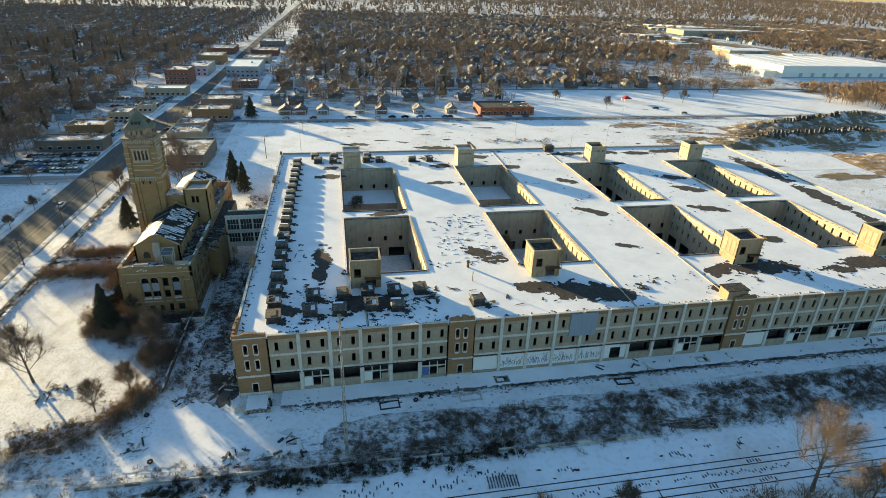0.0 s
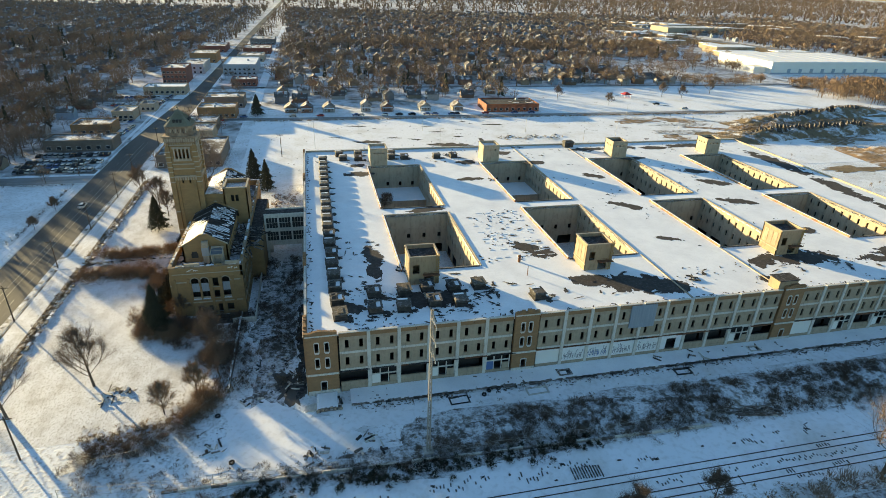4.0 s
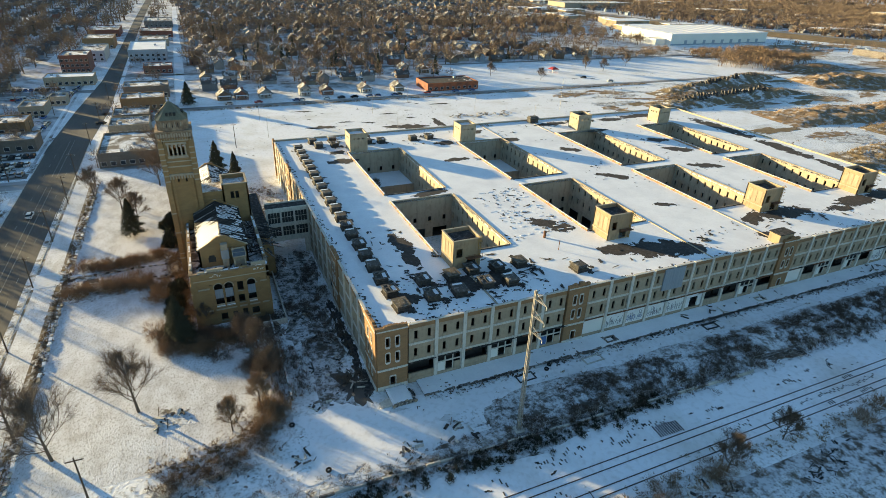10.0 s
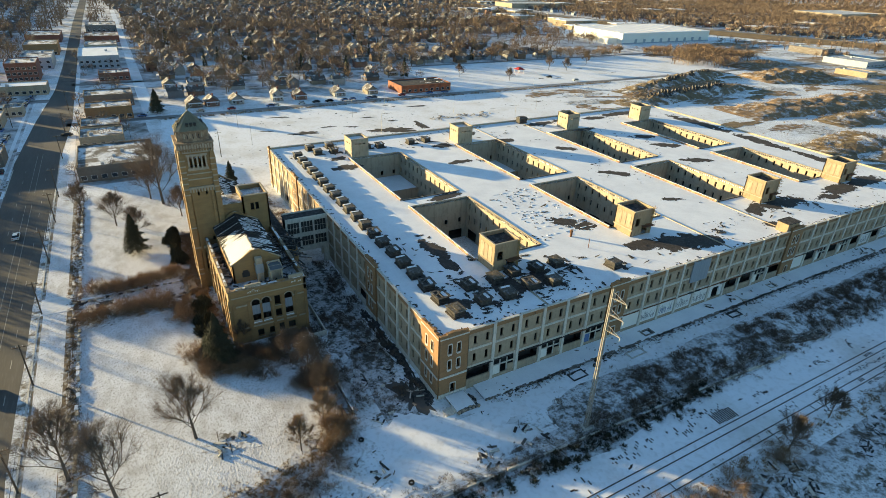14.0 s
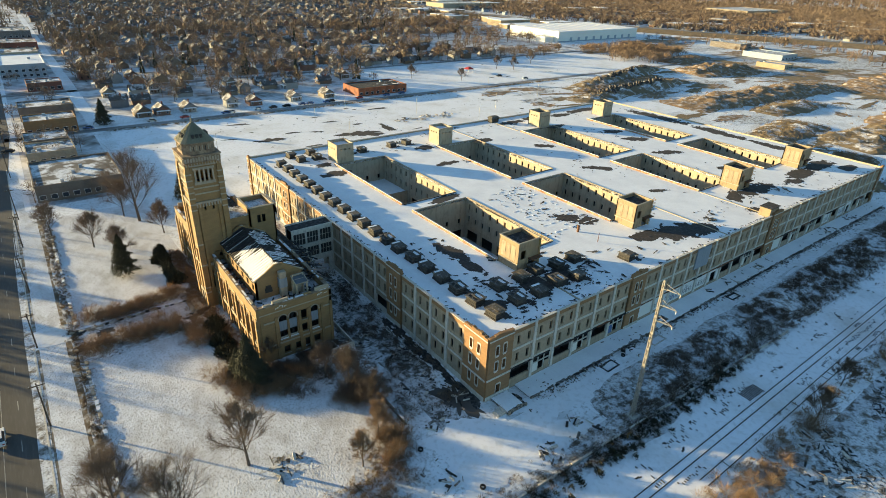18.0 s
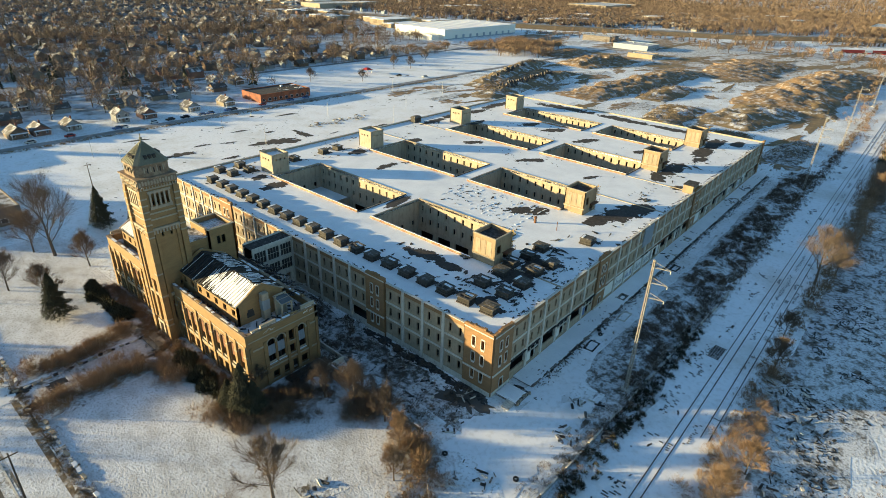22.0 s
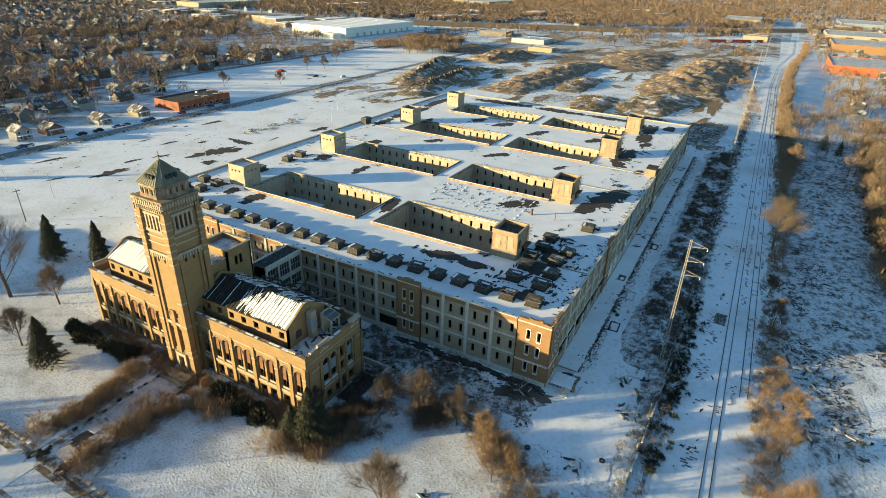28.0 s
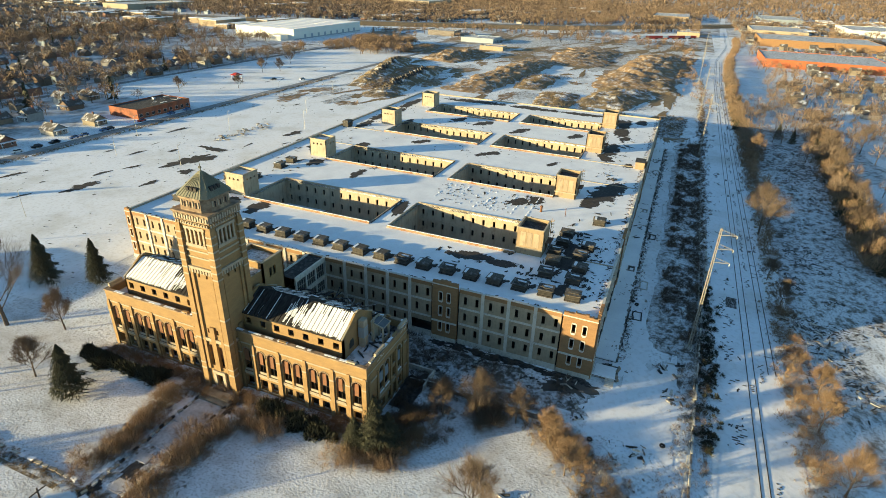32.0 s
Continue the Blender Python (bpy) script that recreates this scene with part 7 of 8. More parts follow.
for j in range(NY_ + 1):
    for i in range(NX_ + 1):
        x, v = -6 + 198 * i / NX_, j / NY_
        y = 74.9 + 10.2 * v
        e = math.sin(math.pi * v) * min(1.0, (x + 6) / 10, (192 - x) / 8)
        n1, n2 = noise.noise(Vector((x / 11.0, y / 6.0, 4.4))), noise.noise(Vector((x / 1.7, y / 1.4, 7.1)))
        bank.v.append((x, y + 0.8 * noise.noise(Vector((x / 6.0, 3.3, 1.0))), G - 0.05 + e * max(0.1, 0.95 + 0.9 * n1 + 0.55 * n2)))
for j in range(NY_):
    for i in range(NX_):
        a = j * (NX_ + 1) + i
        bank.f.append((a, a + 1, a + NX_ + 2, a + NX_ + 1))
tagged(part("earth_bank", bank, SNOW_DIRT), "lumpy overgrown earth bank with patchy snow", "bank", kind="structure")

# rough patches of ground
brush = mat("brush_field", (0.12, 0.095, 0.075), 0.95, (0.62, 0.63, 0.66), 0.45, 0.46, 0.07, (0.07, 0.056, 0.044), 1.6, 0.6, 0.8, 0.3)
tagged(part("ground", box(24, 25, G - 0.2, 215, 53.5, G + 0.012), brush), "rough field of dead brush and thin snow", "rough field", kind="structure")
for x0, y0, x1, y1 in ((430, 92, 740, 372), (652, 60, 1000, 92)):
    tagged(part("ground", box(x0, y0, G - 0.2, x1, y1, G + 0.013), FIELD), "open land with straw-coloured grass and thin snow", "open land", kind="structure")
# the patch at (190, 20) darkens the gardens in place of hedge shade
for k, (x, y, rx, ry, t, m) in enumerate(((-29.5, 128, 6.3, 30, 0, SNOW_DIRT), (-39.5, 129, 5.0, 2.2, 0, ASPHALT), (-25.8, 99.5, 3.1, 5, 0, ASPHALT), (60, 79.6, 66, 3.0, 0, SNOW_DIRT), (20, 44, 38, 9, 0, SNOW_THIN), (110, 36, 60, 13, 0, SNOW_THIN), (-45, 124, 8, 5, 0, SNOW_THIN),
                                          (-60, 103.5, 4, 2.4, 0, SNOW_THIN), (-8, 75, 26, 3.2, 0, SNOW_THIN), (-74, 155.5, 8, 2.2, 25, SNOW_THIN), (-70, 170, 10, 2.2, 8, SNOW_THIN), (-57, 163, 4, 9, 0, SNOW_THIN), 
                                          (-84.6, 122, 1.2, 30, 0, SNOW_THIN), (-84.4, 202, 1.2, 34, 0, SNOW_THIN), (-92.4, 150, 0.8, 90, 0, SNOW_THIN), (140, 79.6, 48, 2.8, 0, SNOW_DIRT), (190, 20, 70, 18, 0, SNOW_THIN), (150, 40, 62, 13, 0, SNOW_DIRT), (120, 38, 40, 12, 0, SNOW_THIN), (-29, 203, 5, 13, 0, SNOW_THIN))):
    p = patch("ground", x, y, rx, ry, t, 500 + k, G + 0.02 + 0.002 * k, m)
    tagged(p, "rough ground with patchy snow and dead weeds", "ground", kind="structure")
for k, (x, y, rx, ry, t) in enumerate(((-27, 85.5, 12, 9.5, 8), (-8, 88.2, 16, 3.4, 0), (35, 88.6, 34, 2.2, 0), (105, 88.6, 44, 2.4, 0))):
    tagged(patch("ground", x, y, rx, ry, t, 1700 + k, G + 0.045 + 0.002 * k, SNOW_FIELD), "smooth snow in the factory forecourt", "ground", kind="structure")
for k in range(8):
    p = patch("ground", -23.2 - rnd(0, 0.5), 98 + 4.6 * k, rnd(0.8, 1.5), rnd(2.2, 3.2), 0, 1900 + k, G + 0.07 + 0.002 * k, BURNT)
    tagged(p, "dark bare earth along the factory wall", "ground", kind="structure")
g_ = np.random.default_rng(33)
for k in range(46):
    x, y = (g_.uniform(-40, 250), g_.uniform(232, 338)) if k < 34 else (g_.uniform(140, 330), g_.uniform(356, 436))
    patch("bare_spot", x, y, g_.uniform(0.5, 3.2), g_.uniform(0.3, 0.9), g_.uniform(-20, 20), 600 + k, G + 0.06 + 0.0006 * k, ROOFING if k % 3 else ASPHALT, lot if k < 34 else park)
for k, (x, y, rx, ry) in enumerate(((10, 290, 6.5, 2.6), (53, 279, 9.5, 5.0), (40.5, 269.8, 3.6, 2.2), (35, 293, 3.4, 1.0), (24, 271.5, 3.6, 1.4), (24, 297, 3.2, 1.2), (70, 283, 2.4, 7), (59.6, 296.7, 2.6, 1.2), (6.4, 324.6, 4.5, 1.4), (50, 307.7, 4.0, 1.0), (-6, 300, 3, 0.8), (88, 322, 6, 1.4), (110, 268, 5, 2.4), (130, 250, 7, 2.2))):
    patch("bare_spot", x, y, rx, ry, -12, 1600 + k, G + 0.09 + 0.0006 * k, ROOFING, lot, "bare tarmac in the snow")
for k in range(7):
    debris("rubble_pile", "pile of broken concrete on the snowy car park", 84 + 5.5 * k, 291 + 3 * math.sin(k * 2.2), G + 0.05, 16, 3.4, 80 + k, (PIER, STONE, BOARD))

# front path and border stones
PATHSNOW = mat("trodden_snow", (0.58, 0.55, 0.54), 0.85, (0.40, 0.36, 0.34), 0.5, 0.54, 0.12, (0.2, 0.17, 0.14), 2.2, 0.5, 0.5, 0.05)
path = thing("front_path", "broken snowy concrete path to the tower door", "path", pose(0, 0, 0), kind="structure")
part("path_bed", M().box(-85, 157.8, 0, -60.0, 166.6, 0.05, pose(0, 0, G)), SNOW_THIN, path, "broken edges of the path")
for x0, x1, y0, y1, m in ((-73.0, -67.0, 158.9, 165.2, PATHSNOW), (-66.95, -60.6, 158.6, 165.7, PATHSNOW), (-82.8, -80.2, 159.4, 163.2, PATHSNOW), (-79.6, -77.6, 159.2, 160.4, PATHSNOW), (-76.6, -74.6, 161.6, 164.6, PATHSNOW)):
    part("path_slab", M().taper(x0, y0, x1, y1, G + 0.05, G + 0.22, 0.12), m, path, "snow-covered concrete slab")
for x, y, rx, ry, k in ((-77.8, 162.6, 3.2, 1.0, 1), (-79.5, 160.6, 1.6, 1.2, 2), (-83.6, 165.4, 1.6, 1.2, 3), (-83.8, 158.4, 1.4, 1.0, 4), (-60.2, 158.4, 1.6, 1.4, 5)):
    patch("bare_spot", x, y, rx, ry, 0, 1500 + k, G + 0.055 + 0.003 * k, ROOFING, path, "dark broken paving")
pr = random.Random(17)
for ya, yb in ((165.6, 166.0), (159.6, 159.2), (157.9, 157.6)):
    for k in range(26):
        x = -84.5 + k * 0.96 + pr.uniform(-0.2, 0.2)
        if pr.random() < 0.82 and not (ya < 158 and k > 8):
            part("edge_stone", M().box(-pr.uniform(0.3, 0.6), -0.2, 0, pr.uniform(0.3, 0.6), 0.2, pr.uniform(0.2, 0.5), pose(x, ya + (yb - ya) * k / 25 + pr.uniform(-0.2, 0.2), G, pr.uniform(-8, 8), pr.uniform(-8, 8), pr.uniform(-20, 20))), (STONE, BURNT, PIER)[k % 3], path)
part("step", box(-60.4, 158.8, G, -58.6, 165.8, G + 0.4), STONE, path, "broken stone step")
part("step", box(-59.4, 159.2, G + 0.4, -57.6, 165.4, G + 0.8), STONE, path, "broken stone step")
border = thing("border_wall", "low broken stone border wall capped with snow", "wall", pose(0, 0, 0))
st = [M().box(-0.28, -0.7, 0, 0.28, 0.7, 0.42).mesh("stone", STONE), M().box(-0.24, -0.5, 0, 0.26, 0.52, 0.34).mesh("stone", PIER), M().box(-0.3, -0.6, 0, 0.3, 0.62, 0.5).mesh("stone", SNOW_CLEAN)]
y = 93.0
while y < 238:
    if not 153 < y < 167 and rnd(0, 1) < 0.85:
        part("stone", st[random.randint(0, 2)], None, border, at=pose(-83.6 + rnd(-.12, .12), y, G, 0, rnd(-6, 6), rnd(-8, 8)))
    y += rnd(1.5, 2.1)

yard_wall = thing("yard_wall", "long low concrete wall beside the factory yard", "wall", pose(0, 0, 0))
for k in range(10):
    part("wall_panel", box(-38.3, 100.5 + 3 * k, G, -38.0, 103.46 + 3 * k, 0.1 + (0.2 if k % 3 else -0.3)), BOARD, yard_wall)
    part("wall_snow", box(-38.32, 100.5 + 3 * k, 0.1 + (0.2 if k % 3 else -0.3), -37.98, 103.46 + 3 * k, 0.14 + (0.2 if k % 3 else -0.3)), SNOW_THIN, yard_wall)
pit_ = part("terrace_pit", box(-46.5, 127.0, G, -36.6, 131.2, G + 0.06), BURNT)
tagged(pit_, "dark wet basement terrace at the foot of the building", "terrace", kind="structure")
ret = thing("terrace_wall", "concrete retaining wall at the building foot", "wall", pose(0, 0, 0))
part("wall_panel", box(-40, 126.5, G, -34.5, 126.8, 0.4), PIER, ret)
part("wall_panel", box(-34.8, 126.8, G, -34.5, 150, 0.4), PIER, ret)


def fence(name, label, pts, h, step):
    f = thing(name, label, "fence", pose(0, 0, G))
    me = M().tube((0, 0, 0), (0, 0, h), 0.05, 0.05, 5).mesh("post", STEEL)
    for (xa, ya), (xb, yb) in zip(pts, pts[1:]):
        L = math.hypot(xb - xa, yb - ya)
        n = max(1, int(L / step))
        for k in range(n + 1):
            part("post", me, None, f, at=pose(xa + (xb - xa) * k / n, ya + (yb - ya) * k / n, 0, rnd(-5, 5), rnd(-5, 5)))
        for z in (h - 0.05, h * 0.5, 0.12):
            part("rail", M().tube((xa, ya, z), (xb, yb, z), 0.025, 0.025, 4), STEEL, f)
    return f


fence("chain_fence", "sagging wire fence along the railway", [(-62, 78.5), (-30, 76.2), (20, 75.2), (120, 75.0), (190, 75.0)], 1.9, 4.0)
fence("chain_fence", "thin wire fence round the car park", [(-50, 341.5), (40, 341.5), (130, 341.5), (262, 341.5)], 1.8, 6.0)
fence("chain_fence", "thin wire fence along the open lot", [(-111.4, 182), (-111.4, 238.5), (-150, 238.8)], 1.5, 3.0)
bushes("scrub_band", "low dark weeds along the lot fence", SCRUB, BT, 170, line([(-111.4, 182), (-111.4, 238), (-150, 238.6)], 0.35), (0.4, 1.1), 44)
fence("chain_fence", "thin wire fence beside the lawn", [(-40, 98), (-52, 85.5), (-64, 84)], 1.6, 3.0)


# ---- poles and pylons ----
MAST = mat("weathered_mast_steel", (0.40, 0.375, 0.33), 0.6, (0.29, 0.265, 0.225), 1.0, 0.5, 0.2, (0.22, 0.15, 0.09), 4, 0.4, 0.1, 0.01, metal=0.2)


def pylon(x, y, h, turn=0):
    p = thing("power_pylon", "tall slender steel lattice power pole with three arms", "power pole", pose(x, y, G, 0, 0, turn), "power poles beside the railway")
    w0, w1 = 0.27, 0.16
    for a, b in ((-1, -1), (1, -1), (1, 1), (-1, 1)):
        part("chord", M().tube((a * w0, b * w0, 0), (a * w1, b * w1, h), 0.10, 0.085, 4), MAST, p)
    n = 34
    lace = M()
    for k in range(n):
        z0, z1 = h * k / n, h * (k + 1) / n
        r0, r1 = w0 + (w1 - w0) * k / n, w0 + (w1 - w0) * (k + 1) / n
        s = 1 if k % 2 else -1
        for a in (-1, 1):
            lace.tube((s * r0, a * r0, z0), (-s * r1, a * r1, z1), 0.055, 0.055, 3, False)
            lace.tube((a * r0, s * r0, z0), (a * r1, -s * r1, z1), 0.055, 0.055, 3, False)
    part("lacing", lace, MAST, p, "zigzag steel lacing")
    for z in (h - 1.0, h - 4.2, h - 7.4):
        arm = M()
        arm.tube((0, 0, z + 0.7), (0, -3.3, z - 0.2), 0.07, 0.05, 4).tube((-0.2, 0, z - 0.5), (0, -3.3, z - 0.2), 0.06, 0.05, 4).tube((0.2, 0, z - 0.5), (0, -3.3, z - 0.2), 0.06, 0.05, 4)
        ar = part("arm", arm, MAST, p)
        part("insulator", M().tube((0, -3.25, z - 0.25), (0, -3.25, z - 0.8), 0.07, 0.09, 6), PIER, ar)
    part("footing", box(-0.9, -0.9, 0, 0.9, 0.9, 0.4), PIER, p)
    return p


PY = [(-1.0, 77.0), (165.2, 76.0), (263, 76.0), (400, 77.0), (540, 74.0)]
for x, y in PY:
    pylon(x, y, 30.5)


def pole(x, y, h, arms=1, lamp=False, lean=0.0):
    p = thing("utility_pole", "leaning dark wooden utility pole with cross arm" if arms else "tall thin lamp post in the car park", "utility pole" if arms else "lamp post", pose(x, y, G, lean, lean * 0.6, 0))
    part("shaft", M().tube((0, 0, 0), (0, 0, h), 0.17 if arms else 0.10, 0.11 if arms else 0.06, 7), WOOD if arms else STEEL, p)
    for k in range(arms):
        part("cross_arm", box(-1.2, -0.07, h - 0.7 - 0.9 * k, 1.2, 0.07, h - 0.55 - 0.9 * k), WOOD, p)
        for xx in (-1.1, -0.5, 0.5, 1.1):
            part("insulator", M().tube((xx, 0, h - 0.55 - 0.9 * k), (xx, 0, h - 0.35 - 0.9 * k), 0.05, 0.05, 5), PIER, p)
    if lamp or not arms:
        part("lamp_arm", M().tube((0, 0, h - 0.1), (1.4, 0, h + 0.1), 0.05, 0.04, 5), STEEL, p)
        part("lamp_head", box(1.1, -0.15, h + 0.02, 1.8, 0.15, h + 0.16), STEEL, p)
    return p


for x, y, h, l in ((-91.2, 136.2, 10, 1.5), (-91.0, 191.5, 10, -1), (-90.8, 221, 10, 1), (-90.7, 244, 10.5, 0), (-71.3, 88.5, 10, 1), (-91.3, 164, 9, 2), (-91.4, 108, 9.5, -1), (-91, 290, 10, 0), (-91, 330, 10, 0), (-91, 380, 10, 0), (-113, 250, 10, 0), (-113, 300, 10, 0), (-113, 350, 10, 0), (-33, 268, 11, 0)):
    pole(x, y, h, 1, False, l)
for x, y in ((-17.5, 280), (42.5, 311), (-17.6, 311), (45, 277), (100, 300), (150, 288), (200, 302), (120, 268), (70, 330), (180, 330)):
    pole(x, y, 9.5, 0)


# ---- trees near the camera's way ----
def bare_tree(x, y, h, seed, spread=0.9, twig=TWIG, twigs=7, label="large leafless tree in the snow", z=G):
    t = thing("bare_tree", label, "tree", pose(x, y, z))
    r = random.Random(seed)
    trunk, limbs, ends = M(), M(), []

    def grow(p, d, ln, rad, depth):
        q = p + d * ln
        limbs.tube(p, q, rad, rad * 0.7, 4 if depth > 2 else 3, False)
        if depth <= 2:
            ends.append((p, q, ln))
        if depth == 0:
            return
        for k in range(3):
            o = Vector((r.gauss(0, 1), r.gauss(0, 1), r.gauss(0.1, 0.6))).normalized()
            nd = (d + o * spread * r.uniform(0.40, 0.75) + Vector((0, 0, 0.20))).normalized()
            grow(p + d * ln * r.uniform(0.55, 1.0), nd, ln * r.uniform(0.66, 0.9), rad * 0.6, depth - 1)

    lean = Vector((r.uniform(-.05, .05), r.uniform(-.05, .05), 1.0))
    top = h * 0.78
    for k in range(4):
        trunk.tube(lean * (top * k / 4), lean * (top * (k + 1) / 4), h * (0.022 - 0.0048 * k), h * (0.022 - 0.0048 * (k + 1)), 7, False)
    a0 = r.uniform(0, 6.28)
    for k in range(15):
        a, u = a0 + k * 2.4, 0.24 + 0.76 * k / 14
        tilt = radians(54 - 38 * u + r.uniform(-9, 9))
        d = Vector((math.cos(a) * math.sin(tilt), math.sin(a) * math.sin(tilt), math.cos(tilt)))
        grow(lean * (top * u), d, h * (0.30 - 0.16 * u) * r.uniform(0.8, 1.15), h * 0.0056 * (1.25 - 0.5 * u), 3)
    part("trunk", trunk, BARK, t)
    part("limb", limbs, BARK, t, "branching limbs")
    g = np.random.default_rng(seed)
    s = np.array([tuple(p + (q - p) * r.random()) for p, q, _ in ends for _ in range(twigs)])
    e0 = np.array([tuple(q) for p, q, _ in ends for _ in range(twigs)])
    ln = np.array([l for p, q, l in ends for _ in range(twigs)])
    dr = e0 - np.array([tuple(p) for p, q, _ in ends for _ in range(twigs)])
    e = e0 + dr * g.uniform(-0.2, 0.9, (len(s), 1)) + g.normal(0, 1, s.shape) * (ln * 0.6)[:, None]
    tw = new("crown", tri_mesh("crown", blades(g, s, e, np.full(len(s), 0.026)), twig))
    tw.parent = t
    tagged(tw, "fine bare twigs", kind="stuff")
    return t


for k, (x, y, h, s, m, lb) in enumerate((
        (-65.2, 107.3, 11.5, 0.9, TWIG, "spreading leafless tree on the snowy lawn"), (-59.6, 223.5, 18.5, 0.9, TWIG, "tall leafless tree beyond the tower building"), (-74.2, 210.5, 9, 0.9, TWIG, "small leafless tree on the snowy lawn"),
        (-55.3, 210, 8.5, 0.9, TWIG, "small leafless tree by the building"), (-83.4, 224.5, 9, 1.0, TWIG, "leafless tree near the avenue"), (-84.5, 107, 12, 0.9, TWIG, "dark leafless tree by the avenue border"),
        (-78, 100, 11.5, 0.9, TWIG, "dark leafless tree at the lawn corner"), (-49.5, 96, 6.0, 0.9, RUSSET, "small russet leafless tree"), (-44, 100, 6.5, 0.8, RUSSET, "russet leafless tree at the lawn edge"), (-42.6, 114, 8.5, 1.0, SCRUB, "dark leafless tree beside the yard wall"), (-41.0, 107, 6.5, 0.9, SCRUB, "dark leafless tree beside the yard wall"), (-44.5, 120.5, 6.5, 0.9, SCRUB, "dark leafless tree below the tower building"),
        (79, 56.5, 14.0, 0.95, TWIG, "old leafless tree beside the railway"), (88, 53, 7, 0.9, RUSSET, "leafless tree beside the railway"), (-34.5, 52, 8, 0.8, RUSSET, "russet leafless tree beside the railway"), (-19, 53.5, 7.5, 0.8, RUSSET, "russet leafless tree beside the railway"), (-7.5, 52, 6.0, 0.8, RUSSET, "russet leafless tree by the rubble"),
        (28, 55.5, 6.5, 0.9, SCRUB, "dark leafless tree south of the railway"), (44, 57, 5.5, 0.9, SCRUB, "dark leafless tree south of the railway"), (169, 18, 10, 0.9, TWIG, "leafless tree on the rough ground"), (180, 51, 9, 0.9, RUSSET, "leafless tree by the railway line"), (123, 20, 9, 0.9, TWIG, "leafless tree on the rough ground"),
        (190, 20, 12, 0.9, TWIG, "leafless tree near the gardens"), (215, 0, 12, 0.9, TWIG, "leafless tree near the gardens"), (-52, 132, 0.1 + 5, 0.9, SCRUB, "leafless shrub against the wall"), (-63, 230, 10, 0.9, TWIG, "leafless tree near the car park"), (50, 150, 6.0, 0.8, RUSSET, "leafless sapling in the courtyard"), (6, 190, 6, 0.8, TWIG, "leafless sapling in the courtyard"),
        (-107.9, 193, 4.0, 0.9, TWIG, "small leafless street tree"), (-107.7, 210, 4.2, 0.9, TWIG, "small leafless street tree"), (-69, 200, 7.5, 0.9, TWIG, "leafless tree on the snowy lawn"), (160, 395, 8, 0.9, TWIG, "leafless tree in the park"), (250, 400, 9, 0.9, TWIG, "leafless tree in the park"), (262, 392, 8, 0.9, TWIG, "leafless tree in the park"), (190, 372, 7, 0.9, TWIG, "leafless tree in the park"), (300, 410, 9, 0.9, TWIG, "leafless tree in the park"))):
    bare_tree(x, y, h * 1.15, 200 + k, s, m, 12, lb, G if not 120 < y < 205 or x < -22 else 0.0)


def spruce(x, y, h, seed, wide=0.24, n=15000, label="dark green spruce on the snowy lawn", material=NEEDLE):
    t = thing("spruce_tree", label, "tree", pose(x, y, G))
    part("trunk", M().tube((0, 0, 0), (0, 0, h * 0.95), h * 0.018, 0.03, 7), BARK, t)
    g = np.random.default_rng(seed)
    u = np.sort(g.random(n) ** 0.8)
    lay = np.round(u * 26) / 26
    z = h * (0.06 + 0.92 * lay)
    a = g.uniform(0, 2 * np.pi, n)
    lobe = 1 + 0.25 * np.sin(3 * a + lay * 31) + 0.16 * np.sin(7 * a + lay * 57)
    r = h * wide * (1.04 - lay) ** 0.85 * lobe * g.uniform(0.35, 1.0, n)
    s = np.stack([0.86 * r * np.cos(a), 0.86 * r * np.sin(a), z + 0.02 * h * g.random(n)], axis=1)
    e = np.stack([r * np.cos(a + g.normal(0, .18, n)), r * np.sin(a + g.normal(0, .18, n)), z - 0.02 * h * g.random(n) - 0.05 * r], axis=1)
    c = new("crown", tri_mesh("crown", blades(g, s, e, np.full(n, 0.011 * h) * (1.2 - lay * 0.6)), material))
    c.parent = t
    return t


for k, (x, y, h, w) in enumerate(((-150, 263, 15, 0.27), (-155, 272, 17, 0.25), (-163, 286, 15, 0.27), (-57.4, 128.0, 11.8, 0.29), (-56.4, 126.0, 8.5, 0.34), (-58.5, 131.5, 7.0, 0.36), (-69.7, 188.5, 12.0, 0.29), (-37, 221.6, 13.0, 0.24), (-42.7, 233.8, 14.0, 0.27), (-50, 356, 13, 0.32), (308, 51.7, 8, 0.3), (225, 36.5, 9, 0.3), (218, 30.2, 8, 0.28), (205, 22, 8, 0.3), (150, 19, 7, 0.32))):
    spruce(x, y, h, 400 + k, w, 15000 if -60 > x > -100 or -60 < x < -30 else 6000, "tall dark evergreen beyond the car lot" if x < -100 else "dark green spruce on the snowy lawn" if x < -30 else "dark evergreen by the gardens")
bushes("garden_thicket", "brown and olive thicket along the gardens", YEW, BW, 620, line([(60, 24), (100, 22.5), (133, 21), (172, 18.5), (215, 16), (260, 10)], 2.2), (1.5, 5.0), 24)
bushes("garden_thicket", "russet thicket along the gardens", RUSSET, BT, 760, line([(60, 24), (100, 22.5), (133, 21), (172, 18.5), (215, 16), (260, 10)], 3.0), (1.5, 6.5), 25)
bushes("garden_trees", "leafless trees in the snowy gardens", TWIG, near_t, 70, strip(215, 340, 18, 50, -0.3, 30), (5, 10), 48, "trees")
bushes("garden_trees", "leafless trees in the garden hedge", RUSSET, near_t, 120, line([(70, 22), (133, 20), (172, 17.5), (215, 14), (300, 4)], 3.0), (4, 9), 37, "trees")


# ---- spoil heaps and open land to the east ----
HEAPS = []


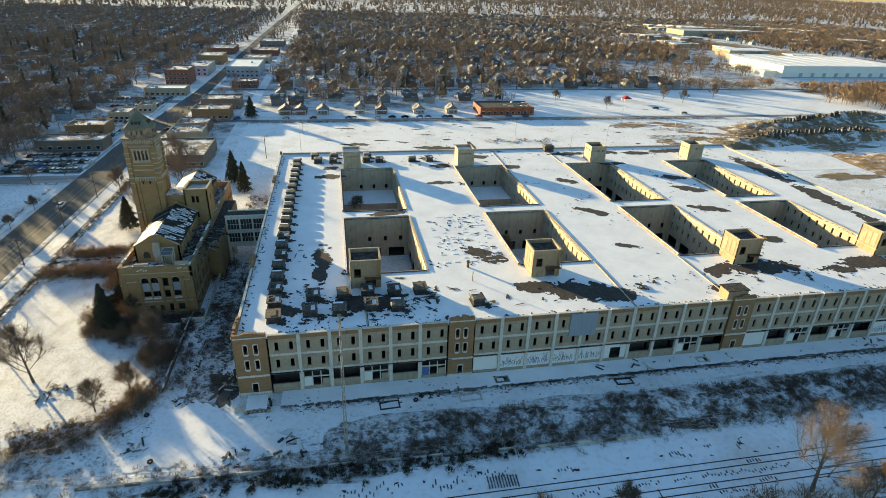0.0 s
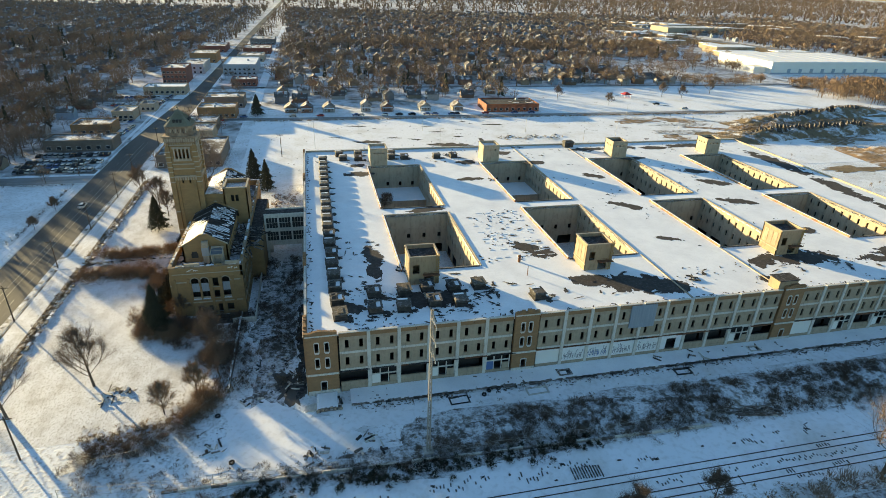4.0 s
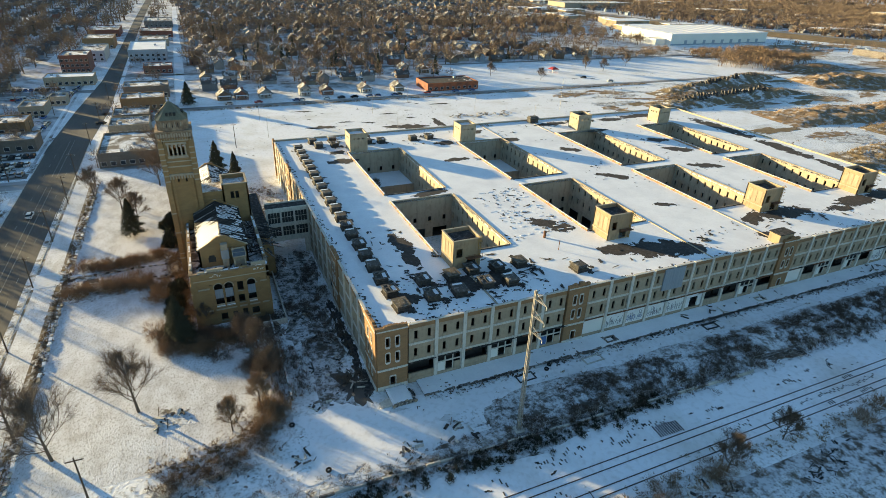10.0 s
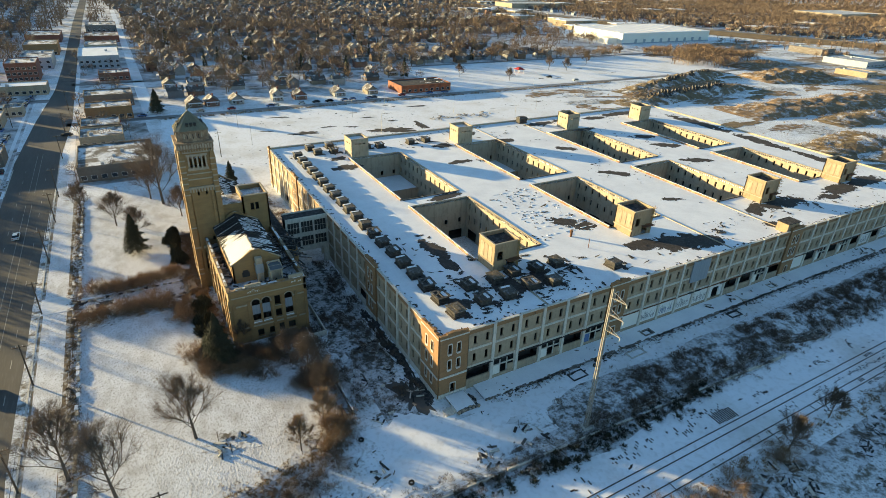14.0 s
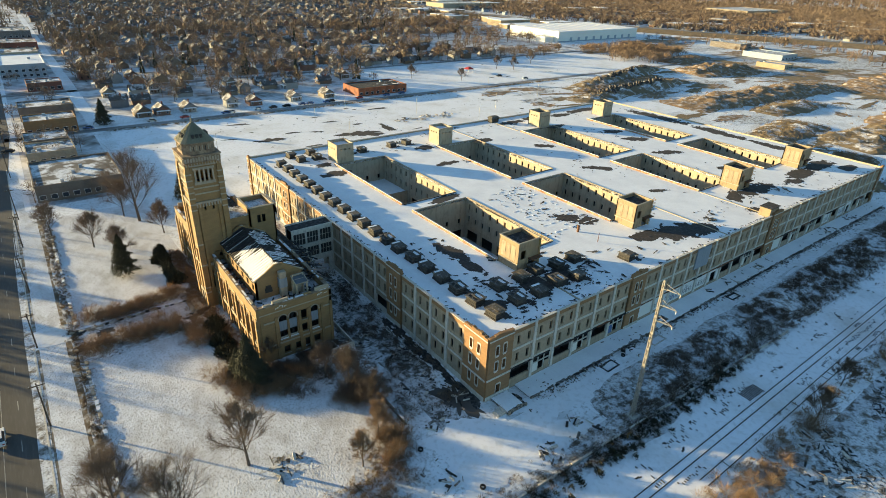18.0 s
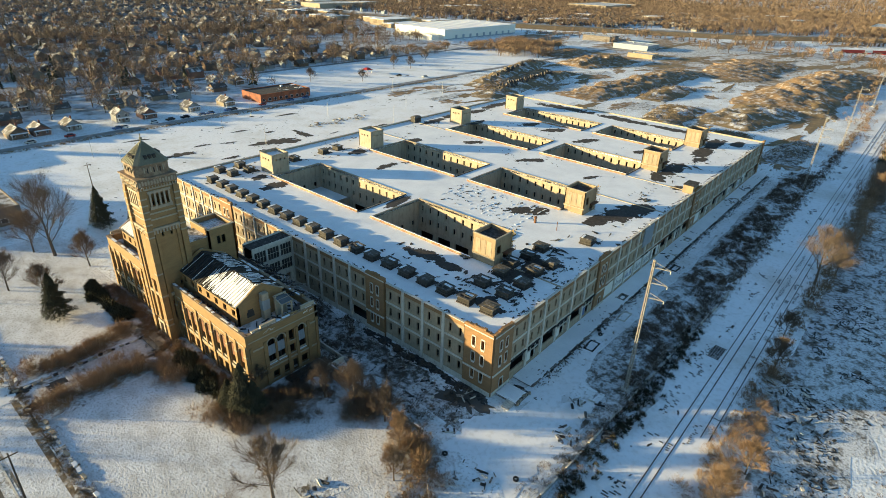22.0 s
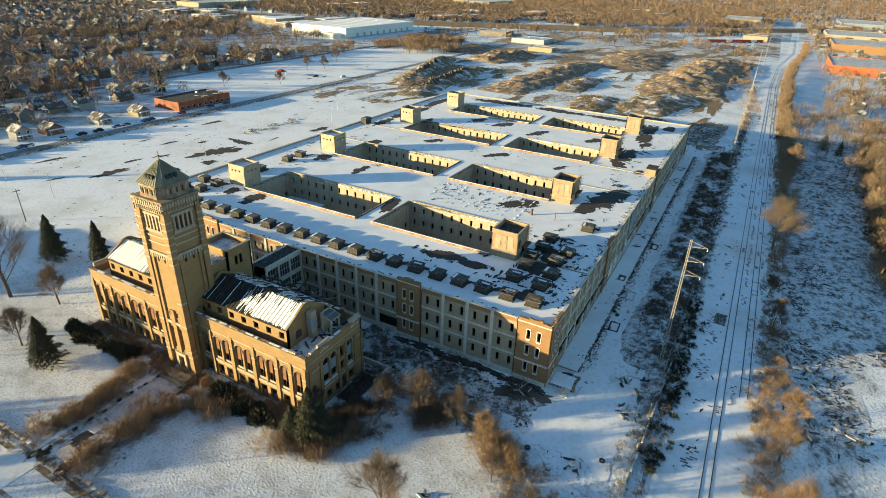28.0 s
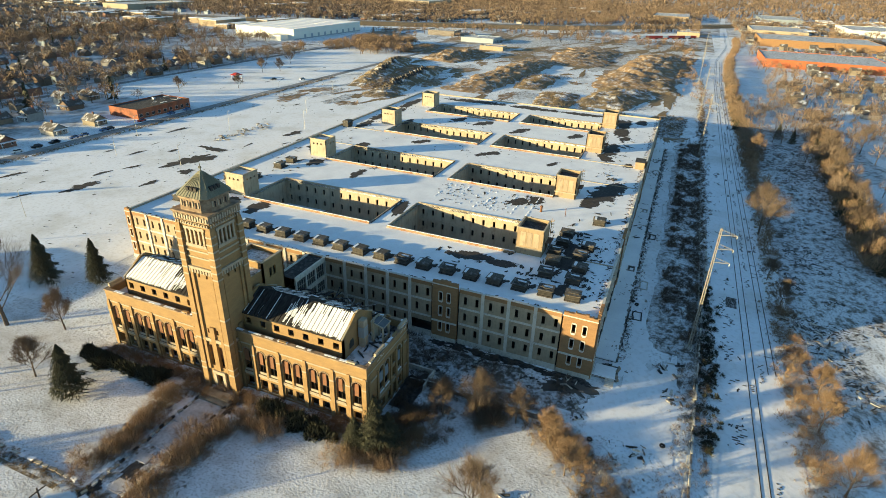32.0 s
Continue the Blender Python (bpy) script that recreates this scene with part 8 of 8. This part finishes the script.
def mound(x, y, L, Wd, h, turn, seed, material=STRAW, label="long spoil heap overgrown with straw-coloured grass"):
    m = M()
    nx, ny = 64, 20
    for j in range(ny + 1):
        for i in range(nx + 1):
            u, v = i / nx * 2 - 1, j / ny * 2 - 1
            n = noise.fractal(Vector((u * L / 22 + seed * 9, v * Wd / 16, seed)), 1.0, 2.0, 4)
            prof = max(0.0, 1 - abs(u) ** 4) * max(0.0, 1 - v * v) ** 0.8
            n2 = noise.fractal(Vector((u * L / 6 + seed, v * Wd / 5, seed)), 1.0, 2.0, 3)
            z = h * 0.55 * prof * (0.8 + 0.45 * n) + 0.7 * n2 * prof
            m.v.append((u * L / 2, v * Wd / 2 * (1 + 0.25 * n), max(z, 0) - 0.05))
    for j in range(ny):
        for i in range(nx):
            a = j * (nx + 1) + i
            m.f.append((a, a + 1, a + nx + 2, a + nx + 1))
    o = part("earth_mound", m, material)
    o.matrix_basis = pose(x, y, G, 0, 0, turn)
    for p in o.data.polygons:
        p.use_smooth = True
    mt = o.matrix_basis
    HEAPS.extend(tuple(mt @ Vector(c)) for c in m.v if c[2] > 0.25 and y > 90)
    return tagged(o, label, "spoil heap")


SPOIL = mat("snowy_spoil", (0.21, 0.155, 0.09), 0.95, (0.70, 0.71, 0.74), 0.12, 0.56, 0.05, (0.08, 0.06, 0.042), 0.7, 0.7, 0.8, 0.5)
SPOIL2 = mat("grassy_spoil", (0.31, 0.195, 0.10), 0.95, (0.17, 0.11, 0.062), 0.2, 0.5, 0.12, (0.62, 0.63, 0.66), 0.32, 0.8, 0.8, 0.5)
mound(92, 80.5, 196, 12, 2.0, 0, 14, SNOW_THIN, "low snowy bank overgrown with leafless scrub")
mound(318, 324, 165, 24, 9, 16, 1, SPOIL)
mound(284, 285, 150, 22, 8, 6, 2, SPOIL)
mound(292, 303, 120, 15, 5, 8, 15, SPOIL2)
mound(360, 227, 200, 36, 9, -4, 3, SPOIL2)
mound(330, 196, 70, 24, 6, 0, 4, SPOIL)
mound(452, 118, 250, 58, 13, -5, 5, SPOIL2)
mound(362, 108, 70, 30, 7, 10, 16, SPOIL)
mound(300, 130, 90, 40, 7, -10, 6, SPOIL)
mound(262, 166, 70, 26, 4, 5, 7, SPOIL)
mound(227, 92, 56, 17, 3.5, -3, 8, SNOW_DIRT, "dark heap of demolition rubble dusted with snow")
mound(232, 122, 30, 18, 3, 20, 9, SPOIL2)
mound(432, 304, 84, 40, 12, -12, 10, SPOIL2)
mound(520, 190, 160, 60, 6, 0, 11, SPOIL2)
mound(470, 360, 80, 30, 6, 10, 12, SPOIL2)
RIB = mat("dark_spoil", (0.055, 0.045, 0.036), 0.95, (0.035, 0.03, 0.026), 0.6, 0.5, 0.2, (0.5, 0.5, 0.52), 0.9, 0.3, 0.8, 0.4)
for ax, ay, bx, by, n in ((252, 303, 388, 343, 44), (226, 280, 340, 291, 40)):
    for k in range(n):
        u = (k + 0.5) / n
        hh = 5.6 * min(1.0, 5 * u, 5 * (1 - u)) * rnd(0.8, 1.1)
        row = M()
        for i in range(5):
            w_ = rnd(0.45, 0.8)
            row.box(-w_, -1.2, -1.2, w_, 1.0, rnd(0.2, 0.6), pose(rnd(-.3, .3), 1.5 - 1.9 * i, hh * (0.92 - 0.21 * i), 24 + rnd(-8, 8), rnd(-8, 8), rnd(-9, 9)))
        o = part("tipped_rubble", row, RIB)
        o.matrix_basis = pose(ax + (bx - ax) * u + rnd(-0.5, 0.5), ay + (by - ay) * u + rnd(-0.8, 0.8), G, 0, 0, -30 + rnd(-7, 7))
        tagged(o, "ridge of dark tipped rubble between strips of snow", "rubble", group="rows of tipped rubble")
g_ = np.random.default_rng(45)
for k in range(60):
    x, y = g_.uniform(480, 1300), g_.uniform(90, 480)
    patch("dead_grass", x, y, g_.uniform(25, 70), g_.uniform(8, 22), g_.uniform(-25, 10), 1800 + k, G + 0.02 + 0.002 * k, (SPOIL2, SNOW_THIN)[k % 2], ground)
g_ = np.random.default_rng(44)
for k in range(190):
    x, y = g_.uniform(182, 700), g_.uniform(84, 335)
    p = patch("dead_grass", x, y, g_.uniform(4, 22) * (1 + (x > 420)), g_.uniform(2, 7) * (1 + (x > 420)), g_.uniform(-25, 10), 800 + k, G + 0.02 + 0.0008 * k, (SPOIL2, SNOW_THIN, STRAW)[k % 3], ground)
bushes("dry_grass_tufts", "straw-coloured weeds over the open land", STRAW, GT, 2600, strip(182, 640, 86, 335, 0.05, 26), (0.5, 1.8), 26, "grass")
bushes("scrub_band", "brown thicket near the warehouse", RUSSET, near_t, 620, strip(385, 500, 355, 445, -0.2, 40), (5, 12), 27, "trees")
bushes("scrub_band", "brown thicket beyond the park", RUSSET, near_t, 240, strip(300, 430, 440, 475, -0.2, 40), (4, 9), 28, "trees")
_h = np.array(HEAPS)
_r = np.random.default_rng(91)
_h = _h + _r.normal(0, 1.2, (len(_h), 3)) * np.array([1, 1, 0.0])
_t = []
for k in range(0, len(_h), 400):
    for p in _h[k:k + 400]:
        tm = GT[int(_r.integers(0, 4))][:10]
        _t.append(tm * _r.uniform(0.6, 1.8) + p - np.array([0, 0, 0.15]))
stuff("heap_grass", np.concatenate(_t), STRAW, "straw-coloured weeds over the spoil heaps", "grass")
bushes("railway_trees", "leafless russet trees along the railway", RUSSET, near_t, 330, line([(110, 53), (170, 52.5), (330, 54), (440, 52.5), (560, 48), (640, 40), (720, 32), (840, 28)], 1.9), (3.5, 8.5), 29, "trees")
bushes("railway_trees", "dense hedge of trees along the railway", TWIG, near_t, 210, line([(170, 52), (330, 53.5), (440, 52), (560, 47)], 1.8), (4, 9), 46, "trees")
bushes("railway_trees", "olive undergrowth along the railway", YEW, BW, 260, line([(230, 54), (330, 54.5), (440, 53)], 1.3), (1.5, 4.5), 47, "shrubs")
bushes("railway_trees", "leafless trees beside the railway", RUSSET, near_t, 90, line([(300, 74), (420, 84), (640, 90)], 4), (3, 7), 30, "trees")
bushes("garden_trees", "leafless trees by the gardens", TWIG, near_t, 260, strip(115, 420, -60, 30, -0.25, 30), (5, 12), 31, "trees")
MW = ((1180, -20), (1085, 60), (985, 160), (850, 278), (772, 425), (728, 500), (688, 585), (645, 660), (612, 730), (588, 840), (598, 1035), (640, 1400))
em, rd = M(), M()
for (xa, ya), (xb, yb) in zip(MW, MW[1:]):
    em.quad((xa - 34, ya, G), (xa - 8, ya, 3.0), (xb - 8, yb, 3.0), (xb - 34, yb, G))
    em.quad((xa - 8, ya, 3.0), (xa + 18, ya, 3.0), (xb + 18, yb, 3.0), (xb - 8, yb, 3.0))
    em.quad((xa + 18, ya, 3.0), (xa + 44, ya, G), (xb + 44, yb, G), (xb + 18, yb, 3.0))
    rd.quad((xa - 4, ya, 3.1), (xa + 12, ya, 3.1), (xb + 12, yb, 3.1), (xb - 4, yb, 3.1))
    rd.box(xa + 13, ya, 3.0, xa + 13.5, ya + 4, 4.0)
emb = part("embankment", em, STRAW)
tagged(emb, "long grassy motorway embankment in the distance", "embankment", kind="structure")
part("motorway", rd, FARROAD, emb, "pale motorway")


# ---- vehicles ----
def car_proto(col, near=True):
    c = thing("car", "", "car", pose(0, 0, -70))
    b = M().taper(-0.9, -2.3, 0.9, 2.3, 0.35, 0.92, 0.06)
    part("body", b, col, c)
    part("cabin", M().taper(-0.84, -1.7, 0.84, 1.0, 0.92, 1.46, 0.28), CARGLASS, c, "dark glazed cabin")
    part("car_roof", M().box(-0.58, -1.40, 1.45, 0.58, 0.72, 1.5), col, c)
    for x in (-0.86, 0.86):
        for y in (-1.4, 1.45):
            w = part("wheel", M().tube((x - 0.1, y, 0.33), (x + 0.1, y, 0.33), 0.33, 0.33, 12), TYRE, c)
            if near:
                part("rim", M().tube((x + math.copysign(0.1, x), y, 0.33), (x + math.copysign(0.115, x), y, 0.33), 0.2, 0.2, 10), STEEL, w)
    for x in (-0.62, 0.62) if near else ():
        part("headlight", box(x - 0.18, 2.26, 0.62, x + 0.18, 2.31, 0.78), PAINTWHITE, c)
        part("tail_light", box(x - 0.18, -2.31, 0.62, x + 0.18, -2.26, 0.78), PAINTRED, c)
    return c


CARCOL = [(PAINTWHITE, "white"), (TYRE, "black"), (METALGREY, "grey"), (PAINTRED, "red"), (GRAFFITI_BLUE, "blue"), (STEEL, "silver")]
CARS = [car_proto(m) for m, _ in CARCOL] + [car_proto(m, False) for m, _ in CARCOL]
spots = [(-98.6, 137, 0, 0, "white car driving on the cleared avenue"), (-100.2, 213, 0, 0, "white car driving on the cleared avenue"), (-90.2, 326, 1, 70, "dark car on the avenue by the shops")]
g_ = np.random.default_rng(8)
for k in range(40):
    x, y = -138 + (k % 13) * 2.3, (256, 268.5, 279)[k // 13 % 3] + g_.uniform(-.5, .5)
    n = int(g_.choice((0, 1, 2, 5, 2, 1)))
    spots.append((x, y, n, g_.uniform(-4, 4), CARCOL[n][1] + " car parked on a snowy car lot"))
for k in range(16):
    n = int(g_.integers(0, 6))
    spots.append((g_.uniform(-60, 125), 351.5, n, 90, CARCOL[n][1] + " car parked beside the snowy street"))
for x, y, n in ((228, 372, 1), (240, 355, 2), (-78, 293, 1), (-70, 293.5, 5), (-74, 349.8, 3)):
    spots.append((x, y, n, 80, CARCOL[n][1] + " car parked in the snow"))
for k in range(12):
    n = int(g_.integers(0, 6))
    spots.append((400 + (k % 18) * 3.2, 610 + 14 * (k // 18), n, 0, CARCOL[n][1] + " vehicle parked behind the warehouse"))
for k in range(44):
    n = int(g_.choice((0, 1, 2, 5, 4, 1)))
    spots.append(((-140, -116, -112.5, -145)[k // 11] + (k % 11) * (2.4, 0.3, 0.25, 2.8)[k // 11] + g_.uniform(-.3, .3), (262.5, 303 + 3.0 * (k % 11), 384 + 3.4 * (k % 11), 414)[k // 11], n, g_.uniform(-6, 6), CARCOL[n][1] + " car parked on a snowy car lot"))
for x, y, n, a, lb in spots:
    c = copy_thing(CARS[n + (0 if -112 < x < -93 else 6)], pose(x, y, G + (0.03 if x < -93 and x > -112 else 0.05), 0, 0, a))
    c["label"] = lb
for v in CARS:
    for o in list(v.children_recursive) + [v]:
        bpy.data.objects.remove(o)
g_ = np.random.default_rng(81)
shells = [M() for _ in CARCOL]
cabs = M()
for x0, y0, n, a in ((-136, 306, 8, 0), (-139, 336, 7, 0), (-138, 390, 9, 0), (-128, 345, 5, 0), (-84, 344, 6, 90), (-82, 340, 5, 0), (770, 150, 14, 20), (778, 138, 14, 20), (785, 122, 14, 15), (795, 108, 12, 15), (760, 165, 16, 20)):
    for k in range(n):
        if g_.random() < 0.82:
            t = pose(x0 + k * 2.8, y0 + g_.uniform(-.5, .5), G + 0.03, 0, 0, a + g_.uniform(-5, 5))
            shells[int(g_.integers(0, 6)) if x0 < 0 or g_.random() < 0.45 else 3].box(-0.88, -2.2, 0.25, 0.88, 2.2, 0.9, t)
            cabs.box(-0.72, -1.5, 0.9, 0.72, 0.8, 1.42, t)
for m, (c, nm) in zip(shells, CARCOL):
    tagged(part("parked_car_rows", m, c), "rows of small %s cars parked on far car lots" % nm, "cars", kind="stuff")
tagged(part("parked_car_cabins", cabs, CARGLASS), "dark cabins of cars on far car lots", "cars", kind="stuff")
for k, (x, y, rx, ry) in enumerate(((-124, 268, 17, 13), (-122, 306, 15, 5), (-128, 338, 12, 6), (-128, 390, 17, 12), (-76, 342, 8, 5))):
    p = patch("car_lot", x, y, rx, ry, 0, 1700 + k, G + 0.016 + 0.002 * k, SNOW_DIRT)
    tagged(p, "trodden car lot with thin dirty snow", "car lot", kind="structure")
bushes("dry_grass_tufts", "brown grass along the street fence", STRAW, GT, 1500, line([(-50, 341), (130, 341), (262, 341)], 0.8), (0.4, 1.2), 35, "grass")
bushes("scrub_band", "low scrub along the street fence", SCRUB, BT, 240, line([(-50, 341.5), (262, 341.5)], 1.0), (0.6, 1.6), 36)
gz = thing("park_shelter", "small open park shelter with a red roof", "shelter", pose(218, 398, G + 0.05))
for x in (-2.5, 2.5):
    for y in (-2.5, 2.5):
        part("post", box(x - 0.12, y - 0.12, 0, x + 0.12, y + 0.12, 2.6), PAINTWHITE, gz)
part("roof", M().taper(-3.4, -3.4, 3.4, 3.4, 2.6, 4.2, 2.6), PAINTRED, gz, "red pyramid roof")


for k in range(10):
    u = k / 9
    tr = thing("freight_trailer", "red box trailer parked in a far scrapyard" if k % 4 else "white box trailer parked in a far scrapyard", "trailer", pose(764 + 58 * u, 153 - 66 * u, G, 0, 0, -48), "trailers in the scrapyard")
    part("box", box(-5.2, -1.3, 1.1, 5.2, 1.3, 4.2), PAINTRED if k % 4 else PAINTWHITE, tr)
    part("door", box(-5.26, -1.2, 1.2, -5.2, 1.2, 4.1), METALGREY, tr)
    for x in (-3.6, 3.6):
        part("wheel", M().tube((x, -1.25, 0.55), (x, 1.25, 0.55), 0.55, 0.55, 8), TYRE, tr)


# ---- litter ----
def litter(label, n, region, seed, z=G, size=0.9, material=BURNT):
    g = np.random.default_rng(seed)
    m = M()
    for x, y in region(g, n):
        l, w, h = g.uniform(0.08, size) * g.uniform(0.2, 0.6), g.uniform(0.04, 0.17), g.uniform(0.03, 0.14)
        m.box(-l, -w, -0.02, l, w, h, pose(x, y, z, g.uniform(-6, 6), g.uniform(-8, 8), g.uniform(0, 180)))
    return tagged(part("litter", m, material), label, "litter", kind="stuff")


litter("dark scraps of wood scattered in the snowy yard", 300, strip(-36.5, -22.8, 97, 160, -0.2, 8), 61)
litter("broken boards on the loading platform", 170, strip(-13, 170, 91.8, 95.6, 0.0, 5), 63, PLAT, 0.8, BOARD)
litter("scattered debris below the platform", 120, strip(-20, 180, 86, 91, 0.0, 6), 64)
litter("scattered rubble on the rough ground", 900, strip(-40, 120, 28, 54, 0.05, 9), 65, G, 1.2, BOARD)
litter("dark flecks of weeds over the snowy car park", 700, strip(-45, 255, 230, 338, -0.1, 22), 84, G + 0.05, 1.0)
litter("dark scraps over the snowy car park", 340, strip(-40, 255, 230, 338, 0.1, 16), 66, G + 0.05, 1.3)
litter("torn roofing scraps on the snowy factory roof", 260, strip(-12, 20, 99, 113, -0.1, 4), 67, DECK, 0.9, ROOFING)
litter("torn roofing scraps on the snowy factory roof", 200, strip(22, 42, 122, 156, 0.0, 5), 68, DECK, 1.0, ROOFING)
litter("torn roofing scraps on the snowy factory roof", 190, strip(66, 172, 98, 112, 0.0, 6), 69, DECK, 1.0, ROOFING)
litter("torn roofing scraps on the snowy factory roof", 190, strip(-18, 172, 207, 224, 0.05, 6), 70, DECK, 1.0, ROOFING)
litter("torn roofing scraps on the snowy factory roof", 120, strip(110, 130, 122, 200, 0.0, 6), 71, DECK, 1.2, ROOFING)
litter("torn roofing scraps on the snowy factory roof", 120, strip(66, 88, 122, 200, 0.05, 6), 72, DECK, 1.2, ROOFING)
litter("fallen bricks and boards at the lawn corner", 110, strip(-60, -38, 82, 92, -0.1, 5), 73, G, 1.0, BOARD)
litter("line of broken timber along the platform edge", 420, line([(-14, 91.3), (60, 91.4), (174, 91.2)], 0.35), 74, G + 0.3, 1.4, BOARD)
litter("dark scraps along the platform edge", 240, line([(-14, 90.6), (60, 90.8), (174, 90.6)], 0.5), 75, G, 1.1)
litter("torn roofing along the front parapet", 330, line([(-20, 97.6), (174, 97.6)], 0.45), 76, DECK, 1.3, ROOFING)
litter("torn roofing along the side parapet", 160, line([(-20.8, 98), (-20.8, 224)], 0.35), 77, DECK, 1.0, ROOFING)
bushes("dry_grass_tufts", "dead weeds along the platform", SCRUB, BT, 240, line([(-14, 90.4), (174, 90.4)], 0.6), (0.3, 0.9), 32, "weeds")
bushes("shop_trees", "leafless trees between the shops", TWIG, near_t, 70, strip(-92, -60, 250, 700, -0.3, 40), (5, 10), 33, "trees")
bushes("lot_trees", "tall leafless trees west of the open lot", TWIG, near_t, 110, strip(-186, -142, 226, 300, -0.4, 40), (8, 14), 50, "trees")
bushes("lot_trees", "leafless trees round the car lots", TWIG, near_t, 130, strip(-200, -116, 240, 480, -0.1, 40), (5, 11), 34, "trees")
litter("dense dark heaps of old timber beside the railway", 1500, strip(-6, 75, 32, 53, 0.08, 8), 78, G, 1.7)
litter("sticks and boards on the rough ground", 700, strip(75, 170, 24, 50, 0.1, 9), 79, G, 1.3, BOARD)
for k, (x, y, w, d) in enumerate(((8, 89.4, 3.6, 1.8), (25, 89.2, 4.2, 1.6), (33, 93.4, 2.6, 1.4), (60, 89.4, 3.4, 1.6), (82, 93.6, 2.4, 1.4))):
    z = G if y < 91 else PLAT
    pit = thing("loading_pit", "open concrete loading pit with snowy rim", "pit", pose(x, y, z, 0, 0, rnd(-4, 4)), "pits along the platform")
    part("pit_floor", box(-w / 2, -d / 2, 0.0, w / 2, d / 2, 0.03), BURNT, pit, "dark pit floor")
    for a in ((-w / 2, -d / 2 - 0.3, w / 2, -d / 2), (-w / 2, d / 2, w / 2, d / 2 + 0.3), (-w / 2 - 0.3, -d / 2 - 0.3, -w / 2, d / 2 + 0.3), (w / 2, -d / 2 - 0.3, w / 2 + 0.3, d / 2 + 0.3)):
        part("rim", box(a[0], a[1], 0, a[2], a[3], 0.16 + 0.08 * (k % 2)), (BURNT, PIER, BOARD)[k % 3], pit)
    part("pit_snow", box(-w / 2 + 0.2, -d / 2 + 0.1, 0.03, w / 2 - w * 0.35, d / 2 - 0.3, 0.12), SNOW_CLEAN, pit, "drift of snow in the pit")
debris("debris_heap", "snowy heap of demolition rubble at the end of the factory", 227, 92, G + 1.2, 60, 10, 140, (PIER, BOARD, BURNT), 2.4)
